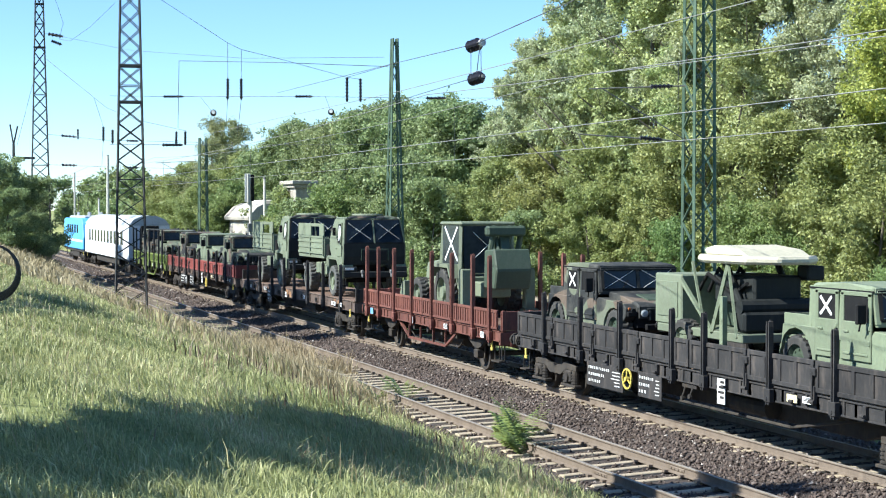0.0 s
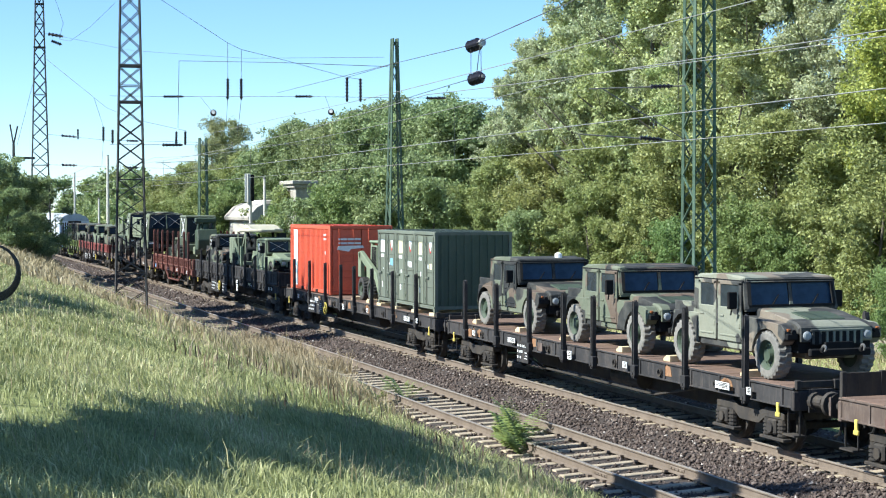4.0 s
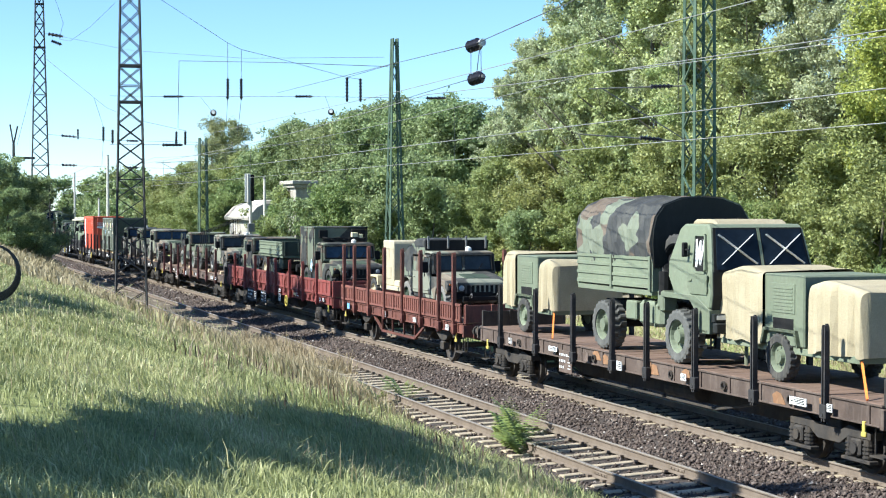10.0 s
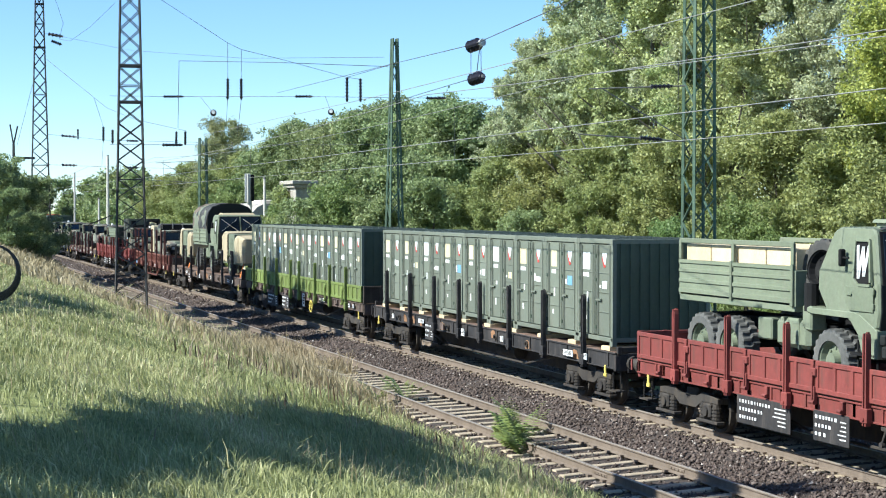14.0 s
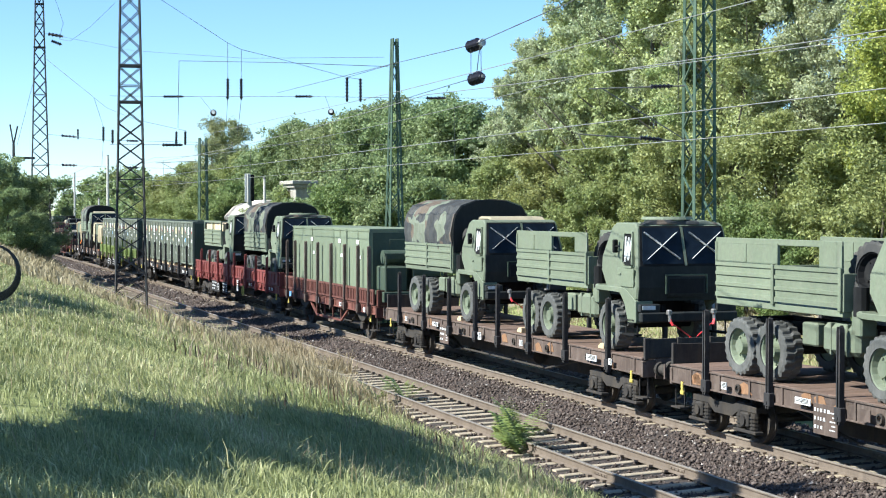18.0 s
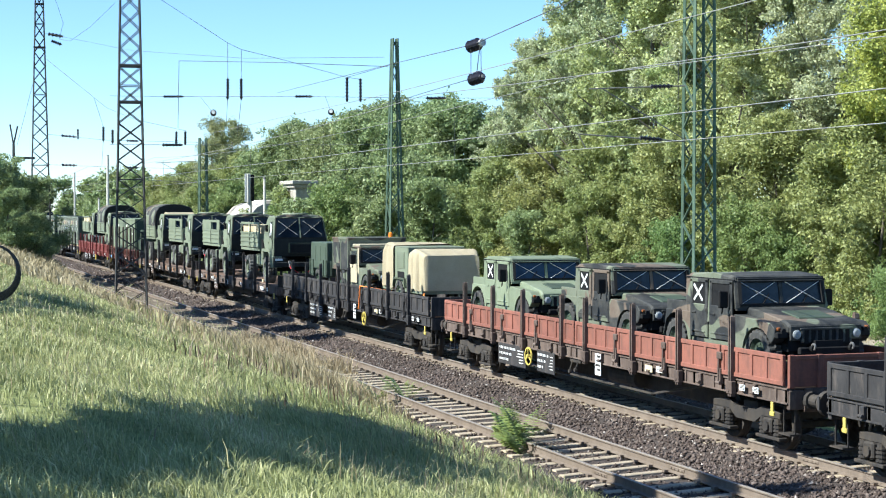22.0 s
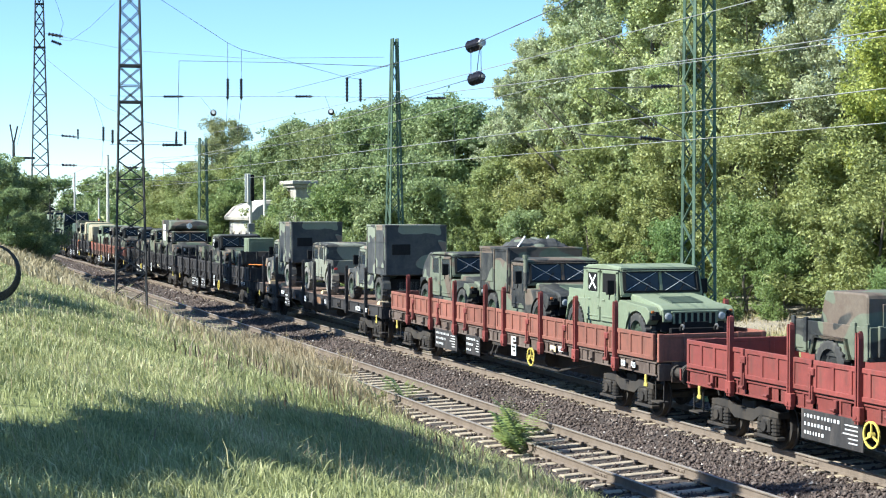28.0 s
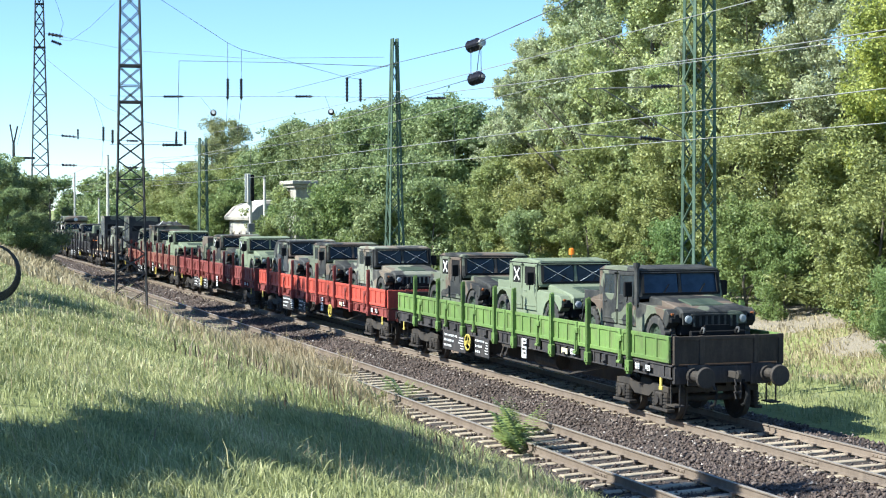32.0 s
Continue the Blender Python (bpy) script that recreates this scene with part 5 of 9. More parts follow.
def data_panel(wagon, y, mat="blackwagon", w=1.0, z=0.76):
    for s in (-1,):
        p = part("data_panel", "data_panel_%.2f" % w, mat, wagon, lambda bm: box(bm, -0.012, 0.012, -w / 2, w / 2, -0.27, 0.27, 0.006), (s * 1.335, y, z), (0, 0, 0 if s < 0 else 180))
        g = random.Random(int(w * 100))
        rows = []
        for k in range(3):
            yy = -w * 0.44
            while yy < w * (0.12 - 0.12 * k):
                l = g.uniform(0.03, 0.09)
                rows.append((-yy - l * 0.8, -yy, 0.13 - 0.15 * k, 0.19 - 0.15 * k))
                yy += l + g.uniform(0.025, 0.06)
        for k in range(5):
            rows.append((-w * 0.42, -w * 0.42 + g.uniform(0.1, 0.24) * w, 0.135 - 0.075 * k, 0.155 - 0.075 * k))
        put("writing_marks", mesh("writing_marks_%.2f" % w, "white", lambda bm: [box(bm, -0.018, -0.0125, a, b, c, d) for a, b, c, d in rows]), p, label="white lettering shown as bars")


def brake_lever_mesh(bm):
    """Change-over levers of the brake under the sill."""
    for y, l in ((-0.16, 0.2), (0.16, 0.26)):
        rod(bm, (0, y, 0.3), (-0.06, y + 0.05, 0.3 - l), 0.018, 6)
        rod(bm, (-0.08, y + 0.05, 0.3 - l), (-0.02, y + 0.05, 0.3 - l), 0.05, 8)
    box(bm, -0.01, 0.05, -0.3, 0.3, 0.26, 0.34, 0.01)


def lashing_eye_mesh(bm):
    """Lug with a ring on the sill."""
    box(bm, -0.05, 0.02, -0.05, 0.05, -0.1, 0.12, 0.012)
    rod(bm, (-0.07, -0.06, -0.05), (-0.07, 0.06, -0.05), 0.03, 8)


def small_plates(wagon, spots):
    for y, z, w, h, mat in spots:
        for s in (-1,):
            p = put("sign_plate", mesh("sign_plate_%.2f_%.2f" % (w, h), mat, lambda bm: box(bm, -0.008, 0.008, -w / 2, w / 2, -h / 2, h / 2)), wagon, (s * 1.385, y, z))
            if mat == "white":
                put("writing_marks", mesh("plate_marks_%.2f_%.2f" % (w, h), "blackwagon", lambda bm: [box(bm, -0.012, 0.012, -w * 0.40, w * (0.1 + 0.3 * ((k * 7) % 3) / 2), h * (0.36 - 0.2 * k) - h * 0.05, h * (0.36 - 0.2 * k) + h * 0.055) for k in range(4)]), p)


def side_board_mesh(l, ribs):
    def make(bm):
        box(bm, -0.018, 0.018, -l / 2, l / 2, 0.0, 0.55)
        box(bm, -0.045, 0.025, -l / 2, l / 2, 0.47, 0.56, 0.01)
        box(bm, -0.045, 0.025, -l / 2, l / 2, -0.01, 0.08, 0.01)
        for i in range(ribs + 1):
            y = -l / 2 + 0.05 + (l - 0.1) * i / ribs
            box(bm, -0.045, 0.0, y - 0.045, y + 0.045, 0.06, 0.49, 0.008)
    return make


def stanchion_mesh(bottom, top, w=0.055):
    """A rolled channel: two flanges with a web set back between them, in a socket."""
    def make(bm):
        for k in (-1, 1):
            prism(bm, [(k * w, bottom), (k * w * 0.35, bottom), (k * w * 0.35, top - 0.02), (k * w * 0.7, top - 0.03), (k * w, top - 0.12)], -0.05, 0.05, "x")
        box(bm, 0.0, 0.045, -w * 0.4, w * 0.4, bottom, top)
        box(bm, -0.065, 0.05, -w - 0.045, w + 0.045, bottom + 0.05, bottom + 0.3, 0.012)
        rod(bm, (-0.08, 0, bottom + 0.12), (0.04, 0, bottom + 0.12), 0.035, 8)
    return make


def hinge_mesh(bm):
    box(bm, -0.05, 0.03, -0.05, 0.05, -0.22, 0.1, 0.01)
    box(bm, -0.06, 0.03, -0.09, 0.09, 0.28, 0.42, 0.015)
    rod(bm, (-0.055, -0.08, -0.18), (-0.055, 0.08, -0.18), 0.04, 8)
    rod(bm, (-0.06, 0, -0.2), (-0.05, 0, 0.36), 0.025, 6)


def deck_mesh(l, w):
    """Plank floor in one piece, with open joints between the planks."""
    def make(bm):
        n, g = round(l / 0.24), random.Random(3)
        d, top = l / n, []
        for i in range(n):
            y, z = -l / 2 + d * i, DECK - g.uniform(0.0, 0.006)
            top += [(y, DECK - 0.03), (y + 0.008, z), (y + d - 0.008, z)]
        prism(bm, [(-l / 2, DECK - 0.06)] + top + [(l / 2, DECK - 0.03), (l / 2, DECK - 0.06)], -w, w, "x")
    return make


def sill_mesh(l, z0, z1, w):
    def make(bm):
        for s in (-1, 1):
            box(bm, s * (w - 0.02), s * w, -l / 2, l / 2, z0, z1)
            box(bm, s * (w - 0.12), s * (w + 0.03), -l / 2, l / 2, z1 - 0.035, z1, 0.006)
            box(bm, s * (w - 0.12), s * (w + 0.03), -l / 2, l / 2, z0, z0 + 0.035, 0.006)
        n = int(l / 1.15)
        for i in range(n + 1):
            y = -l / 2 + 0.06 + (l - 0.12) * i / n
            box(bm, -w, w, y - 0.04, y + 0.04, z0 + 0.03, z1 - 0.04)
            for s in (-1, 1):
                box(bm, s * w, s * (w + 0.025), y + 0.3, y + 0.36, z0 + 0.03, z1 - 0.03)
    return make


def side_wagon(label, mat, sill, post, q, olive=False, panel=True, brake=-2.5):
    """Four-axle wagon with drop sides and stanchions, 19.9 m over the buffers."""
    w = tagged(new("freight_wagon"), label, "wagon", group="wagons of the train")
    half = 9.33
    part("frame", "res_sill", sill, w, sill_mesh(18.6, 0.98, 1.28, 1.31))
    part("deck", "res_deck", "deckwood", w, deck_mesh(18.5, 1.29))
    edges = [0.0, 2.28, 4.6, 6.95, 9.25]
    for s in (-1, 1):
        for sy in (-1, 1):
            for a, b in zip(edges, edges[1:]):
                l = b - a - 0.06
                put("side_board", mesh("side_board_%.2f" % l, mat, side_board_mesh(l, 4)), w, (s * 1.335, sy * (a + b) / 2, 1.325), (0, 0, 0 if s < 0 else 180))
            for y in edges[1:4]:
                part("hinge_post", "hinge_post", post, w, hinge_mesh, (s * 1.365, sy * y, 1.33), (0, 0, 0 if s < 0 else 180))
            for y in (0.68, 3.15, 5.27, 7.42):
                part("stanchion", "res_stanchion", post, w, stanchion_mesh(0.93, 2.5), (s * 1.40, sy * y, 0), (0, 0, 0 if s < 0 else 180))
    for sy in (-1, 1):
        part("end_board", "end_board", mat if not olive else "endwood", w, lambda bm: (box(bm, -1.3, 1.3, -0.02, 0.02, 1.3, 1.86, 0.006), [box(bm, x - 0.06, x + 0.06, -0.05, 0.03, 1.28, 1.89, 0.01) for x in (-1.25, -0.65, 0.65, 1.25)], box(bm, -1.3, 1.3, -0.045, 0.03, 1.8, 1.88, 0.008)), (0, sy * 9.3, 0), (0, 0, 0 if sy < 0 else 180))
    ends(w, half, sill)
    under_gear(w, 18.6)
    bogie(w, -7.43)
    bogie(w, 7.43)
    brake_wheel(w, brake, "yellow", 0.8)
    data_panel(w, 4.05, "blackwagon", 1.9, 0.72)
    data_panel(w, 1.8, "blackwagon", 1.1, 0.74)
    for s in (-1,):
        part("brake_lever", "brake_lever", "steel", w, brake_lever_mesh, (s * 1.3, 0.1, 0.62), (0, 0, 0 if s < 0 else 180))
        for sy in (-1, 1):
            for y in (1.45, 3.9, 6.1, 8.2):
                part("lashing_eye", "lashing_eye", sill, w, lashing_eye_mesh, (s * 1.335, sy * y, 1.13), (0, 0, 0 if s < 0 else 180))
    small_plates(w, [(-1.35, 0.98, 0.3, 0.5, "white"), (-3.9, 1.13, 0.34, 0.14, "cream"), (-4.4, 1.15, 0.3, 0.12, "white"), (-7.8, 1.14, 0.2, 0.12, "white"), (-8.3, 1.14, 0.2, 0.12, "white")])
    return ride(w, q)


def flat_wagon(label, sill, post, q, ends_up=True, brake=False):
    """Four-axle flat wagon with stanchions and low end flaps."""
    w = tagged(new("flat_wagon"), label, "wagon", group="wagons of the train")
    part("frame", "flat_sill", sill, w, sill_mesh(18.6, 0.92, 1.30, 1.27))
    deck = part("deck", "flat_deck", "steel", w, lambda bm: box(bm, -1.25, 1.25, -9.25, 9.25, 1.2, 1.285))
    for k in range(45):
        put("plank", mesh("deck_plank", "deckwood", lambda bm: box(bm, -1.27, 1.27, -0.198, 0.198, -0.03, 0.022, 0.008)), deck, (random.uniform(-0.006, 0.006), -9.04 + 0.411 * k, 1.288 + random.uniform(-0.004, 0.004)), (0, 0, random.uniform(-0.12, 0.12)))
    for s in (-1, 1):
        for sy in (-1, 1):
            for y in (0.85, 3.0, 5.3, 7.7):
                part("stanchion", "flat_stanchion", post, w, stanchion_mesh(0.84, 2.55), (s * 1.345, sy * y, 0), (0, 0, 0 if s < 0 else 180))
            for y in (1.9, 4.1, 6.5):
                part("lashing_ring", "lashing_ring", "steel", w, lambda bm: ring(bm, [(-0.02, 0.06), (0.02, 0.06), (0.02, 0.09), (-0.02, 0.09)], n=10), (s * 1.31, sy * y, 1.08))
    for sy in (-1, 1):
        part("end_flap", "end_flap_%d" % ends_up, "steel", w, lambda bm: (box(bm, -1.22, 1.22, -0.02, 0.02, 1.3, 1.72 if ends_up else 1.42, 0.006), [box(bm, x - 0.05, x + 0.05, -0.05, 0.03, 1.26, 1.74 if ends_up else 1.44, 0.01) for x in (-1.2, -0.4, 0.4, 1.2)]), (0, sy * 9.3, 0), (0, 0, 0 if sy < 0 else 180))
    ends(w, 9.33, sill, 1.27)
    under_gear(w, 18.6)
    bogie(w, -7.43)
    bogie(w, 7.43)
    if brake:
        brake_wheel(w, 2.85)
        data_panel(w, 4.45, "blackwagon", 2.2, 0.84)
    else:
        data_panel(w, 3.45, sill, 0.75, 0.86)
    for k in range(7):
        g = random.Random(int(q * 10) + k)
        put("rust_patch", mesh("rust_patch_%d" % (k % 3), "rusty", lambda bm: prism(bm, [(-0.16 - 0.05 * (k % 3), -0.1), (-0.1, 0.09), (0.05, 0.12), (0.2, 0.05), (0.15, -0.11)], -0.004, 0.004, "x")), w, (-1.278, g.uniform(-8.5, 8.5), g.uniform(1.05, 1.17)))
    small_plates(w, [(-6.9, 1.1, 0.55, 0.14, "white"), (-7.9, 1.1, 0.16, 0.14, "white"), (0.4, 1.05, 0.24, 0.2, "white"), (6.9, 1.1, 0.2, 0.14, "white"), (4.1, 1.12, 0.5, 0.12, "white"), (-2.6, 1.1, 0.22, 0.14, "white"), (2.2, 1.1, 0.3, 0.2, "rust")])
    return ride(w, q)


def ks_board_mesh(l):
    def make(bm):
        box(bm, -0.015, 0.015, -l / 2, l / 2, 0.0, 0.5)
        box(bm, -0.04, 0.02, -l / 2, l / 2, 0.43, 0.51, 0.008)
        box(bm, -0.04, 0.02, -l / 2, l / 2, -0.01, 0.06, 0.008)
        n = 15
        for i in range(n + 1):
            y = -l / 2 + 0.04 + (l - 0.08) * i / n
            box(bm, -0.04, 0.0, y - 0.03, y + 0.03, 0.04, 0.45)
    return make


def axle_gear_mesh(s):
    def make(bm):
        box(bm, s * 0.92, s * 1.14, -0.14, 0.14, 0.34, 0.6, 0.03)
        prism(bm, [(-0.7, 0.86), (-0.66, 0.92), (0.66, 0.92), (0.7, 0.86), (0.3, 0.68), (0.12, 0.62), (-0.12, 0.62), (-0.3, 0.68)], s * 1.0, s * 1.1, "x", 0.01)
        prism(bm, [(-0.35, 1.0), (0.35, 1.0), (0.2, 0.35), (0.15, 0.35), (0.12, 0.8), (-0.12, 0.8), (-0.15, 0.35), (-0.2, 0.35)], s * 0.9, s * 0.93, "x")
        rod(bm, (s * 1.05, -0.75, 0.98), (s * 1.05, -0.68, 0.84), 0.03, 6)
        rod(bm, (s * 1.05, 0.75, 0.98), (s * 1.05, 0.68, 0.84), 0.03, 6)
    return make


def short_wagon(label, mat, post, q):
    """Two-axle wagon with ribbed sides and tall stanchions."""
    w = tagged(new("short_freight_wagon"), label, "wagon", group="wagons of the train")
    part("frame", "ks_sill", mat, w, sill_mesh(12.6, 0.98, 1.28, 1.29))
    part("deck", "ks_deck", "deckwood", w, deck_mesh(12.5, 1.27))
    edges = [-6.25, -3.1, 0.0, 3.1, 6.25]
    for s in (-1, 1):
        for a, b in zip(edges, edges[1:]):
            l = b - a - 0.05
            put("side_board", mesh("ks_board_%.2f" % l, mat, ks_board_mesh(l)), w, (s * 1.33, (a + b) / 2, 1.32), (0, 0, 0 if s < 0 else 180))
        for y in (0.95, 2.75, 4.45, 5.75):
            for sy in (-1, 1):
                part("stanchion", "ks_stanchion", post, w, stanchion_mesh(0.93, 3.3, 0.06), (s * 1.38, sy * y, 0), (0, 0, 0 if s < 0 else 180))
        for y in (-4.0, 4.0):
            part("step", "ks_step", "steel", w, lambda bm: (box(bm, -0.1, 0.1, -0.3, 0.3, 0.42, 0.46), rod(bm, (0, -0.25, 0.44), (0, -0.25, 1.0), 0.015, 6), rod(bm, (0, 0.25, 0.44), (0, 0.25, 1.0), 0.015, 6)), (s * 1.22, y * 1.5, 0))
    for sy in (-1, 1):
        part("end_board", "ks_end", mat, w, lambda bm: (box(bm, -1.27, 1.27, -0.02, 0.02, 1.3, 1.8, 0.006), [box(bm, x - 0.05, x + 0.05, -0.05, 0.03, 1.26, 1.82, 0.01) for x in (-1.2, -0.4, 0.4, 1.2)]), (0, sy * 6.3, 0), (0, 0, 0 if sy < 0 else 180))
        for s in (-1, 1):
            part("axle_gear", "axle_gear_%d" % s, "steel", w, axle_gear_mesh(s), (0, sy * 4.0, 0))
        wheelset(w, sy * 4.0)
    ends(w, 6.32, mat, 1.3)
    part("centre_sill", "ks_centre_sill", "steel", w, lambda bm: ([box(bm, x - 0.09, x + 0.09, -6.2, 6.2, 0.72, 1.0, 0.02) for x in (-0.35, 0.35)], [box(bm, -1.2, 1.2, y - 0.06, y + 0.06, 0.78, 1.0, 0.01) for y in (-5.2, -2.6, -1.3, 0, 1.3, 2.6, 5.2)]))
    for s in (-1, 1):
        part("truss", "ks_truss", mat, w, lambda bm: (bar(bm, (0, -2.7, 0.97), (0, -1.7, 0.5), 0.07, 0.07), bar(bm, (0, -1.75, 0.5), (0, 1.75, 0.5), 0.07, 0.07), bar(bm, (0, 1.7, 0.5), (0, 2.7, 0.97), 0.07, 0.07), [bar(bm, (0, y, 0.5), (0, y, 0.97), 0.06, 0.05) for y in (-1.7, -0.6, 0.6, 1.7)]), (s * 1.2, 0, 0), label="rusty truss frame below the side")
    under_gear(w, 12.6)
    small_plates(w, [(5.2, 1.12, 0.3, 0.2, "bluemark"), (1.0, 1.1, 0.35, 0.2, "white"), (-2.2, 1.12, 0.3, 0.14, "white"), (-5.2, 1.1, 0.25, 0.16, "white")])
    return ride(w, q)


# lengths of the wagons from the tail on, in metres over the buffers
TAILS = [0.0, 19.87, 39.73, 59.65, 79.6, 99.49, 119.3, 139.14, 159.09, 179.0, 199.0, 218.83, 232.45, 252.3, 272.01, 291.95, 312.03, 325.98, 345.81, 366.04, 385.91, 405.62, 425.58, 439.54, 459.44, 479.34, 493.2]


def mid(i):
    return (TAILS[i - 1] + TAILS[i]) / 2


side_wagon("grass-green four-axle wagon with drop sides carrying jeeps", "greenwagon", "blackwagon", "greenwagon", mid(1), True, False, 2.8)
side_wagon("bright red four-axle wagon with drop sides and stanchions", "brightred", "redwagon", "redwagon", mid(2))
side_wagon("dark red four-axle wagon with drop sides and stanchions", "redwagon", "redwagon", "redwagon", mid(3), brake=2.8)
side_wagon("rusty red four-axle wagon with a dirty grey frame", "brownred", "rust", "redwagon", mid(4), False, False)
flat_wagon("black flat wagon with dark stanchions and wooden deck", "blackwagon", "blackwagon", mid(5), False)
side_wagon("black four-axle wagon with drop sides, dusty frame", "blackwagon", "blackwagon", "blackwagon", mid(6), False, False)
side_wagon("black four-axle wagon with drop sides and stanchions", "blackwagon", "blackwagon", "blackwagon", mid(7), brake=2.8)
side_wagon("rusty red four-axle wagon with drop sides", "brownred", "rust", "rust", mid(8), brake=2.8)
side_wagon("black four-axle wagon with drop sides and white lettering", "blackwagon", "blackwagon", "blackwagon", mid(9))
flat_wagon("brown flat wagon with dark stanchions and raised end flaps", "rust", "blackwagon", mid(10))
flat_wagon("brown flat wagon with dark stanchions and worn planks", "rust", "blackwagon", mid(11))
short_wagon("two-axle worn red wagon with ribbed sides and tall stanchions", "ksred", "rust", mid(12))
side_wagon("dark red four-axle wagon with drop sides and stanchions", "redwagon", "redwagon", "redwagon", mid(13))
flat_wagon("black flat wagon loaded with a row of containers", "blackwagon", "blackwagon", mid(14), False)
side_wagon("olive-green four-axle wagon with drop sides, rusty frame", "olivewagon", "rust", "olivewagon", mid(15), True, False)
flat_wagon("brown flat wagon with dark stanchions and wooden deck", "rust", "blackwagon", mid(16))
short_wagon("two-axle worn red wagon with tall brown stanchions", "ksred", "ksred", mid(17))
side_wagon("dark red four-axle wagon with drop sides and orange straps", "redwagon", "redwagon", "redwagon", mid(18))
flat_wagon("dark flat wagon with rusty stanchions and raised end flap", "rust", "stakebrown", mid(19))
flat_wagon("dark flat wagon with black stanchions and wooden deck", "blackwagon", "blackwagon", mid(20), False)
flat_wagon("black flat wagon carrying containers on wooden blocks", "blackwagon", "blackwagon", mid(21), False, True)
side_wagon("black four-axle wagon with drop sides and stanchions", "blackwagon", "blackwagon", "blackwagon", mid(22), brake=2.8)
short_wagon("two-axle rusty red wagon with ribbed sides and stanchions", "ksred", "ksred", mid(23))
flat_wagon("brown flat wagon with dark stanchions carrying trucks", "rust", "blackwagon", mid(24))
side_wagon("dark red four-axle wagon with drop sides and stanchions", "redwagon", "rust", "blackwagon", mid(25))
short_wagon("two-axle olive-green wagon with tall dark stanchions", "olivewagon", "blackwagon", mid(26))
# ---- the loads: vehicles (front towards -y)
def tyre_mesh(r, w, n=88):
    def make(bm):
        prof = [(-w / 2, 0.62, 0), (-w / 2, 0.86, 0), (-w * 0.44, 0.98, 1), (-w * 0.06, 1.0, 1), (w * 0.06, 1.0, 2), (w * 0.44, 0.98, 2), (w / 2, 0.86, 0), (w / 2, 0.62, 0)]
        loops = []
        for i in range(n):
            a = 2 * math.pi * i / n
            low = i // 2 % 2
            loops.append([bm.verts.new((x, r * q * (0.945 if k and (k == 1) == bool(low) else 1) * math.cos(a), r * q * (0.945 if k and (k == 1) == bool(low) else 1) * math.sin(a))) for x, q, k in prof])
        for i in range(n):
            p, q = loops[i], loops[(i + 1) % n]
            for j in range(8):
                bm.faces.new((p[j], p[(j + 1) % 8], q[(j + 1) % 8], q[j]))
    return make


def rim_mesh(r, w, dish):
    def make(bm):
        ring(bm, [(-w * 0.44, r * 0.63), (-w * 0.40, r * 0.58), (-w * 0.40 + dish, r * 0.5), (-w * 0.40 + dish, r * 0.28), (-w * 0.46, r * 0.24), (-w * 0.46, 0.005), (w * 0.3, 0.005), (w * 0.4, r * 0.63)], n=18)
        for i in range(8):
            a = math.pi * i / 4
            rod(bm, (-w * 0.42 + dish, r * 0.4 * math.cos(a), r * 0.4 * math.sin(a)), (-w * 0.46 + dish, r * 0.4 * math.cos(a), r * 0.4 * math.sin(a)), r * 0.045, 6)
    return make


def wheel(parent, x, y, r, w, rim, tyre="tyre", dish=0.06, z=None):
    key = "tyre_%.2f" % r
    t = part("wheel", key, tyre, parent, tyre_mesh(r, w), (x, y, r if z is None else z), (0, 0, 0 if x < 0 else 180))
    part("rim", "rim_%.2f" % r, rim, t, rim_mesh(r, w, dish))
    return t


def lean(bm, s, start=1.98, rate=0.13):
    """Tilts the upper part of a cab's side inwards; s is the side, 0 draws both sides in."""
    for v in bm.verts:
        if v.co.z > start:
            if s:
                v.co.x -= s * rate * (v.co.z - start)
            else:
                v.co.x *= 1 - rate / 1.2 * (v.co.z - start)


def cross_mesh(w, h, t=0.045, x=0.0):
    """Two strips of tape in a cross, in the y-z plane."""
    def make(bm):
        bar(bm, (x, -w / 2, -h / 2), (x, w / 2, h / 2), 0.006, t)
        bar(bm, (x, -w / 2, h / 2), (x + 0.001, w / 2, -h / 2), 0.006, t)
    return make


def front_cross_mesh(w, h, t=0.05):
    def make(bm):
        bar(bm, (-w / 2, 0, -h / 2), (w / 2, 0, h / 2), t, 0.006)
        bar(bm, (-w / 2, 0.001, h / 2), (w / 2, 0.001, -h / 2), t, 0.006)
    return make


def arch(y, r, half, z0, ztop, n=8):
    """Outline of a mudguard with a round wheel opening, from the front foot over the top."""
    pts = [(y - half, z0), (y - half, ztop - 0.08), (y - half + 0.1, ztop), (y + half - 0.1, ztop), (y + half, ztop - 0.08), (y + half, z0)]
    for i in range(n + 1):
        a = math.pi * i / n
        pts.append((y + r * math.cos(a), z0 + max(0.0, (r * 1.0) * math.sin(a))))
    return pts


HW = 1.06


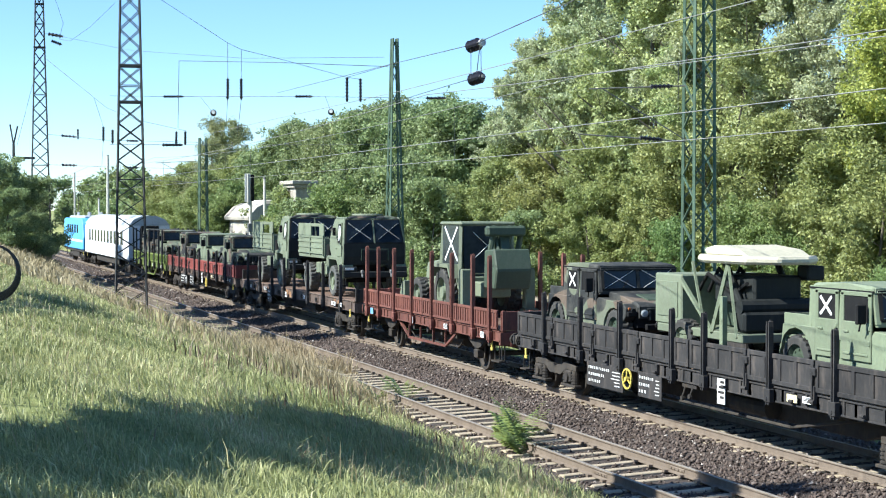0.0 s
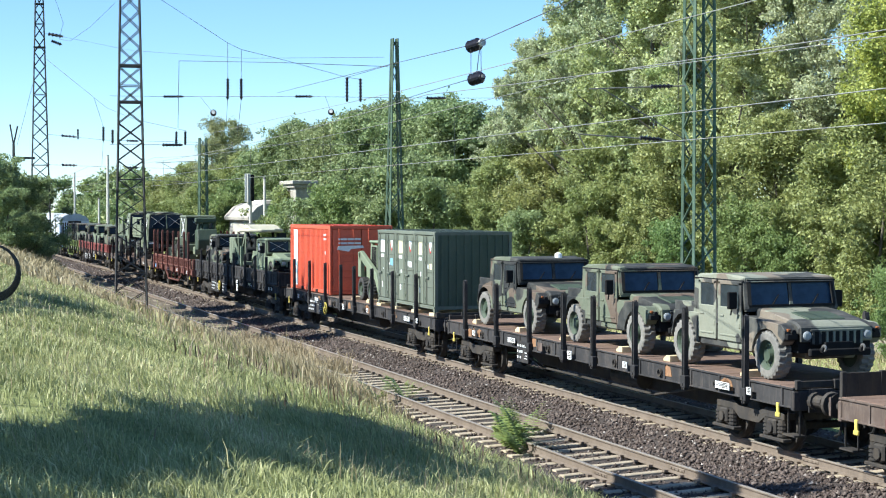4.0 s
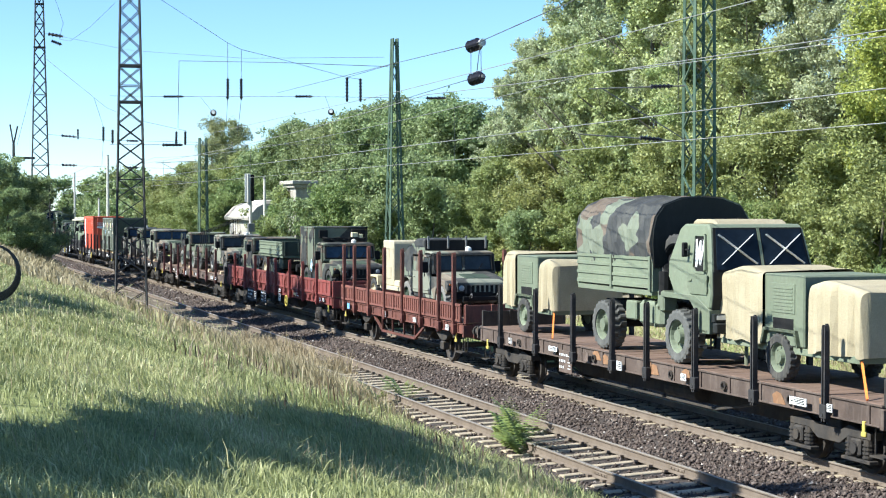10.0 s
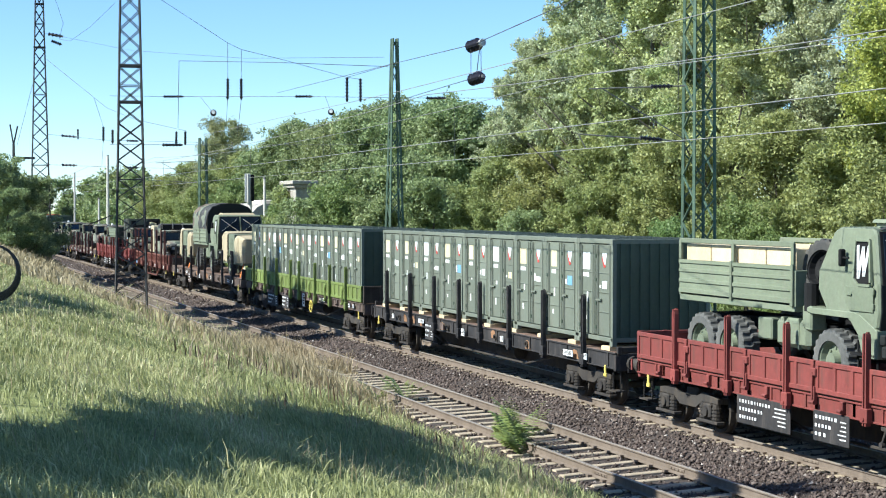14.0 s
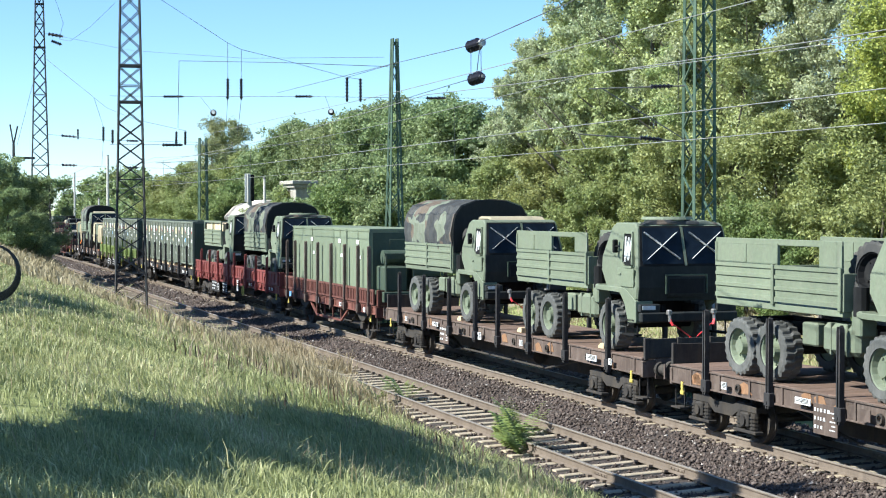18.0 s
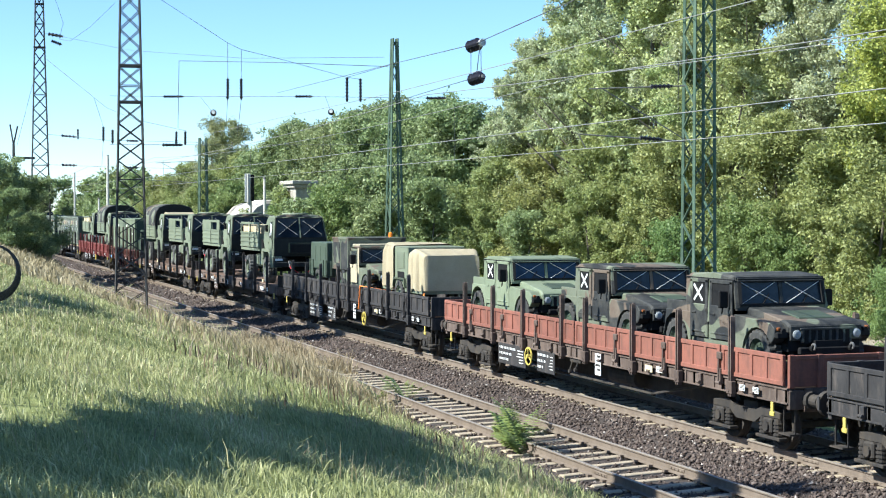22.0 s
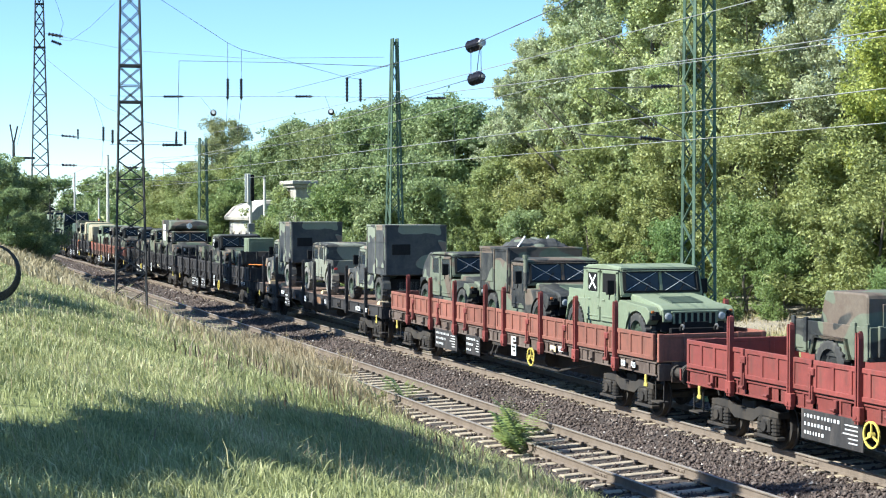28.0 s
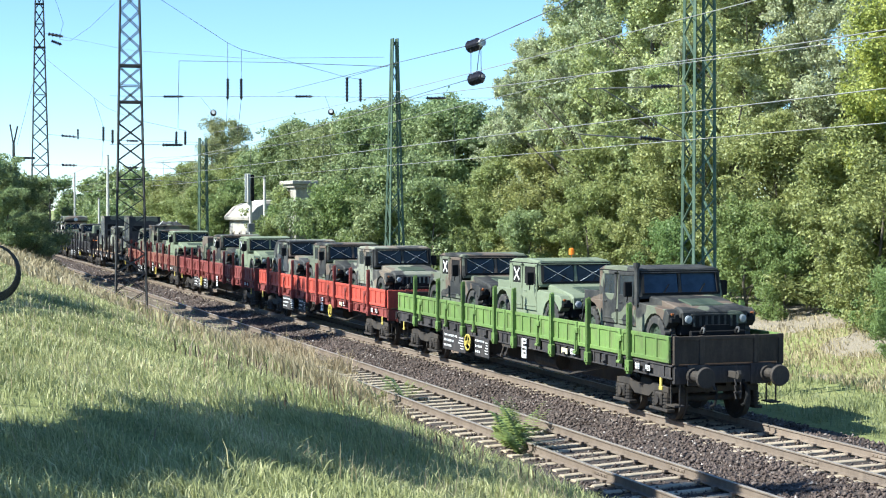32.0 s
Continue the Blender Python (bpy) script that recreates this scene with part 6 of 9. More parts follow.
def jeep(style, mat, label, q, turn=0.0, crosses="all", glassy="glass", tyre="tyre", rim=None, extras=()):
    """Broad four-wheel-drive utility vehicle. style: cab4 (four doors, short open bed), cab2, shelter, ambulance, soft."""
    v = tagged(new("military_jeep"), label, "military vehicle", group="vehicles on the wagons")
    rim = rim or "darkgreen"
    part("hull", "jeep_hull", mat, v, lambda bm: (box(bm, -HW + 0.04, HW - 0.04, -0.98, 1.22, 0.46, 0.98, 0.04), box(bm, -0.55, 0.55, -2.0, 2.2, 0.42, 0.8, 0.03), None))
    part("engine_bay", "jeep_bay", "dark", v, lambda bm: (box(bm, -0.78, 0.78, -2.12, -0.62, 0.55, 0.95), box(bm, -0.9, 0.9, -0.68, -0.62, 0.5, 1.1), box(bm, -0.5, 0.5, -0.96, 1.4, 0.5, 0.7), box(bm, -0.76, 0.76, 1.3, 2.2, 0.5, 0.85)))
    part("hood", "jeep_hood", mat, v, lambda bm: (prism(bm, [(-2.16, 0.88), (-2.2, 1.03), (-2.05, 1.12), (-1.2, 1.25), (-0.60, 1.31), (-0.60, 0.9)], -0.80, 0.80, "x", 0.04), None))
    part("hood_louvre", "jeep_hood_louvre", "darkgreen", v, lambda bm: prism(bm, [(-1.9, 1.10), (-1.25, 1.20), (-1.25, 1.268), (-1.86, 1.175)], -0.40, 0.40, "x", 0.012), label="dark louvred hood panel")
    part("grille", "jeep_grille", "dark", v, lambda bm: (box(bm, -0.56, 0.56, -2.205, -2.16, 0.70, 0.99)))
    part("grille_surround", "jeep_grille_face", mat, v, lambda bm: ([box(bm, s * 0.56, s * 0.78, -2.2, -2.14, 0.76, 1.0, 0.012) for s in (-1, 1)], box(bm, -0.78, 0.78, -2.2, -2.14, 0.985, 1.04, 0.01)))
    part("grille_frame", "jeep_bars", mat, v, lambda bm: [box(bm, x - 0.028, x + 0.028, -2.222, -2.19, 0.72, 0.98, 0.008) for x in (-0.52, -0.37, -0.22, -0.07, 0.08, 0.23, 0.38, 0.53)] + [box(bm, -0.58, 0.58, -2.226, -2.19, 0.955, 1.0, 0.01)])
    part("tow_ring", "jeep_rings", "greysteel", v, lambda bm: [ring(bm, [(x - 0.015, 0.04), (x + 0.015, 0.04), (x + 0.015, 0.07), (x - 0.015, 0.07)], (0, -2.42, 0.66), n=10) for x in (-0.42, 0.42)])
    for s in (-1, 1):
        part("front_mudguard", "jeep_fender_f%d" % s, mat, v, lambda bm: prism(bm, [(-2.08, 0.82), (-2.08, 0.98), (-1.95, 1.08), (-0.60, 1.17), (-0.52, 1.1), (-0.52, 0.5), (-0.90, 0.5)] + [(-1.45 + 0.54 * math.cos(a), 0.5 + 0.49 * math.sin(a)) for a in [math.pi * k / 8 for k in range(8)]], s * 0.80, s * HW, "x", 0.012))
        part("rear_mudguard", "jeep_fender_r%d" % s, mat, v, lambda bm: prism(bm, [(1.2, 0.5), (1.2, 1.12), (2.28, 1.12), (2.32, 0.7), (2.4, 0.55)] + [(1.85 + 0.56 * math.cos(a), 0.52 + 0.56 * math.sin(a)) for a in [math.pi * k / 8 for k in range(9)]] + [(1.25, 0.5)], s * 0.78, s * HW, "x", 0.012))
        for y in (-1.45, 1.85):
            wheel(v, s * 0.91, y, 0.47, 0.30, rim, tyre)
        part("headlight", "jeep_headlight", "lamp", v, lambda bm: (rod(bm, (0, 0, 0), (0, -0.025, 0), 0.085, 14), rod(bm, (0, -0.025, 0), (0, -0.04, 0), 0.085, 14, 0.05)), (s * 0.655, -2.205, 0.88), label="round glass headlight")
        part("marker_lamp", "marker_lamp", "amber", v, lambda bm: box(bm, -0.035, 0.035, -0.03, 0.03, -0.03, 0.03, 0.012), (s * 0.97, -2.08, 0.98))
        part("lamp_bracket", "jeep_lamp_bracket", "dark", v, lambda bm: (box(bm, -0.14, 0.1, -0.05, 0.05, -0.07, 0.05, 0.02), rod(bm, (0.0, -0.06, 0.07), (0.0, 0.02, 0.07), 0.05, 8)), (s * 0.9, -2.1, 0.87))
        m = part("mirror", "jeep_mirror", "dark", v, lambda bm: (box(bm, -0.10, 0.10, -0.04, 0.04, 1.28, 1.62, 0.02), rod(bm, (0, 0, 1.3), (-0.0, 0.05, 1.16), 0.015, 6)), (s * 1.2, -0.40, 0))
    part("bumper", "jeep_bumper", "dark", v, lambda bm: (box(bm, -0.66, 0.66, -2.34, -2.24, 0.50, 0.64, 0.02), [rod(bm, (x, -2.36, 0.62), (x, -2.44, 0.62), 0.06, 8) for x in (-0.42, 0.42)], box(bm, -0.3, 0.3, -2.3, -2.1, 0.6, 0.76)))
    back = {"cab4": 1.42, "cab2": 0.52, "shelter": 0.52, "ambulance": 0.45, "soft": 1.42}[style]
    roofmat = mat
    part("windscreen_frame", "jeep_ws_frame", mat, v, lambda bm: (bar(bm, (-1.0, -0.62, 1.28), (-0.97, -0.48, 1.88), 0.08, 0.08), bar(bm, (1.0, -0.62, 1.28), (0.97, -0.48, 1.88), 0.08, 0.08), bar(bm, (0, -0.61, 1.28), (0, -0.49, 1.88), 0.07, 0.06), bar(bm, (-1.0, -0.5, 1.85), (1.0, -0.5, 1.85), 0.1, 0.08), bar(bm, (-1.02, -0.61, 1.29), (1.02, -0.61, 1.29), 0.08, 0.1)))
    part("windscreen_seal", "jeep_ws_seal", "dark", v, lambda bm: (bar(bm, (-0.95, -0.655, 1.36), (-0.93, -0.555, 1.84), 0.07, 0.03), bar(bm, (0.95, -0.655, 1.36), (0.93, -0.555, 1.84), 0.07, 0.03), bar(bm, (-0.97, -0.56, 1.825), (0.97, -0.56, 1.825), 0.03, 0.07), bar(bm, (-0.97, -0.655, 1.35), (0.97, -0.655, 1.35), 0.03, 0.05)))
    for s in (-1, 1):
        p = part("windscreen_pane", "jeep_pane", glassy, v, lambda bm: prism(bm, [(-0.612, 1.32), (-0.602, 1.32), (-0.506, 1.83), (-0.516, 1.83)], -0.45, 0.45, "x"), (s * 0.5, 0, 0))
        if crosses in ("all", "front"):
            part("tape_cross", "jeep_ws_cross", "white", p, front_cross_mesh(0.78, 0.42, 0.05), (0, -0.578, 1.58), (-11, 0, 0), label="white tape cross")
        part("wiper", "jeep_wiper", "dark", v, lambda bm: bar(bm, (0, -0.635, 1.33), (0.18, -0.59, 1.56), 0.018), (s * 0.45, 0, 0))
    part("roof", "jeep_roof_%s" % style, roofmat, v, lambda bm: (prism(bm, [(-0.58, 1.82), (-0.56, 1.87), (-0.46, 1.92), (0.3, 1.955), (back - 0.1, 1.92), (back + 0.02, 1.86), (back + 0.05, 1.8)], -1.02, 1.02, "x", 0.06), bar(bm, (-1.0, back - 0.03, 0.95), (-0.97, back - 0.03, 1.86), 0.09), bar(bm, (1.0, back - 0.03, 0.95), (0.97, back - 0.03, 1.86), 0.09),
         [bar(bm, (s * 1.01, 0.44, 0.95), (s * 0.97, 0.44, 1.86), 0.09) for s in (-1, 1)] if back > 1 else None, [box(bm, s * 0.98, s * 1.03, 1.22, back, 1.1, 1.86, 0.01) for s in (-1, 1)] if back > 1 else None, box(bm, -0.98, 0.98, back - 0.06, back, 0.95, 1.86)))
    part("drip_rail", "jeep_drip_%s" % style, "dark", v, lambda bm: [bar(bm, (s * 1.035, -0.54, 1.83), (s * 1.035, back, 1.83), 0.02, 0.03) for s in (-1, 1)])
    doors = [(-0.50, 0.40)] + ([(0.48, 1.20)] if back > 1 else [])
    for s in (-1, 1):
        for k, (a, b) in enumerate(doors):
            d = part("door", "jeep_door_%d" % k, mat, v, lambda bm, a=a, b=b: (box(bm, -0.03, 0.03, a, b, 0.62, 1.30, 0.015), box(bm, -0.025, 0.025, a, a + 0.10, 1.28, 1.80, 0.01), box(bm, -0.025, 0.025, b - 0.09, b, 1.28, 1.80, 0.01), box(bm, -0.025, 0.025, a, b, 1.74, 1.82, 0.01), box(bm, -0.05, -0.02, b - 0.25, b - 0.1, 1.1, 1.14, 0.008), box(bm, -0.045, 0.045, a + 0.08, b - 0.08, 0.72, 0.76, 0.008), box(bm, -0.045, 0.045, a + 0.02, a + 0.08, 0.9, 1.0, 0.01), box(bm, -0.045, 0.045, a + 0.02, a + 0.08, 1.16, 1.24, 0.01)), (s * 1.035, 0, 0))
            p = part("side_window", "jeep_side_window_%d" % k, "dark" if crosses == "all" else "glass", d, lambda bm, a=a, b=b: box(bm, -0.006, 0.006, a + 0.09, b - 0.08, 1.29, 1.75))
            if crosses in ("all", "side") and (k == 1 or back < 1):
                part("tape_mark", "jeep_side_cross_%d" % k, "white", d, cross_mesh(0.36, 0.32, 0.055, 0.0), (s * 0.012, (a + b) / 2 + 0.04, 1.53), label="white tape cross")
    if style == "cab4":
        part("cargo_bed", "jeep_bed", mat, v, lambda bm: ([box(bm, s * 0.98, s * 1.02, 1.43, 2.3, 1.08, 1.32, 0.01) for s in (-1, 1)], box(bm, -1.0, 1.0, 2.26, 2.31, 0.75, 1.30, 0.01), box(bm, -0.98, 0.98, 1.43, 2.3, 0.86, 0.92)))
        part("tailgate_lamp", "jeep_tail_lamp", "redmark", v, lambda bm: [box(bm, s * 0.9 - 0.06, s * 0.9 + 0.06, 2.31, 2.34, 0.95, 1.03, 0.01) for s in (-1, 1)])
    if "canopy" in extras:
        part("canopy", "jeep_canopy", "camo_canvas", v, lambda bm: prism(bm, [(0.05, 1.9), (0.05, 2.28), (0.25, 2.34), (0.9, 2.3), (1.6, 2.02), (2.3, 1.78), (2.36, 1.2), (2.3, 1.06), (1.2, 1.06), (0.2, 1.2)], -1.06, 1.06, "x", 0.05), label="sloping camouflage canopy")
        part("canopy_front", "jeep_canopy_front", "dark", v, lambda bm: box(bm, -1.04, 1.04, 0.01, 0.045, 1.95, 2.27, 0.01))
        for x in (-0.95, -0.3, 0.3, 0.95):
            part("canopy_bracket", "jeep_canopy_bracket", "greysteel", v, lambda bm: box(bm, -0.03, 0.03, -0.04, 0.01, 2.0, 2.4, 0.01), (x, 0, 0))
    elif style == "soft":
        part("canvas_back", "jeep_soft_back", "camo_canvas", v, lambda bm: prism(bm, [(1.42, 1.06), (1.42, 1.93), (1.7, 1.88), (2.1, 1.6), (2.3, 1.3), (2.3, 1.06)], -1.0, 1.0, "x", 0.05))
    if style == "cab2":
        part("cargo_bed", "jeep_long_bed", mat, v, lambda bm: ([box(bm, s * 0.99, s * 1.03, 0.56, 2.3, 0.95, 1.32, 0.01) for s in (-1, 1)], box(bm, -1.0, 1.0, 2.26, 2.31, 0.75, 1.3, 0.01), box(bm, -0.98, 0.98, 0.56, 2.3, 0.86, 0.92), [box(bm, s * 1.03, s * 1.055, y - 0.04, y + 0.04, 0.7, 1.32) for s in (-1, 1) for y in (0.66, 1.0, 1.5, 2.0)]))
        part("rack_post", "jeep_rack_post", mat, v, lambda bm: [box(bm, s * 1.0, s * 1.04, y - 0.03, y + 0.03, 1.3, 1.85, 0.01) for s in (-1, 1) for y in (0.66, 1.2, 1.8, 2.25)])
    if style == "shelter":
        top = 2.2 if "load" in extras or "low" in extras else 2.7 if mat == "camo_mid" else 2.54
        b = part("shelter_box", "jeep_shelter_%.1f" % top, mat, v, lambda bm: box(bm, -1.08, 1.08, 0.58, 2.70, 1.0, top - 0.02, 0.03), label="boxy equipment shelter")
        part("roof_rim", "jeep_shelter_rim_%.1f" % top, mat, b, lambda bm: box(bm, -1.1, 1.1, 0.56, 2.72, top - 0.07, top, 0.01))
        for s in (-1, 1):
            for y in (0.63, 1.60, 2.64):
                part("rib", "jeep_shelter_rib_%.1f" % top, mat, b, lambda bm: box(bm, -0.01, 0.01, -0.03, 0.03, 1.02, top - 0.06), (s * 1.09, y, 0))
        for s in (-1, 1):
            part("shelter_hatch", "jeep_shelter_hatch_%.1f" % top, mat, b, lambda bm: box(bm, -0.008, 0.008, 1.7, 2.55, 1.25, top - 0.18, 0.004), (s * 1.092, 0, 0))
        if top > 2.3:
            part("bracket", "jeep_shelter_bracket", "dark", b, lambda bm: box(bm, -0.9, -0.55, 0.46, 0.58, 2.1, 2.42, 0.02))
            part("end_vent", "jeep_shelter_end_vent", "dark", b, lambda bm: box(bm, 0.2, 0.85, 2.69, 2.72, 1.7, 2.05, 0.006))
            part("vent_box", "jeep_shelter_vent", "dark", b, lambda bm: box(bm, 0.4, 0.95, 0.42, 0.58, 2.15, 2.45, 0.02))
    if style == "ambulance":
        b = part("ambulance_box", "jeep_ambulance", mat, v, lambda bm: (prism(bm, [(0.45, 1.0), (0.45, 1.99), (-0.3, 2.04), (-0.38, 2.22), (-0.2, 2.47), (0.4, 2.57), (2.7, 2.57), (2.7, 1.0)], -1.1, 1.1, "x", 0.04), box(bm, -1.13, 1.13, 0.5, 2.65, 1.93, 1.98, 0.01)), label="camouflaged ambulance box")
        for s in (-1, 1):
            m = part("medical_panel", "medical_panel", "white", b, lambda bm: box(bm, -0.004, 0.004, 1.25, 2.05, 1.35, 2.32), (s * 1.12, 0, 0), label="white panel")
        part("front_panel", "front_panel", "white", b, lambda bm: (box(bm, -0.16, 0.16, -0.39, -0.36, 2.12, 2.34), box(bm, -0.06, 0.06, -0.40, -0.36, 2.06, 2.42)))
        part("vent", "ambulance_vent", mat, b, lambda bm: (rod(bm, (-0.5, 0.6, 2.55), (-0.5, 0.6, 2.68), 0.09, 10), rod(bm, (0.5, 0.8, 2.55), (0.5, 0.8, 2.62), 0.2, 12)))
    for kind in extras:
        if kind == "beacon":
            part("beacon", "jeep_beacon_%s" % style, "beacon", v, lambda bm, e=0.2 if style == "shelter" else 0.0: (rod(bm, (0.75, 1.35, 1.2), (0.75, 1.35, 2.0 + e), 0.012, 6), rod(bm, (0.75, 1.35, 2.0 + e), (0.75, 1.35, 2.14 + e), 0.075, 12), rod(bm, (0.75, 1.35, 2.14 + e), (0.75, 1.35, 2.18 + e), 0.075, 12, 0.03)), label="orange warning beacon on a rod")
        if kind == "dome":
            part("antenna_dome", "jeep_dome", "white", v, lambda bm: (rod(bm, (0.3, -0.2, 1.92), (0.3, -0.2, 2.02), 0.1, 12), rod(bm, (0.3, -0.2, 2.02), (0.3, -0.2, 2.07), 0.1, 12, 0.04)), label="small white dome")
        if kind == "snorkel":
            part("snorkel", "jeep_snorkel", mat, v, lambda bm: (rod(bm, (-1.08, -0.62, 1.1), (-1.04, -0.52, 1.96), 0.055, 10), rod(bm, (-1.04, -0.52, 1.94), (-1.04, -0.52, 2.04), 0.075, 10)))
        if kind == "load":
            part("roof_load", "jeep_load", "camo_canvas", v, lambda bm: crumple(bm, (-0.75, 0.75, 0.6, 2.0), 2.19, 0.28, 3), label="bundled canvas load on the roof")
            part("load_strap", "jeep_load_strap", "white", v, lambda bm: [bar(bm, (x, y, 2.22), (x + 0.25, y + 0.1, 2.5), 0.05, 0.02) for x, y in ((-0.8, 0.6), (0.2, 1.3))])
        if kind == "antenna":
            part("antenna", "jeep_antenna", "dark", v, lambda bm: rod(bm, (-0.85, 1.5, 1.2), (-0.85, 1.55, 2.6), 0.012, 5))
        if kind == "ramp":
            part("ladder", "jeep_ladder", "greysteel", v, lambda bm: (bar(bm, (-1.16, 0.5, 0.8), (-1.16, -0.9, 2.2), 0.09, 0.05), bar(bm, (-1.16, 0.2, 0.8), (-1.16, -1.2, 2.2), 0.03, 0.03)), label="slanting steel bar")
        if kind == "tan_door":
            part("tan_panel", "jeep_tan_panel", "tan", v, lambda bm: (box(bm, -1.085, -1.065, -0.48, 0.38, 0.62, 1.29, 0.004), box(bm, -1.07, -1.05, -0.68, -0.53, 0.95, 1.85, 0.01), box(bm, -0.97, 0.97, -0.46, 0.45, 1.92, 1.98, 0.01)), label="sand-coloured door skin")
        if kind == "diamond":
            part("diamond_mark", "jeep_diamond", "white", v, lambda bm: prism(bm, [(0.85, 1.28), (1.02, 1.02), (0.85, 0.76), (0.68, 1.02)], -1.116, -1.102, "x"), label="white diamond sign with a thin blue outline")
            part("diamond_outline", "jeep_diamond_line", "bluemark", v, lambda bm: [bar(bm, (-1.122, y0, z0), (-1.122, y1, z1), 0.012, 0.022) for (y0, z0), (y1, z1) in zip(((0.85, 1.24), (1.0, 1.02), (0.85, 0.80), (0.70, 1.02)), ((1.0, 1.02), (0.85, 0.80), (0.70, 1.02), (0.85, 1.24)))])
            part("roof_roll", "jeep_roof_roll", "dark", v, lambda bm: ([tube(bm, [(-0.85 + 0.17 * k, 0.12 + 0.05 * math.sin(2.1 * k + j), 2.0 + 0.05 * j + 0.025 * math.cos(1.7 * k)) for k in range(11)], 0.035, 6) for j in range(3)]), label="rolled cables on the cab roof")
            # plain yellowish boxes, no lamps
            part("warning_lamp_box", "jeep_roof_box", "cream", v, lambda bm: (box(bm, 0.35, 0.6, 0.22, 0.4, 2.08, 2.32, 0.02), box(bm, 0.66, 0.8, 0.22, 0.38, 2.08, 2.26, 0.02)), label="yellowish boxes under the shelter's front edge")
    return ride(v, q, DECK, turn)


def truck(axles, label, q, bed="racks", roof="hatch", rest="", mat="green"):
    """Cab-over military truck; q is the place of its front axle."""
    v = tagged(new("military_truck"), label, "military truck", group="trucks on the wagons")
    long = 5.5 if axles == 3 else 4.95
    ax = (0, 3.5, 4.66) if axles == 3 else (0, 3.65)
    part("chassis", "truck_chassis_%d" % axles, "dark", v, lambda bm: ([box(bm, s * 0.42 - 0.05, s * 0.42 + 0.05, -1.2, long, 0.85, 1.1, 0.01) for s in (-1, 1)], [rod(bm, (-0.95, y, 0.6), (0.95, y, 0.6), 0.1, 8) for y in ax], box(bm, -0.45, 0.45, -0.6, 0.9, 0.8, 1.3, 0.04), [box(bm, -0.5, 0.5, y - 0.08, y + 0.08, 0.8, 1.1) for y in (1.5, 2.6, long - 0.2)]))
    for s in (-1, 1):
        for y in ax:
            wheel(v, s * 1.0, y, 0.575, 0.40, "green", "truck_tyre", 0.1)
    cab = part("cab", "truck_cab", mat, v, lambda bm: (prism(bm, [(-1.40, 1.22), (-1.46, 1.5), (-1.44, 1.98), (-1.19, 2.84), (-1.08, 2.93), (-0.12, 2.93), (0.06, 2.84), (0.40, 2.15), (0.38, 1.82), (0.1, 1.44), (-0.5, 1.42), (-0.75, 1.22)], -1.2, 1.2, "x", 0.035), lean(bm, 0)))
    part("windscreen_surround", "truck_ws_rubber", "dark", cab, lambda bm: (prism(bm, [(-1.44, 1.97), (-1.463, 1.97), (-1.203, 2.86), (-1.18, 2.86)], -1.13, 1.13, "x"), lean(bm, 0)))
    part("centre_pillar", "truck_ws_post", mat, cab, lambda bm: bar(bm, (0, -1.462, 1.98), (0, -1.205, 2.84), 0.06, 0.03))
    part("cab_front", "truck_front", "blackpaint_shade", v, lambda bm: prism(bm, [(-1.47, 1.28), (-1.5, 1.36), (-1.5, 1.74), (-1.45, 1.78), (-1.45, 1.28)], -0.48, 0.48, "x", 0.02), label="black radiator panel")
    part("panel_rim", "truck_panel_rim", "darkgreen", v, lambda bm: (box(bm, -0.5, 0.5, -1.515, -1.49, 1.76, 1.79), box(bm, -0.52, -0.49, -1.515, -1.47, 1.36, 1.79), box(bm, 0.49, 0.52, -1.515, -1.47, 1.36, 1.79)))
    # solid near-black box: the opening's inner shade is its colour
    part("radiator_opening", "truck_radiator", "dark", v, lambda bm: box(bm, -0.42, 0.42, -1.508, -1.50, 1.37, 1.69))
    # full-width near-black panel: the shade on the cab's front, put into the colour
    part("lower_front", "truck_lower_front", "blackpaint_shade", v, lambda bm: (prism(bm, [(-1.412, 1.20), (-1.474, 1.5), (-1.458, 1.97), (-1.44, 1.97), (-1.44, 1.5), (-1.39, 1.20)], -1.155, 1.155, "x", 0.004)), label="front panel darkened to stand for its shade")
    for s in (-1, 1):
        p = part("windscreen_pane", "truck_ws_%d" % s, "truckglass", cab, lambda bm: (prism(bm, [(-1.452, 2.02), (-1.469, 2.02), (-1.227, 2.82), (-1.21, 2.82)], s * 0.06, s * 1.07, "x"), lean(bm, 0)))
        part("tape_cross", "truck_ws_cross", "white", cab, front_cross_mesh(0.80, 0.62, 0.11), (s * 0.55, -1.362, 2.42), (-17.0, 0, 0), label="white tape cross")
        w = part("side_window", "truck_side_window_%d" % s, "dark", cab, lambda bm: (prism(bm, [(-1.2, 2.06), (-1.06, 2.68), (-0.68, 2.68), (-0.74, 2.06), (-0.86, 1.98), (-1.12, 1.98)], s * 1.196, s * 1.208, "x"), lean(bm, s)))
        part("window_frame", "truck_window_frame_%d" % s, mat, cab, lambda bm: ([bar(bm, (s * 1.212, y0, z0), (s * 1.212, y1, z1), 0.05, 0.045) for y0, z0, y1, z1 in ((-1.22, 2.0, -1.07, 2.71), (-1.07, 2.71, -0.66, 2.71), (-0.66, 2.71, -0.72, 2.04), (-0.72, 2.04, -0.86, 1.95), (-0.86, 1.95, -1.22, 1.95))], lean(bm, s)))
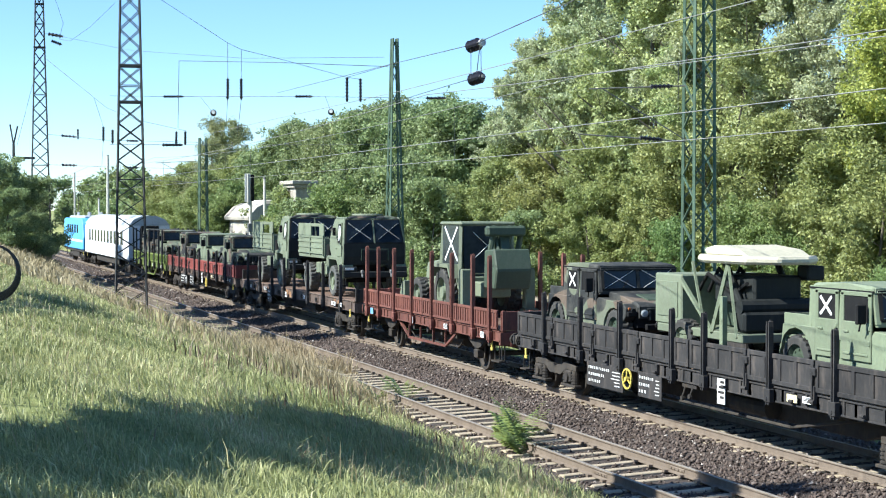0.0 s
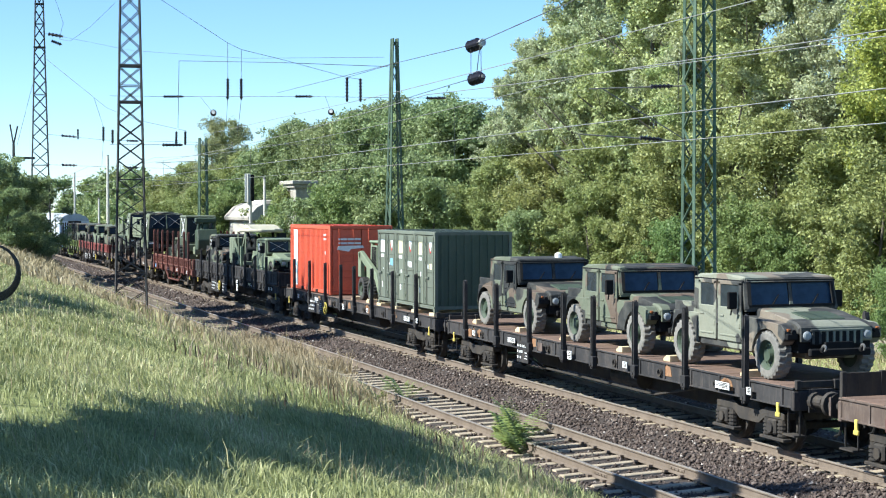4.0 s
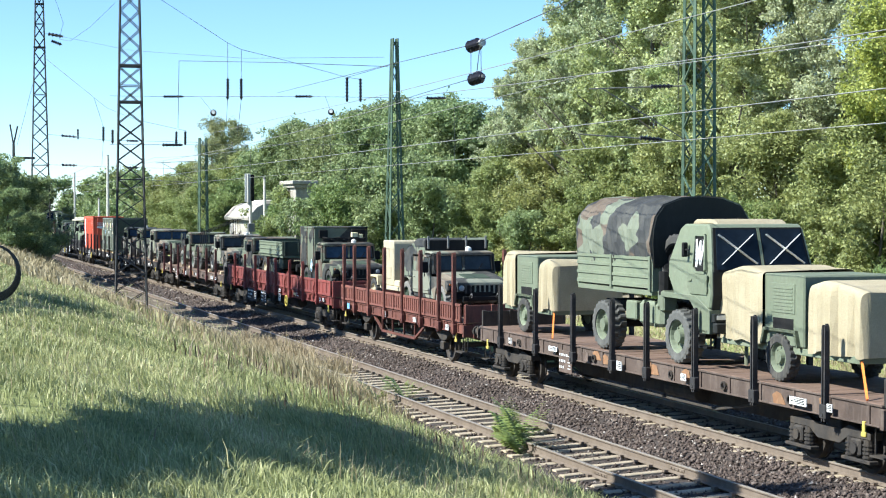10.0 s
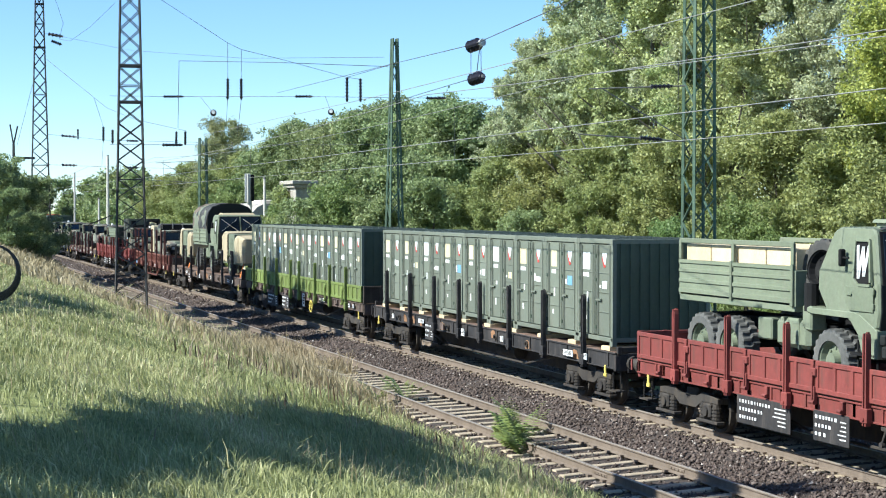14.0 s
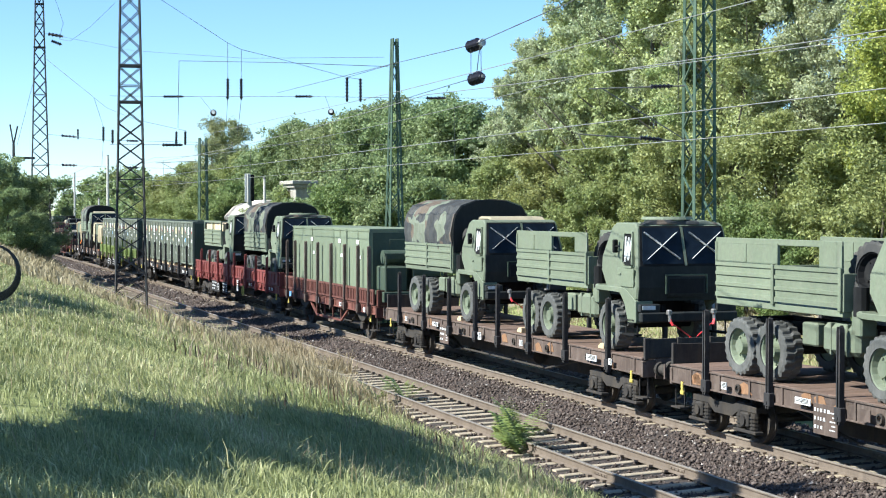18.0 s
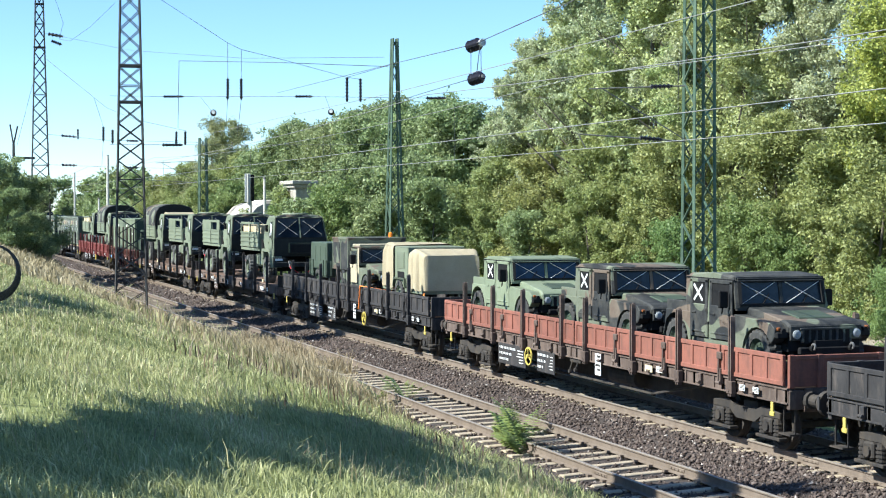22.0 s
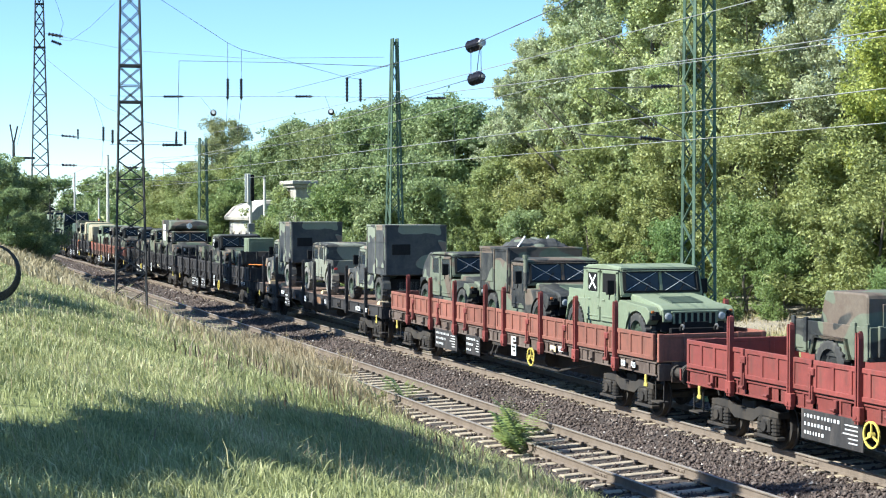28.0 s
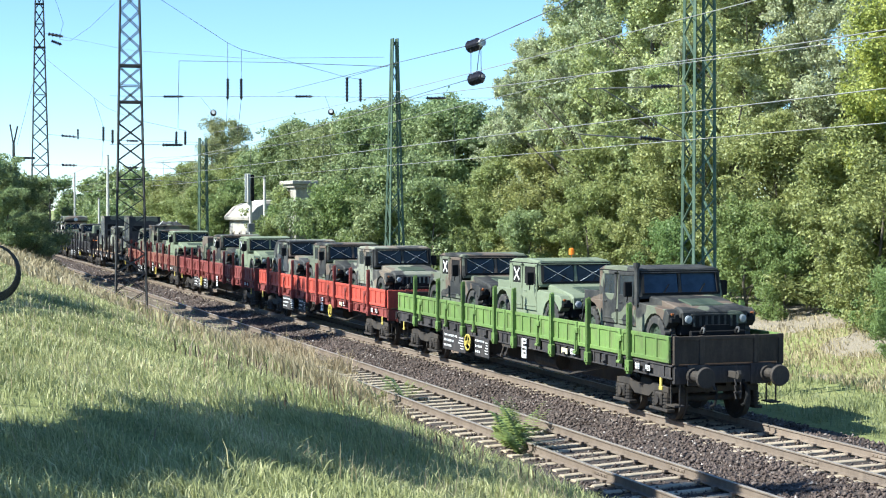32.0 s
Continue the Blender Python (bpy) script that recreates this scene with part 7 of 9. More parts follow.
        part("tape_mark", "truck_side_tape_%d" % s, "white", cab, lambda bm: ([bar(bm, (s * 1.214, y0, z0), (s * 1.214, y1, z1), 0.006, 0.07) for y0, z0, y1, z1 in ((-1.06, 2.62, -1.0, 2.1), (-1.0, 2.1, -0.9, 2.6), (-0.9, 2.6, -0.85, 2.06), (-0.85, 2.06, -0.74, 2.62))], lean(bm, s)), label="white tape mark")
        part("door", "truck_door_%d" % s, mat, cab, lambda bm: (prism(bm, [(-1.3, 1.5), (-1.3, 1.92), (-0.5, 1.92), (-0.5, 1.62), (-0.62, 1.5)], s * 1.2, s * 1.222, "x", 0.006), box(bm, s * 1.22, s * 1.25, -0.7, -0.56, 1.76, 1.8, 0.006), [box(bm, s * 1.2, s * 1.235, -1.33, -1.28, z, z + 0.1, 0.006) for z in (1.55, 1.8)]))
        part("mirror", "truck_mirror", "dark", cab, lambda bm: (box(bm, -0.06, 0.06, -0.04, 0.04, 2.25, 2.55, 0.02), rod(bm, (0, 0, 2.4), (0, -0.2, 2.4), 0.02, 6)), (s * 1.24, -0.42, 0))
        part("front_mudguard", "truck_fender_%d" % s, mat, v, lambda bm: (prism(bm, [(-1.42, 1.2), (-0.92, 1.44), (-0.75, 1.48), (0.6, 1.48), (0.72, 1.4), (0.55, 1.38), (-0.62, 1.38), (-0.88, 1.12), (-1.02, 0.72), (-1.42, 0.72)], s * 0.80, s * 1.22, "x", 0.012), box(bm, s * 0.85, s * 1.18, 0.62, 0.92, 1.05, 1.5, 0.03)))
        part("headlight", "truck_headlight", "lamp", v, lambda bm: (rod(bm, (0, 0, 0), (0, -0.06, 0), 0.085, 12), rod(bm, (0.22, 0.02, 0), (0.22, -0.04, 0), 0.06, 12)), (s * 0.85 - 0.12, -1.46, 1.04))
        part("steps", "truck_steps", "dark", v, lambda bm: (box(bm, -0.1, 0.1, -0.3, 0.3, 0.42, 0.46), box(bm, -0.12, 0.1, -0.35, 0.35, 0.75, 0.79), rod(bm, (0, -0.28, 0.4), (0, -0.28, 1.0), 0.02, 6), rod(bm, (0, 0.28, 0.4), (0, 0.28, 1.0), 0.02, 6)), (s * 1.1, -1.0, 0))
        part("tow_hook", "truck_hook", "greysteel", v, lambda bm: (box(bm, -0.05, 0.05, -1.78, -1.66, 0.9, 1.02, 0.02), rod(bm, (0, -1.74, 0.9), (0, -1.76, 0.76), 0.035, 6)), (s * 0.55, 0, 0))
    part("bumper", "truck_bumper", "blackpaint_shade", v, lambda bm: (box(bm, -1.2, 1.2, -1.66, -1.5, 0.74, 0.96, 0.03), box(bm, -1.2, -0.7, -1.6, -1.46, 0.96, 1.14, 0.02), box(bm, 0.7, 1.2, -1.6, -1.46, 0.96, 1.14, 0.02)))
    part("bumper_plate", "truck_plate", "white", v, lambda bm: box(bm, -1.15, -0.83, -1.612, -1.602, 1.02, 1.11), label="white plate")
    if roof == "hatch":
        part("roof_hatch", "truck_hatch", mat, cab, lambda bm: (rod(bm, (0, -0.55, 2.9), (0, -0.55, 3.0), 0.52, 20), rod(bm, (0, -0.55, 3.0), (0, -0.55, 3.06), 0.6, 20, 0.56), box(bm, -0.95, 0.95, -1.1, -1.0, 2.9, 2.95, 0.01)))
        part("roof_load", "truck_roof_load", "camo_canvas", cab, lambda bm: crumple(bm, (-0.98, 0.98, -1.16, -0.98), 2.88, 0.12, 5, 24))
    else:
        part("roof_cover", "truck_roof_cover", "tan_canvas", cab, lambda bm: prism(bm, [(-1.08, 2.9), (-0.85, 3.02), (-0.1, 3.03), (0.05, 2.88)], -0.85, 0.85, "x", 0.05), label="sand canvas cover on the cab")
    part("exhaust", "truck_exhaust", "dark", v, lambda bm: rod(bm, (0.8, 0.85, 1.3), (0.8, 0.85, 3.05), 0.07, 10))
    part("air_filter", "truck_air_filter", "dark", v, lambda bm: box(bm, -0.2, 0.2, 0.7, 0.95, 2.2, 2.6, 0.03))
    part("air_bottle", "truck_air_bottle", "dark", v, lambda bm: rod(bm, (-1.05, 0.8, 1.4), (-1.05, 0.8, 1.9), 0.14, 10))
    t = part("spare_wheel", "spare_tyre", "tyre", v, tyre_mesh(0.56, 0.34), (-0.74, 0.80, 2.14), (0, 8, 8))
    part("rim", "rim_spare", "dark", t, rim_mesh(0.56, 0.34, 0.1))
    for s in (-1, 1):
        part("fuel_tank", "truck_tank", mat, v, lambda bm: (box(bm, -0.23, 0.23, 0.72, 1.82, 0.70, 1.24, 0.08), rod(bm, (-0.05, 1.0, 1.22), (-0.05, 1.0, 1.30), 0.06, 8), box(bm, -0.24, 0.24, 1.0, 1.04, 0.69, 1.25), box(bm, -0.24, 0.24, 1.5, 1.54, 0.69, 1.25)), (s * 0.95, 0, 0))
        part("battery_box", "truck_battery", mat, v, lambda bm: box(bm, -0.2, 0.2, 2.0, 2.5, 0.78, 1.2, 0.03), (s * 0.95, 0, 0))
    b0, b1 = 1.14, long + 0.02
    part("bed", "truck_bed_%d" % axles, mat, v, lambda bm: (box(bm, -1.2, 1.2, b0, b1, 1.36, 1.48, 0.01), box(bm, -1.2, 1.2, b0 - 0.03, b0 + 0.03, 1.45, 2.12, 0.01)))
    for s in (-1, 1):
        for k in range(2):
            a, b = b0 + (b1 - b0) * k / 2, b0 + (b1 - b0) * (k + 1) / 2 - 0.03
            d = part("side_board", "truck_side_%d_%d" % (axles, k), mat, v, lambda bm, a=a, b=b: prism(bm, [(0.02, 1.52), (0.02, 2.2), (-0.045, 2.2), (-0.045, 2.13), (-0.018, 2.12), (-0.018, 2.02), (-0.045, 2.01), (-0.045, 1.95), (-0.018, 1.94), (-0.018, 1.81), (-0.045, 1.80), (-0.045, 1.74), (-0.018, 1.73), (-0.018, 1.61), (-0.045, 1.60), (-0.045, 1.52)], a, b, "y"), (s * 1.2, 0, 0), (0, 0, 0 if s < 0 else 180))
            d.location.y = 0 if s < 0 else a + b
            part("board_post", "truck_board_post", mat, v, lambda bm: box(bm, -0.055, 0.03, -0.045, 0.045, 1.46, 2.22, 0.01), (s * 1.2, a + 0.04, 0), (0, 0, 0 if s < 0 else 180))
    part("tailgate", "truck_tailgate_%d" % axles, mat, v, lambda bm: (box(bm, -1.2, 1.2, b1 - 0.02, b1 + 0.03, 1.45, 2.1, 0.01), [box(bm, x - 0.04, x + 0.04, b1, b1 + 0.05, 1.45, 2.1, 0.01) for x in (-1.0, -0.4, 0.4, 1.0)]))
    if bed == "racks":
        for s in (-1, 1):
            part("upper_rack", "truck_rack_%d" % axles, mat, v, lambda bm: (box(bm, -0.02, 0.02, b0, b1, 2.56, 2.68, 0.01), box(bm, -0.018, 0.018, b0 + (b1 - b0) * 0.48, b1, 2.2, 2.58, 0.006), box(bm, -0.02, 0.02, b0, b0 + (b1 - b0) * 0.16, 2.2, 2.6), box(bm, -0.03, 0.02, b0 + (b1 - b0) * 0.73, b0 + (b1 - b0) * 0.73 + 0.06, 2.2, 2.58), box(bm, -0.035, 0.02, b0 + (b1 - b0) * 0.47, b0 + (b1 - b0) * 0.49, 2.2, 2.6), box(bm, -0.035, 0.02, b1 - 0.06, b1, 2.2, 2.6)), (s * 1.2, 0, 0))
    if bed == "boxes":
        part("upper_rack", "truck_boxes_rack_%d" % axles, mat, v, lambda bm: (box(bm, -1.22, -1.18, b0, b1, 2.54, 2.64, 0.01), box(bm, 1.18, 1.22, b0, b1, 2.54, 2.64, 0.01), [box(bm, s * 1.2 - 0.025, s * 1.2 + 0.025, y - 0.05, y + 0.05, 2.1, 2.6) for s in (-1, 1) for y in (b0 + 0.05, (b0 + b1) / 2, b1 - 0.05)]))
        for k in range(4):
            y = b0 + 0.1 + (b1 - b0 - 0.2) * k / 4
            part("crate", "truck_crate_%d" % axles, "wood", v, lambda bm: (box(bm, -1.12, 1.12, 0, (b1 - b0 - 0.2) / 4 - 0.04, 1.5, 2.52, 0.02)), (0, y, 0), label="pale wooden crate")
    if bed == "canvas":
        part("canvas_cover", "truck_canvas_%d" % axles, "camo_canvas", v, lambda bm: canvas_shape(bm, b0, b1), label="sagging camouflage canvas cover", smooth=False)
        part("canvas_front", "truck_canvas_front", "blackpaint_shade", v, lambda bm: prism(bm, [(-1.17, 1.98), (-1.2, 2.5), (-1.18, 2.8), (-1.11, 3.06), (-0.92, 3.31), (-0.5, 3.46), (0, 3.5), (0.5, 3.46), (0.92, 3.31), (1.11, 3.06), (1.18, 2.8), (1.2, 2.5), (1.17, 1.98)], b0 - 0.06, b0 - 0.035, "y"), label="dark closed canvas front")
    if "chain" in rest:
        part("lashing_chain", "truck_chain", "redstrap", v, lambda bm: (bar(bm, (-0.55, -1.76, 0.76), (-0.08, -1.82, 0.42), 0.02), bar(bm, (0.55, -1.76, 0.76), (0.08, -1.82, 0.42), 0.02), bar(bm, (-0.1, -1.82, 0.42), (0.1, -1.84, 0.3), 0.04), bar(bm, (-0.55, -1.76, 0.8), (-0.5, -1.8, 0.68), 0.05), bar(bm, (0.55, -1.76, 0.8), (0.5, -1.8, 0.68), 0.05)), label="red lashing chain")
    return ride(v, q, DECK)


def crumple(bm, area, z, h, seed, n=12):
    """A heap of cloth or a draped cover: a low cushion with folds."""
    g = random.Random(seed)
    x0, x1, y0, y1 = area
    ph = [g.uniform(0, 6.28) for k in range(6)]
    grid = []
    for i in range(n + 1):
        row = []
        for j in range(n + 1):
            u, w = i / n, j / n
            e = min(1.0, 5 * min(u, 1 - u, w, 1 - w) + 0.02)
            f = 0.75 + 0.14 * math.sin(9 * u + 5 * w + ph[0]) + 0.1 * math.sin(17 * w - 8 * u + ph[1]) + 0.06 * math.sin(25 * u + ph[2])
            row.append(bm.verts.new((x0 + (x1 - x0) * u + 0.02 * math.sin(20 * w + ph[3]), y0 + (y1 - y0) * w + 0.02 * math.sin(18 * u + ph[4]), z + h * f * e ** 0.5)))
        grid.append(row)
    for i in range(n):
        for j in range(n):
            bm.faces.new((grid[i][j], grid[i + 1][j], grid[i + 1][j + 1], grid[i][j + 1]))


def drape(bm, s, y0, y1, zb, zt):
    """A canvas hood over the end of a cabinet: rounded shoulders, hanging folds."""
    n, m = 14, 22
    rows = []
    for i in range(n + 1):
        t = i / n
        y = y0 + (y1 - y0) * t
        top = zt + 0.06 * math.sin(3 * t) - 0.12 * t ** 4
        r = []
        for j in range(m + 1):
            a = math.pi * j / m
            cx, cz = math.cos(a), math.sin(a)
            x = -1.04 * (1 if cx > 0 else -1) * abs(cx) ** 0.09
            z = zb + (top - zb) * abs(cz) ** 0.12
            hang = 1 - abs(cz) ** 0.5
            f = (0.035 * math.sin(y * 16 + 2 * cz) + 0.025 * math.sin(y * 31 + s)) * hang + 0.018 * math.sin(9 * x + 7 * y)
            r.append(bm.verts.new((x * (1 - 0.1 * t ** 3) + (f if x > 0 else -f), s * (y + 0.02 * math.sin(13 * x)), z + 0.03 * math.sin(8 * y + 3 * x) * hang + 0.02 * math.sin(6 * x + 5 * y))))
        rows.append(r)
    for p, q in zip(rows, rows[1:]):
        for j in range(m):
            bm.faces.new((p[j], p[j + 1], q[j + 1], q[j]))
    # hanging end
    g = []
    for k in range(4):
        u = k / 3
        g.append([bm.verts.new((v.co.x * (1 - 0.05 * u), v.co.y + s * (0.03 + 0.04 * math.sin(12 * v.co.x)) * u, zb + (v.co.z - zb) * (1 - u))) for v in rows[-1]])
    for p, q in zip(g, g[1:]):
        for j in range(m):
            bm.faces.new((p[j], p[j + 1], q[j + 1], q[j]))
    bmesh.ops.remove_doubles(bm, verts=bm.verts[:], dist=0.002)


def canvas_shape(bm, b0, b1):
    """Canvas over hoops: the cloth sags between them and hangs in folds."""
    n = 33
    prof = [(-1.20, 1.95), (-1.23, 2.2), (-1.24, 2.5), (-1.22, 2.8), (-1.15, 3.08), (-0.95, 3.34), (-0.5, 3.49), (0, 3.53), (0.5, 3.49), (0.95, 3.34), (1.15, 3.08), (1.22, 2.8), (1.24, 2.5), (1.23, 2.2), (1.20, 1.95)]
    rows = []
    for i in range(n):
        t = i / (n - 1)
        y = b0 - 0.03 + (b1 - b0 + 0.06) * t
        k = 1 - 0.035 * abs(math.sin(math.pi * 4 * t)) ** 1.4
        r = []
        for x, z in prof:
            f = 0.022 * math.sin(y * 11 + z * 3.1) + 0.016 * math.sin(y * 23 - z * 7) + 0.012 * math.sin(z * 14 + y * 3)
            r.append(bm.verts.new(((abs(x) * k + (f if abs(x) > 0.6 else 0)) * (1 if x > 0 else -1), y, 1.95 + (z - 1.95) * (k if z > 2.7 else 1) + (f * 0.8 if abs(x) < 1.0 else 0))))
        rows.append(r)
    for p, r in zip(rows, rows[1:]):
        for a in range(len(prof) - 1):
            bm.faces.new((p[a], p[a + 1], r[a + 1], r[a]))
    bm.faces.new(rows[0])
    bm.faces.new(rows[-1][::-1])


def cargo_trailer(label, q, mat="green", load="", wheel_r=0.47):
    """Single-axle cargo trailer; q is the place of its axle."""
    v = tagged(new("cargo_trailer"), label, "trailer", group="trailers on the wagons")
    part("box", "trailer_box", mat, v, lambda bm: (box(bm, -0.98, 0.98, -1.15, 1.25, 0.62, 0.72, 0.01), [box(bm, s * 0.96, s * 1.0, -1.15, 1.25, 0.7, 1.22, 0.01) for s in (-1, 1)], box(bm, -1, 1, -1.17, -1.12, 0.7, 1.22, 0.01), box(bm, -1, 1, 1.22, 1.27, 0.7, 1.22, 0.01), [box(bm, s * 0.98, s * 1.04, y - 0.05, y + 0.05, 0.66, 1.28, 0.01) for s in (-1, 1) for y in (-1.1, -0.72, 0.8, 1.2)], [box(bm, x - 0.04, x + 0.04, -1.22, -1.15, 0.7, 1.24, 0.01) for x in (-0.8, -0.3, 0.3, 0.8)]))
    for s in (-1, 1):
        wheel(v, s * 0.9, 0, wheel_r, 0.28, mat)
        part("mudguard", "trailer_guard", mat, v, lambda bm: prism(bm, [(-0.62, 0.62), (-0.5, 0.98), (0.5, 0.98), (0.62, 0.62), (0.55, 0.62), (0.45, 0.93), (-0.45, 0.93), (-0.55, 0.62)], s * 0.78, s * 1.06, "x"))
    part("drawbar", "trailer_drawbar", mat, v, lambda bm: (bar(bm, (-0.5, 1.2, 0.66), (0, 2.3, 0.6), 0.09), bar(bm, (0.5, 1.2, 0.66), (0, 2.3, 0.6), 0.09), rod(bm, (0, 2.0, 0.0), (0, 2.0, 0.7), 0.04, 8), ring(bm, [(-0.02, 0.05), (0.02, 0.05), (0.02, 0.09), (-0.02, 0.09)], (0, 2.38, 0.6), 10)))
    if load == "box":
        part("generator", "trailer_generator", "lightgreen", v, lambda bm: (box(bm, -0.62, 0.62, -0.75, 0.22, 0.75, 1.85, 0.03), box(bm, -0.64, -0.62, -0.55, 0.05, 1.1, 1.7), box(bm, -0.5, 0.5, -0.77, -0.75, 1.0, 1.7, 0.005)), label="light green generator box")
    if load == "big_box":
        part("generator", "trailer_big_box", mat, v, lambda bm: (box(bm, -0.98, 0.98, -1.1, 1.2, 0.75, 1.95, 0.03), [box(bm, -0.995, -0.97, y, y + 0.68, 0.95, 1.8, 0.006) for y in (-1.0, -0.25, 0.48)]), label="dark green box body with side panels")
    if load == "camo_box":
        part("generator", "trailer_shelter", mat, v, lambda bm: (prism(bm, [(-0.95, 0.75), (-0.95, 1.72), (-0.9, 1.78), (0.35, 1.78), (0.5, 1.3), (0.42, 0.75)], -0.9, 0.9, "x", 0.03), box(bm, -0.6, 0.6, -0.97, -0.94, 1.0, 1.6, 0.01)), label="camouflaged box body")
    return ride(v, q, DECK)


def generator_trailer(label, q, mat="green", length=2.6, cover="tan_canvas", both=True, plain=False):
    """Wheeled generator: a steel cabinet with canvas hoods at its ends."""
    v = tagged(new("generator_trailer"), label, "trailer", group="trailers on the wagons")
    l = length
    part("chassis", "gen_chassis_%.1f" % l, mat, v, lambda bm: (box(bm, -0.95, 0.95, -l / 2 - 0.3, l / 2 + 0.3, 0.55, 0.68, 0.01), bar(bm, (0, l / 2, 0.6), (0, l / 2 + 1.0, 0.55), 0.1), rod(bm, (0.3, -l / 2 - 0.2, 0.0), (0.3, -l / 2 - 0.2, 0.6), 0.04, 6), rod(bm, (0, l / 2 + 0.9, 0.0), (0, l / 2 + 0.9, 0.6), 0.04, 6)))
    part("cabinet", "gen_cabinet_%.1f" % l, mat, v, lambda bm: box(bm, -0.98, 0.98, -0.7, 0.7, 0.68, 2.02, 0.03))
    part("louvre_panel", "gen_louvre", mat, v, lambda bm: (box(bm, -0.995, -0.975, -0.4, 0.4, 1.3, 1.85, 0.004), [box(bm, -1.005, -0.99, -0.33, 0.33, 1.36 + 0.065 * k, 1.39 + 0.065 * k) for k in range(7)]))
    part("control_panel", "gen_panel", "dark", v, lambda bm: box(bm, -0.99, -0.97, -0.35, 0.35, 1.0, 1.2))
    for s in (-1, 1):
        wheel(v, s * 0.92, 0.1, 0.46, 0.24, mat)
        part("mudguard", "gen_guard", mat, v, lambda bm: prism(bm, [(-0.6, 0.7), (-0.5, 1.0), (0.6, 1.0), (0.7, 0.7), (0.65, 0.68), (0.55, 0.95), (-0.45, 0.95), (-0.55, 0.68)], s * 0.78, s * 1.06, "x"))
    for s in ((-1, 1) if both else (-1,)):
        part("canvas_hood", "gen_hood_%.1f_%d" % (l, s), cover, v, lambda bm: drape(bm, s, 0.66 if s > 0 else 0.95, l / 2 + 0.35, 0.66, 2.06 if s > 0 else 1.9), label="sand-coloured canvas hood")
    part("strap", "gen_strap_%.1f" % l, "strap", v, lambda bm: bar(bm, (-0.9, -l / 2 - 0.3, 0.6), (-1.2, -l / 2 - 0.9, 0.02), 0.04), label="orange strap")
    return ride(v, q, DECK)


def tan_set(label, q):
    """Sand-coloured generator set on a single-axle trailer."""
    v = tagged(new("generator_trailer"), label, "trailer", group="trailers on the wagons")
    part("chassis", "tanset_chassis", "tan", v, lambda bm: (box(bm, -0.9, 0.9, -1.9, 1.3, 0.52, 0.66, 0.02), box(bm, -0.85, 0.85, -1.8, -1.05, 0.66, 0.86, 0.03), bar(bm, (0, -1.9, 0.55), (0, -2.7, 0.5), 0.1)))
    part("cabinet", "tanset_cabinet", "tan", v, lambda bm: (prism(bm, [(-1.0, 0.66), (-1.0, 2.1), (-0.95, 2.18), (0.12, 2.18), (0.15, 2.1), (0.15, 0.66)], -0.85, 0.85, "x", 0.03), box(bm, -0.87, -0.85, -0.75, -0.1, 0.9, 1.3, 0.006)))
    part("side_hatch", "tanset_hatch", "tan", v, lambda bm: box(bm, -0.868, -0.85, -0.55, -0.2, 1.55, 1.9, 0.006))
    part("louvre", "tanset_louvre", "dark", v, lambda bm: (box(bm, -0.12, 0.42, -1.02, -1.0, 1.68, 2.02)))
    for s in (-1, 1):
        wheel(v, s * 0.9, 0.75, 0.44, 0.25, "tan")
        part("mudguard", "tanset_guard_%d" % s, "tan", v, lambda bm: prism(bm, [(0.15, 0.66), (0.2, 0.98), (1.2, 0.98), (1.35, 0.75), (1.28, 0.72), (1.12, 0.92), (0.35, 0.92), (0.24, 0.66)], s * 0.76, s * 1.04, "x"))
    return ride(v, q, DECK)


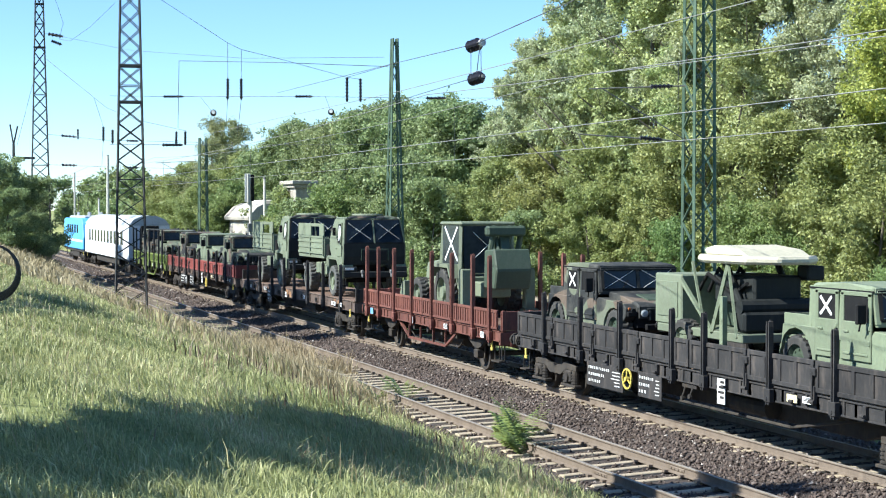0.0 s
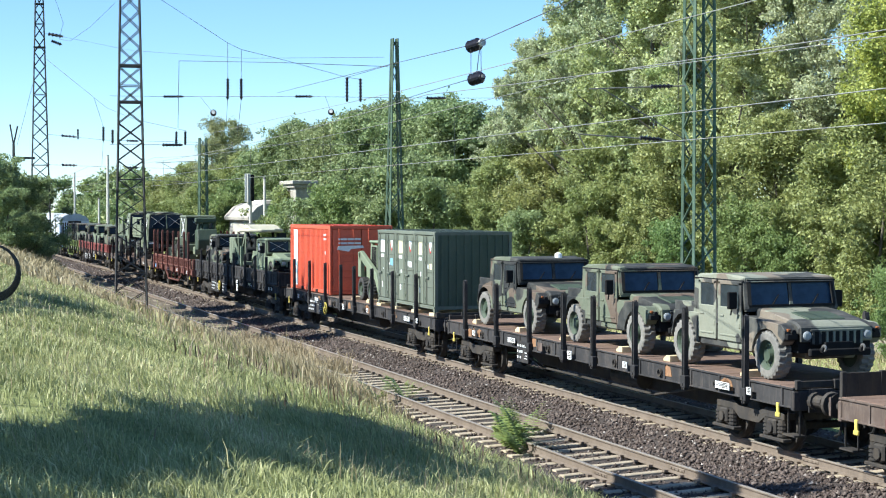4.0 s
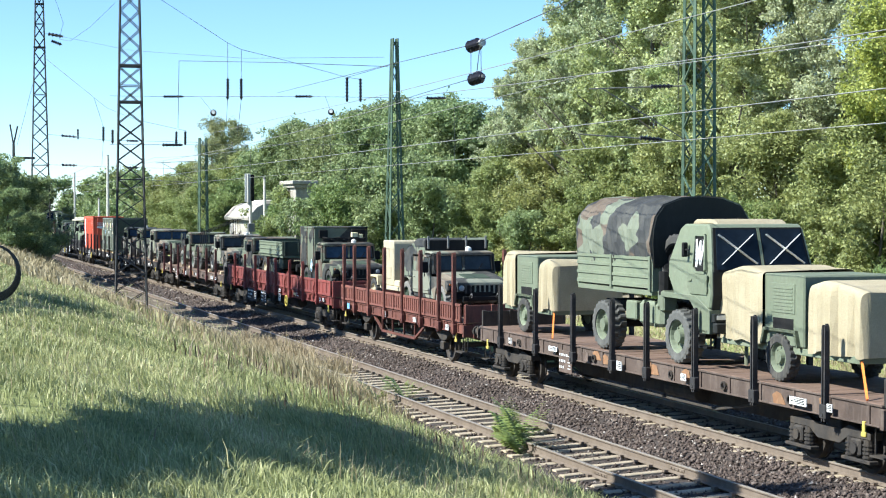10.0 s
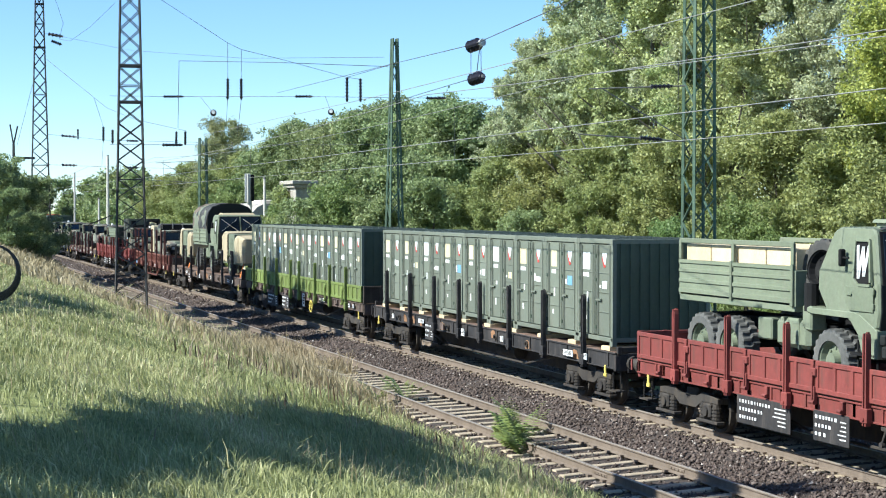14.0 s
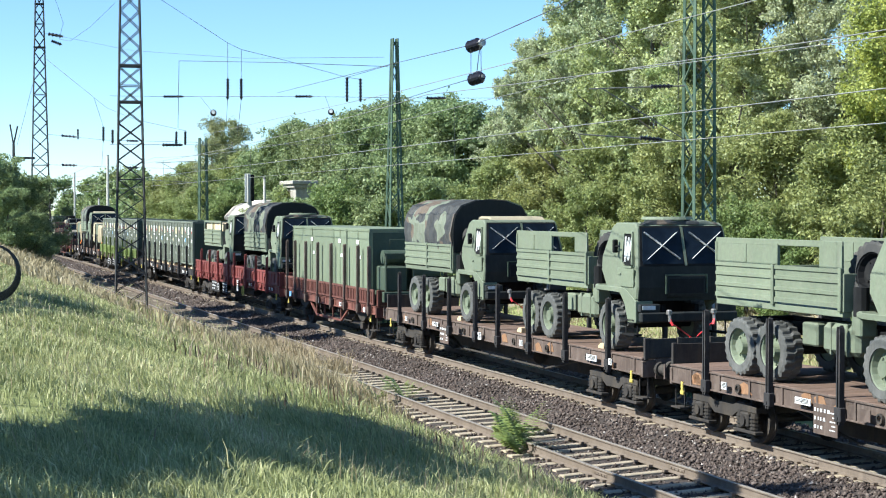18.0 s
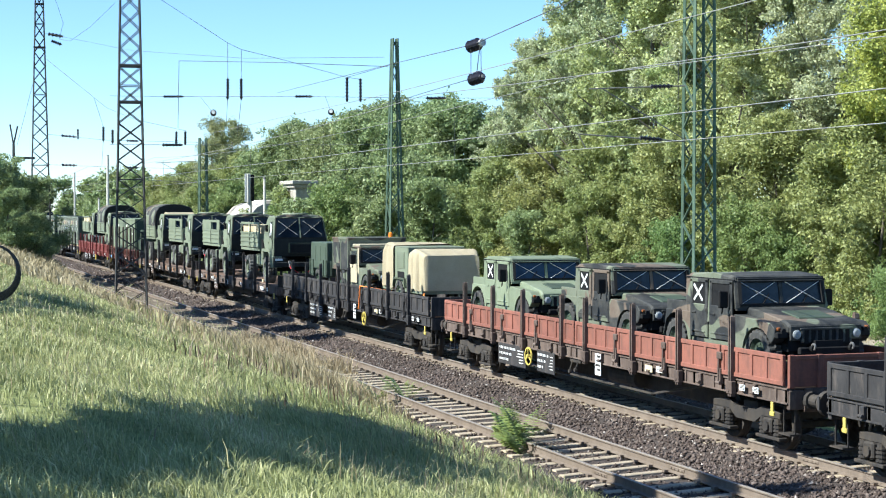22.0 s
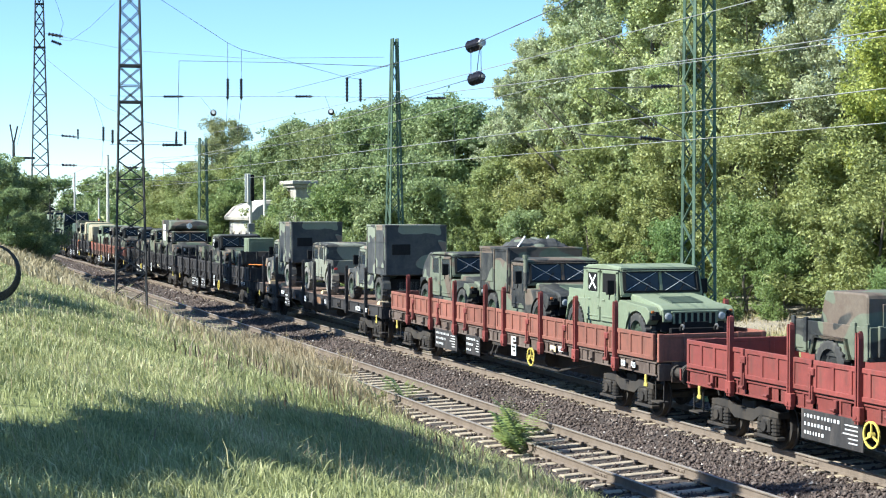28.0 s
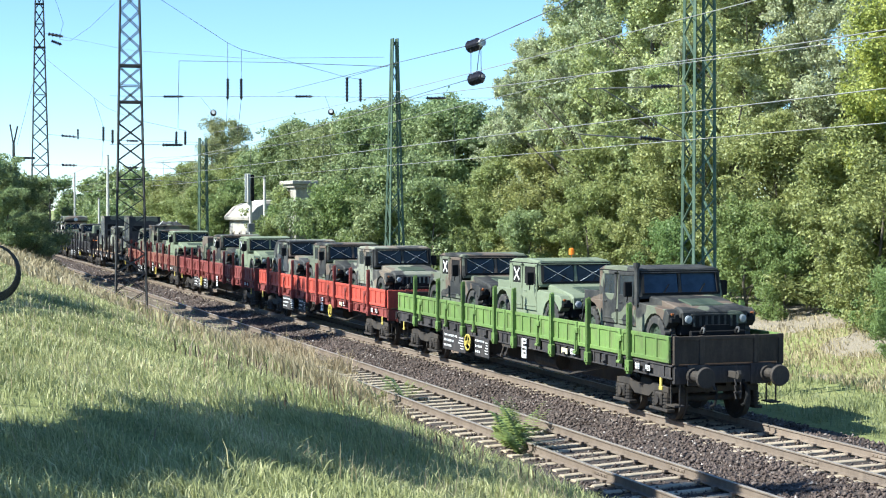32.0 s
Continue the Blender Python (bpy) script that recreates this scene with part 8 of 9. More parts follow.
def tandem_trailer(label, q):
    """Two-axle flatbed trailer with a long drop-side body; q is between the axles."""
    v = tagged(new("flatbed_trailer"), label, "trailer", group="trailers on the wagons")
    part("frame", "tandem_frame", "dark", v, lambda bm: (box(bm, -0.5, 0.5, -3.6, 1.8, 0.85, 1.1, 0.03), box(bm, -0.3, 0.3, -4.2, -3.5, 0.7, 0.95, 0.03), rod(bm, (0, -3.0, 0.0), (0, -3.0, 0.9), 0.08, 8)))
    part("bed", "tandem_bed", "green", v, lambda bm: (box(bm, -1.2, 1.2, -2.6, 1.6, 1.18, 1.3, 0.02), [box(bm, s * 1.2 - 0.03, s * 1.2 + 0.03, -2.6, 1.6, 1.28, 1.85, 0.01) for s in (-1, 1)], [box(bm, s * 1.22 - 0.04, s * 1.22 + 0.04, -2.6, 1.6, z, z + 0.06, 0.01) for s in (-1, 1) for z in (1.3, 1.5, 1.68, 1.8)]))
    # headboard green is deeper than the bed's: its front shade is painted in
    part("headboard", "tandem_head", "deepgreen_shade", v, lambda bm: (box(bm, -1.2, 1.2, -2.63, -2.57, 1.28, 1.88, 0.01), [box(bm, x - 0.05, x + 0.05, -2.68, -2.6, 1.28, 1.88, 0.01) for x in (-1.1, -0.5, 0.0, 0.5, 1.1)], box(bm, -1.2, 1.2, 1.57, 1.63, 1.28, 1.88, 0.01)))
    for s in (-1, 1):
        for y in (-0.68, 0.68):
            wheel(v, s * 1.0, y, 0.58, 0.38, "tan")
    part("cargo_lamp", "tandem_lamp", "white", v, lambda bm: box(bm, 0.4, 0.7, -2.8, -2.65, 1.45, 1.65, 0.03))
    part("tool_box", "tandem_tools", "deepgreen_shade", v, lambda bm: box(bm, -1.1, -0.55, -2.2, -1.55, 0.72, 1.14, 0.03))
    part("air_tank", "tandem_tank", "dark", v, lambda bm: (rod(bm, (-0.8, -3.35, 0.78), (0.8, -3.35, 0.78), 0.16, 10), box(bm, -0.9, 0.9, -2.75, -2.5, 0.95, 1.16, 0.02)))
    part("crank", "tandem_crank", "tan", v, lambda bm: (rod(bm, (-0.62, -3.55, 0.0), (-0.62, -3.55, 1.25), 0.05, 8), rod(bm, (-0.62, -3.55, 1.1), (-0.95, -3.55, 1.1), 0.025, 6), box(bm, -0.78, -0.46, -3.62, -3.48, -0.02, 0.03, 0.01)), label="sand-coloured landing leg")
    return ride(v, q, DECK)
# ---- containers and machines
def patch(parent, key, mat, x, y0, y1, z0, z1, label=""):
    return part("sticker", key, mat, parent, lambda bm: box(bm, x - 0.004, x, y0, y1, z0, z1), label=label)


def tricon(q, seed, mat="cont_green", label="small green steel container with double doors and white stickers"):
    """Third-length container, doors towards both sides of the line."""
    v = tagged(new("container"), label, "container", group="green containers on the wagons")
    h, w, l = 2.44, 1.2, 0.965
    def body(bm):
        box(bm, -w + 0.06, w - 0.06, -l + 0.03, l - 0.03, 0.14, h - 0.03)
        for s in (-1, 1):
            for k in range(9):
                x = -w + 0.2 + k * 0.25
                box(bm, x - 0.05, x + 0.05, s * (l - 0.035), s * (l - 0.005), 0.2, h - 0.1)
    part("body", "tricon_body", "darkgreen" if mat == "cont_green" else mat, v, body)
    part("frame", "tricon_frame", mat, v, lambda bm: ([box(bm, sx * w - 0.05, sx * w + 0.05, sy * (l - 0.04) - 0.04, sy * (l - 0.04) + 0.04, 0.0, h, 0.008) for sx in (-1, 1) for sy in (-1, 1)], [box(bm, sx * w - 0.05, sx * w + 0.05, -l, l, z, z + 0.1, 0.008) for sx in (-1, 1) for z in (0.1, h - 0.1)], [box(bm, -w, w, sy * (l - 0.03) - 0.03, sy * (l - 0.03) + 0.03, z, z + 0.1) for sy in (-1, 1) for z in (0.1, h - 0.1)], [box(bm, sx * w - 0.06, sx * w + 0.06, sy * (l - 0.07) - 0.07, sy * (l - 0.07) + 0.07, z, z + 0.12, 0.01) for sx in (-1, 1) for sy in (-1, 1) for z in (0.0, h - 0.12)]))
    part("roof", "tricon_roof", mat, v, lambda bm: (box(bm, -w, w, -l + 0.05, l - 0.05, h - 0.03, h + 0.005), [box(bm, -w + 0.1, w - 0.1, y - 0.03, y + 0.03, h, h + 0.02) for y in (-0.6, -0.2, 0.2, 0.6)]))
    for sx in (-1, 1):
        for sy in (-1, 1):
            d = part("door", "tricon_door", mat, v, lambda bm: (box(bm, -0.02, 0.02, -0.43, 0.43, 0.22, h - 0.12, 0.006), [box(bm, -0.035, -0.015, -0.33, 0.33, z, z + 0.03, 0.006) for z in (0.75, 1.2, 1.65)], box(bm, -0.035, -0.015, -0.42, -0.38, 0.24, h - 0.14), box(bm, -0.035, -0.015, 0.38, 0.42, 0.24, h - 0.14)), (sx * (w - 0.0), sy * 0.455, 0), (0, 0, 0 if sx < 0 else 180))
            part("lock_rod", "tricon_rod", "cont_green" if mat == "cont_green" else mat, d, lambda bm: (rod(bm, (-0.05, 0.28, 0.24), (-0.05, 0.28, h - 0.14), 0.016, 6), box(bm, -0.07, -0.03, 0.1, 0.36, 1.02, 1.06), rod(bm, (-0.05, -0.36, 0.24), (-0.05, -0.36, h - 0.14), 0.014, 6)))
            for k in range(4):
                z = 0.4 + 0.55 * k
                part("hinge", "tricon_hinge", "darkgreen", d, lambda bm: box(bm, -0.05, -0.02, 0.36, 0.44, -0.04, 0.04), (0, sy * (0 if sx < 0 else 0), z))
    g = random.Random(seed)
    x = -w - 0.022
    a = g.uniform(0.24, 0.34)
    patch(v, "tricon_s1_%d" % (seed % 3), "cream" if seed % 3 else "white", x, 0.30, 0.30 + a + 0.08, 1.72, 2.12, "large pale label")
    patch(v, "tricon_s2_%d" % (seed % 3), "white", x, 0.36, 0.36 + a, 1.55, 1.66)
    s3 = part("pennant", "tricon_s3_%d" % (seed % 2), "white", v, lambda bm: prism(bm, [(-0.62, 2.12), (-0.36, 2.12), (-0.44, 1.86), (-0.5, 1.80)], x - 0.004, x, "x"), label="white and red pennant mark")
    part("pennant_tip", "tricon_s4_%d" % (seed % 2), "redmark", s3, lambda bm: prism(bm, [(-0.36, 2.05), (-0.36, 1.98), (-0.46, 1.78), (-0.56, 1.82), (-0.47, 1.88)], x - 0.008, x - 0.0045, "x"))
    patch(v, "tricon_s5_%d" % (seed % 4), ["white", "bluemark", "white", "cream"][seed % 4], x, -0.62, -0.62 + g.uniform(0.12, 0.3), 1.3, 1.3 + g.uniform(0.12, 0.26))
    patch(v, "tricon_s6_%d" % (seed % 5), "white", x, 0.4, 0.4 + g.uniform(0.06, 0.14), 0.95 + 0.05 * (seed % 5), 1.2)
    patch(v, "tricon_s7_%d" % (seed % 5), "white", x, 0.48, 0.56, 0.55, 0.55 + 0.03 * (3 + seed % 5))
    patch(v, "tricon_s8_%d" % (seed % 3), "white", x, -0.3, -0.22, 1.32, 1.32 + 0.06 * (1 + seed % 3))
    return ride(v, q, DECK + 0.10)


def chock(q, x=-1.0, l=0.3):
    c = tagged(new("wooden_chock"), "pale wooden chock nailed to the wagon deck", "chock", group="wooden chocks")
    part("wedge", "chock_%.2f" % l, "wood", c, lambda bm: prism(bm, [(-l / 2, 0.0), (l / 2, 0.0), (l / 2, 0.06), (l * 0.1, 0.13), (-l / 2, 0.13)], -0.16, 0.16, "x", 0.008))
    return ride(c, q, DECK, 0.0, x)


def block(q, l=0.45):
    """Timber bearer across the wagon under a container."""
    c = tagged(new("timber_bearer"), "pale timber bearer under a container", "timber", group="timber bearers")
    part("beam", "bearer_%.2f" % l, "wood", c, lambda bm: box(bm, -1.28, 1.28, -l / 2, l / 2, 0.0, 0.10, 0.008))
    return ride(c, q, DECK)


def orange_container(q):
    v = tagged(new("shipping_container"), "orange corrugated shipping container with a white stripe", "container")
    L2, w, h = 3.03, 1.22, 2.59
    def wall(bm, s):
        n = 30
        d = (2 * L2 - 0.32) / n
        pts = []
        for i in range(n):
            y = -L2 + 0.16 + d * (i + 0.5)
            pts += [(s * (w - 0.075), y - d * 0.45), (s * (w - 0.075), y - d * 0.28), (s * (w - 0.015), y - d * 0.16), (s * (w - 0.015), y + d * 0.16), (s * (w - 0.075), y + d * 0.28)]
        prism(bm, pts + [(s * (w - 0.09), L2 - 0.16), (s * (w - 0.09), -L2 + 0.16)], 0.16, h - 0.12, "z")
    for s in (-1, 1):
        part("side_wall", "orange_wall_%d" % s, "orange", v, lambda bm: wall(bm, s))
    part("frame", "orange_frame", "orange", v, lambda bm: ([box(bm, sx * (w - 0.08), sx * w, sy * (L2 - 0.16), sy * L2, 0, h, 0.01) for sx in (-1, 1) for sy in (-1, 1)], [box(bm, sx * (w - 0.083), sx * (w - 0.003), -L2 + 0.165, L2 - 0.165, z, z + 0.135, 0.01) for sx in (-1, 1) for z in (0.025, h - 0.137)], [box(bm, -w + 0.085, w - 0.085, sy * (L2 - 0.083), sy * (L2 - 0.003), z, z + 0.125, 0.01) for sy in (-1, 1) for z in (0.025, h - 0.127)]))
    part("roof", "orange_roof", "orange", v, lambda bm: (box(bm, -w + 0.02, w - 0.02, -L2 + 0.05, L2 - 0.05, h - 0.06, h - 0.01), [box(bm, -w + 0.1, w - 0.1, -L2 + 0.3 * k, -L2 + 0.3 * k + 0.12, h - 0.02, h + 0.005) for k in range(1, 20)]))
    # pockets are solid near-black boxes, shade painted instead of a recess
    for y in (-1.1, 1.1):
        part("fork_pocket", "orange_pocket", "dark", v, lambda bm: box(bm, -w - 0.002, w + 0.002, -0.18, 0.18, 0.035, 0.15), (0, y, 0))
    part("floor", "orange_floor", "orange", v, lambda bm: box(bm, -w + 0.06, w - 0.06, -L2 + 0.06, L2 - 0.06, 0.08, 0.2))
    for sy in (-1, 1):
        for s in (-1, 1):
            d = part("door", "orange_door_%d" % sy, "orange", v, lambda bm: (box(bm, -0.55, 0.55, -0.03, 0.03, 0.16, h - 0.14, 0.01), [box(bm, -0.5, 0.5, sy * 0.03, sy * 0.05, z, z + 0.35, 0.01) for z in (0.3, 0.9, 1.5)]), (s * 0.57, sy * (L2 - 0.05), 0))
            part("lock_rod", "orange_rod_%d" % sy, "orange", d, lambda bm: [rod(bm, (x, sy * 0.06, 0.14), (x, sy * 0.06, h - 0.12), 0.018, 6) for x in (-0.3, 0.25)])
    part("white_stripe", "orange_stripe", "white", v, lambda bm: box(bm, -w - 0.006, -w + 0.001, 1.82, 2.42, 0.18, h - 0.2), label="white vertical stripe")
    part("letter_shape", "orange_letters", "bluemark", v, lambda bm: ([box(bm, -w - 0.012, -w - 0.006, 2.0, 2.3, z, z + 0.2) for z in (0.25, 0.62)], prism(bm, [(1.95, 0.95), (2.25, 0.95), (2.1, 1.2)], -w - 0.012, -w - 0.006, "x")), label="blue letter shapes")
    part("number_marks", "orange_marks", "white", v, lambda bm: ([box(bm, -w - 0.006, -w, -2.5 + 0.1 * k, -2.44 + 0.1 * k, z, z + 0.07) for k in range(4) for z in (2.05, 2.2)], box(bm, -w - 0.006, -w, -2.4, -2.32, 1.5, 1.62), [box(bm, -0.9 + 0.09 * k, -0.84 + 0.09 * k + 0.02 * (k % 3), -L2 - 0.03, -L2 - 0.02, z, z + 0.07) for k in range(10) for z in (2.05, 1.9)], prism(bm, [(-0.95, 1.7), (-0.9, 1.84), (0.05, 1.85), (0.1, 1.76), (-0.4, 1.72), (-0.5, 1.62)], -L2 - 0.03, -L2 - 0.02, "y"), box(bm, 0.0, 0.16, -L2 - 0.03, -L2 - 0.02, 1.2, 1.34)), label="white lettering shown as bars")
    return ride(v, q, DECK + 0.02)


def green_shelters(q0, q1, q, label, gear=False):
    """Large green equipment box."""
    v = tagged(new("equipment_box"), label, "container")
    l = abs(q1 - q0) / 2
    part("body", "eqbox_%.2f" % l, "lightgreen", v, lambda bm: (box(bm, -1.2, 1.2, -l, l, 0.05, 2.52, 0.03), box(bm, -1.22, 1.22, -l - 0.02, l + 0.02, 2.45, 2.56, 0.01), [box(bm, s * 1.2 - 0.02, s * 1.2 + 0.02, y - 0.03, y + 0.03, 0.1, 2.5) for s in (-1, 1) for y in (-l + 0.03, 0.0, l - 0.03)]))
    part("skid", "eqskid_%.2f" % l, "darkgreen", v, lambda bm: [box(bm, x - 0.08, x + 0.08, -l, l, 0.0, 0.12) for x in (-0.9, 0.9)])
    part("end_panel", "eqend_%.2f" % l, "darkgreen", v, lambda bm: (box(bm, -1.1, 1.1, -l - 0.03, -l - 0.002, 0.15, 2.42), box(bm, -0.5, 0.5, -l - 0.05, -l - 0.03, 0.6, 2.2, 0.01)))
    part("sticker", "eqmark_%.2f" % l, "white", v, lambda bm: (box(bm, -1.226, -1.22, -0.15, 0.15, 2.0, 2.15), box(bm, -1.226, -1.22, -0.4, -0.15, 1.5, 1.62)))
    if gear:
        part("machinery", "eqgear", "darkgreen", v, lambda bm: (box(bm, -1.1, 1.1, -l - 1.3, -l - 0.05, 0.1, 0.45, 0.02), box(bm, -1.0, -0.2, -l - 1.1, -l - 0.1, 0.45, 1.3, 0.05), rod(bm, (-0.9, -l - 0.5, 1.6), (1.0, -l - 0.5, 1.6), 0.24, 14), rod(bm, (0.1, -l - 0.7, 1.1), (1.0, -l - 0.7, 1.1), 0.3, 14), box(bm, 0.3, 1.05, -l - 1.2, -l - 0.2, 0.4, 0.9, 0.04), [rod(bm, (x, -l - 1.2, 0.4), (x, -l - 1.2, 1.7), 0.04, 6) for x in (-1.0, 0.0, 1.0)], bar(bm, (-1.05, -l - 1.2, 1.7), (1.05, -l - 1.2, 1.7), 0.07)), label="dark green pump machinery")
    return ride(v, q, DECK)


def skid_loader(q):
    v = tagged(new("skid_loader"), "small green skid-steer loader with four lugged tyres", "loader")
    part("body", "skid_body", "lightgreen", v, lambda bm: (prism(bm, [(-0.9, 0.35), (-0.95, 0.9), (-0.5, 1.0), (1.1, 1.25), (1.25, 0.9), (1.2, 0.4)], -0.6, 0.6, "x", 0.04)))
    part("cab", "skid_cab", "lightgreen", v, lambda bm: ([bar(bm, (s * 0.52, -0.75, 0.9), (s * 0.5, -0.6, 2.05), 0.08) for s in (-1, 1)], [bar(bm, (s * 0.52, 0.55, 1.1), (s * 0.5, 0.5, 2.05), 0.1) for s in (-1, 1)], box(bm, -0.6, 0.6, -0.75, 0.65, 2.03, 2.12, 0.03), box(bm, -0.55, -0.5, -0.2, 0.5, 1.1, 1.95), box(bm, 0.5, 0.55, -0.2, 0.5, 1.1, 1.95)))
    part("side_grille", "skid_grille", "dark", v, lambda bm: [box(bm, -0.56, -0.55, -0.1 + 0.1 * k, -0.04 + 0.1 * k, 1.2, 1.9) for k in range(6)])
    part("windscreen", "skid_glass", "glass", v, lambda bm: prism(bm, [(-0.74, 1.0), (-0.72, 1.0), (-0.6, 2.02), (-0.62, 2.02)], -0.46, 0.46, "x"))
    part("tape_cross", "skid_cross", "white", v, front_cross_mesh(0.8, 0.8, 0.05), (0, -0.70, 1.5), (-7, 0, 0), label="white tape cross")
    for s in (-1, 1):
        part("lift_arm", "skid_arm_%d" % s, "lightgreen", v, lambda bm: (prism(bm, [(1.25, 1.55), (1.05, 1.75), (-0.9, 1.0), (-1.35, 0.35), (-1.15, 0.3), (-0.75, 0.8), (1.0, 1.45)], s * 0.66, s * 0.82, "x", 0.02), prism(bm, [(0.95, 0.8), (1.3, 0.8), (1.3, 1.7), (1.0, 1.7)], s * 0.66, s * 0.82, "x", 0.02)))
        for y in (-0.55, 0.6):
            wheel(v, s * 0.78, y, 0.41, 0.28, "darkgreen")
    part("quick_plate", "skid_plate", "dark", v, lambda bm: box(bm, -0.75, 0.75, -1.45, -1.3, 0.15, 0.75, 0.02))
    return ride(v, q, DECK)


def backhoe(q):
    """Backhoe loader, bucket arm folded towards the tail."""
    v = tagged(new("backhoe_loader"), "dark green backhoe loader with a tall glazed cab", "loader")
    g = "green"
    part("chassis", "backhoe_body", g, v, lambda bm: (box(bm, -0.45, 0.45, -1.6, 3.4, 0.65, 1.1, 0.04), prism(bm, [(1.1, 1.0), (1.1, 1.75), (3.2, 1.55), (3.4, 1.0)], -0.5, 0.5, "x", 0.05), box(bm, -0.9, 0.9, -0.9, 1.0, 0.85, 1.25, 0.04)))
    cab = part("cab", "backhoe_cab", g, v, lambda bm: ([bar(bm, (sx * 0.85, y, 1.2), (sx * 0.78, y * 0.9, 2.78), 0.1) for sx in (-1, 1) for y in (-0.8, 0.9)], box(bm, -0.88, 0.88, -0.9, 0.95, 2.74, 2.86, 0.05), box(bm, -0.86, -0.8, -0.8, 0.9, 1.2, 1.6), box(bm, 0.8, 0.86, -0.8, 0.9, 1.2, 1.6)))
    for s in (-1, 1):
        p = part("side_window", "backhoe_side_%d" % s, "glass", cab, lambda bm: box(bm, s * 0.82 - 0.01, s * 0.82 + 0.01, -0.72, 0.8, 1.6, 2.74))
        part("tape_cross", "backhoe_cross", "white", cab, cross_mesh(1.1, 1.0, 0.08), (s * 0.845, 0.0, 2.2), label="white tape cross")
        wheel(v, s * 0.95, 0.0, 0.74, 0.44, g, "tyre", 0.12)
        wheel(v, s * 0.85, 2.75, 0.55, 0.34, g, "tyre", 0.1)
        part("mudguard", "backhoe_guard_%d" % s, g, v, lambda bm: prism(bm, [(-0.85, 1.2), (-0.6, 1.6), (0.7, 1.6), (0.9, 1.2), (0.82, 1.2), (0.65, 1.5), (-0.55, 1.5), (-0.77, 1.2)], s * 0.72, s * 1.18, "x"))
    part("rear_window", "backhoe_back", "glass", cab, lambda bm: box(bm, -0.74, 0.74, -0.80, -0.78, 1.35, 2.74))
    part("front_window", "backhoe_front_glass", "glass", cab, lambda bm: box(bm, -0.74, 0.74, 0.84, 0.86, 1.6, 2.74))
    part("tape_cross", "backhoe_back_cross", "white", cab, front_cross_mesh(0.9, 0.8, 0.08), (0, -0.81, 2.15), label="white tape cross")
    part("boom", "backhoe_boom", "darkgreen", v, lambda bm: (prism(bm, [(-1.5, 0.9), (-1.3, 1.3), (-1.5, 2.4), (-1.75, 2.75), (-2.0, 2.7), (-1.85, 2.3), (-1.8, 1.0)], -0.18, 0.18, "x", 0.02), prism(bm, [(-1.8, 2.75), (-2.05, 2.7), (-2.7, 1.5), (-2.6, 1.3), (-2.4, 1.4)], -0.14, 0.14, "x", 0.02), rod(bm, (0.2, -1.4, 1.5), (0.2, -2.0, 2.5), 0.07, 8), rod(bm, (-0.2, -1.9, 2.6), (-0.2, -2.5, 1.6), 0.07, 8)), label="folded digger boom")
    part("bucket", "backhoe_bucket", "darkgreen", v, lambda bm: (prism(bm, [(-1.95, 0.95), (-2.0, 2.05), (-2.75, 2.1), (-2.95, 1.5), (-2.8, 0.95)], -0.55, 0.55, "x", 0.04), [rod(bm, (x, -2.1, 2.05), (x + 0.1, -2.2, 2.75), 0.09, 8) for x in (-0.4, 0.1, 0.45)], box(bm, -0.6, 0.6, -2.4, -2.1, 2.45, 2.75, 0.06)), label="dark folded digging gear")
    part("stabiliser", "backhoe_stab", g, v, lambda bm: (box(bm, 0.85, 1.15, -1.75, -1.45, 0.3, 1.5, 0.03), box(bm, 0.8, 1.25, -1.8, -1.4, 0.2, 0.32, 0.03)))
    part("stabiliser", "backhoe_stab_near", g, v, lambda bm: (box(bm, -1.15, -0.85, -1.75, -1.45, 0.3, 1.5, 0.03), box(bm, -1.25, -0.8, -1.8, -1.4, 0.2, 0.32, 0.03)))
    part("loader_frame", "backhoe_front", g, v, lambda bm: (prism(bm, [(1.2, 1.3), (3.6, 0.6), (3.9, 0.4), (3.7, 0.35), (1.1, 1.1)], -0.75, -0.6, "x"), prism(bm, [(1.2, 1.3), (3.6, 0.6), (3.9, 0.4), (3.7, 0.35), (1.1, 1.1)], 0.6, 0.75, "x"), prism(bm, [(3.7, 0.15), (3.75, 0.95), (4.0, 0.9), (4.4, 0.2)], -1.1, 1.1, "x", 0.02)))
    return ride(v, q, DECK)


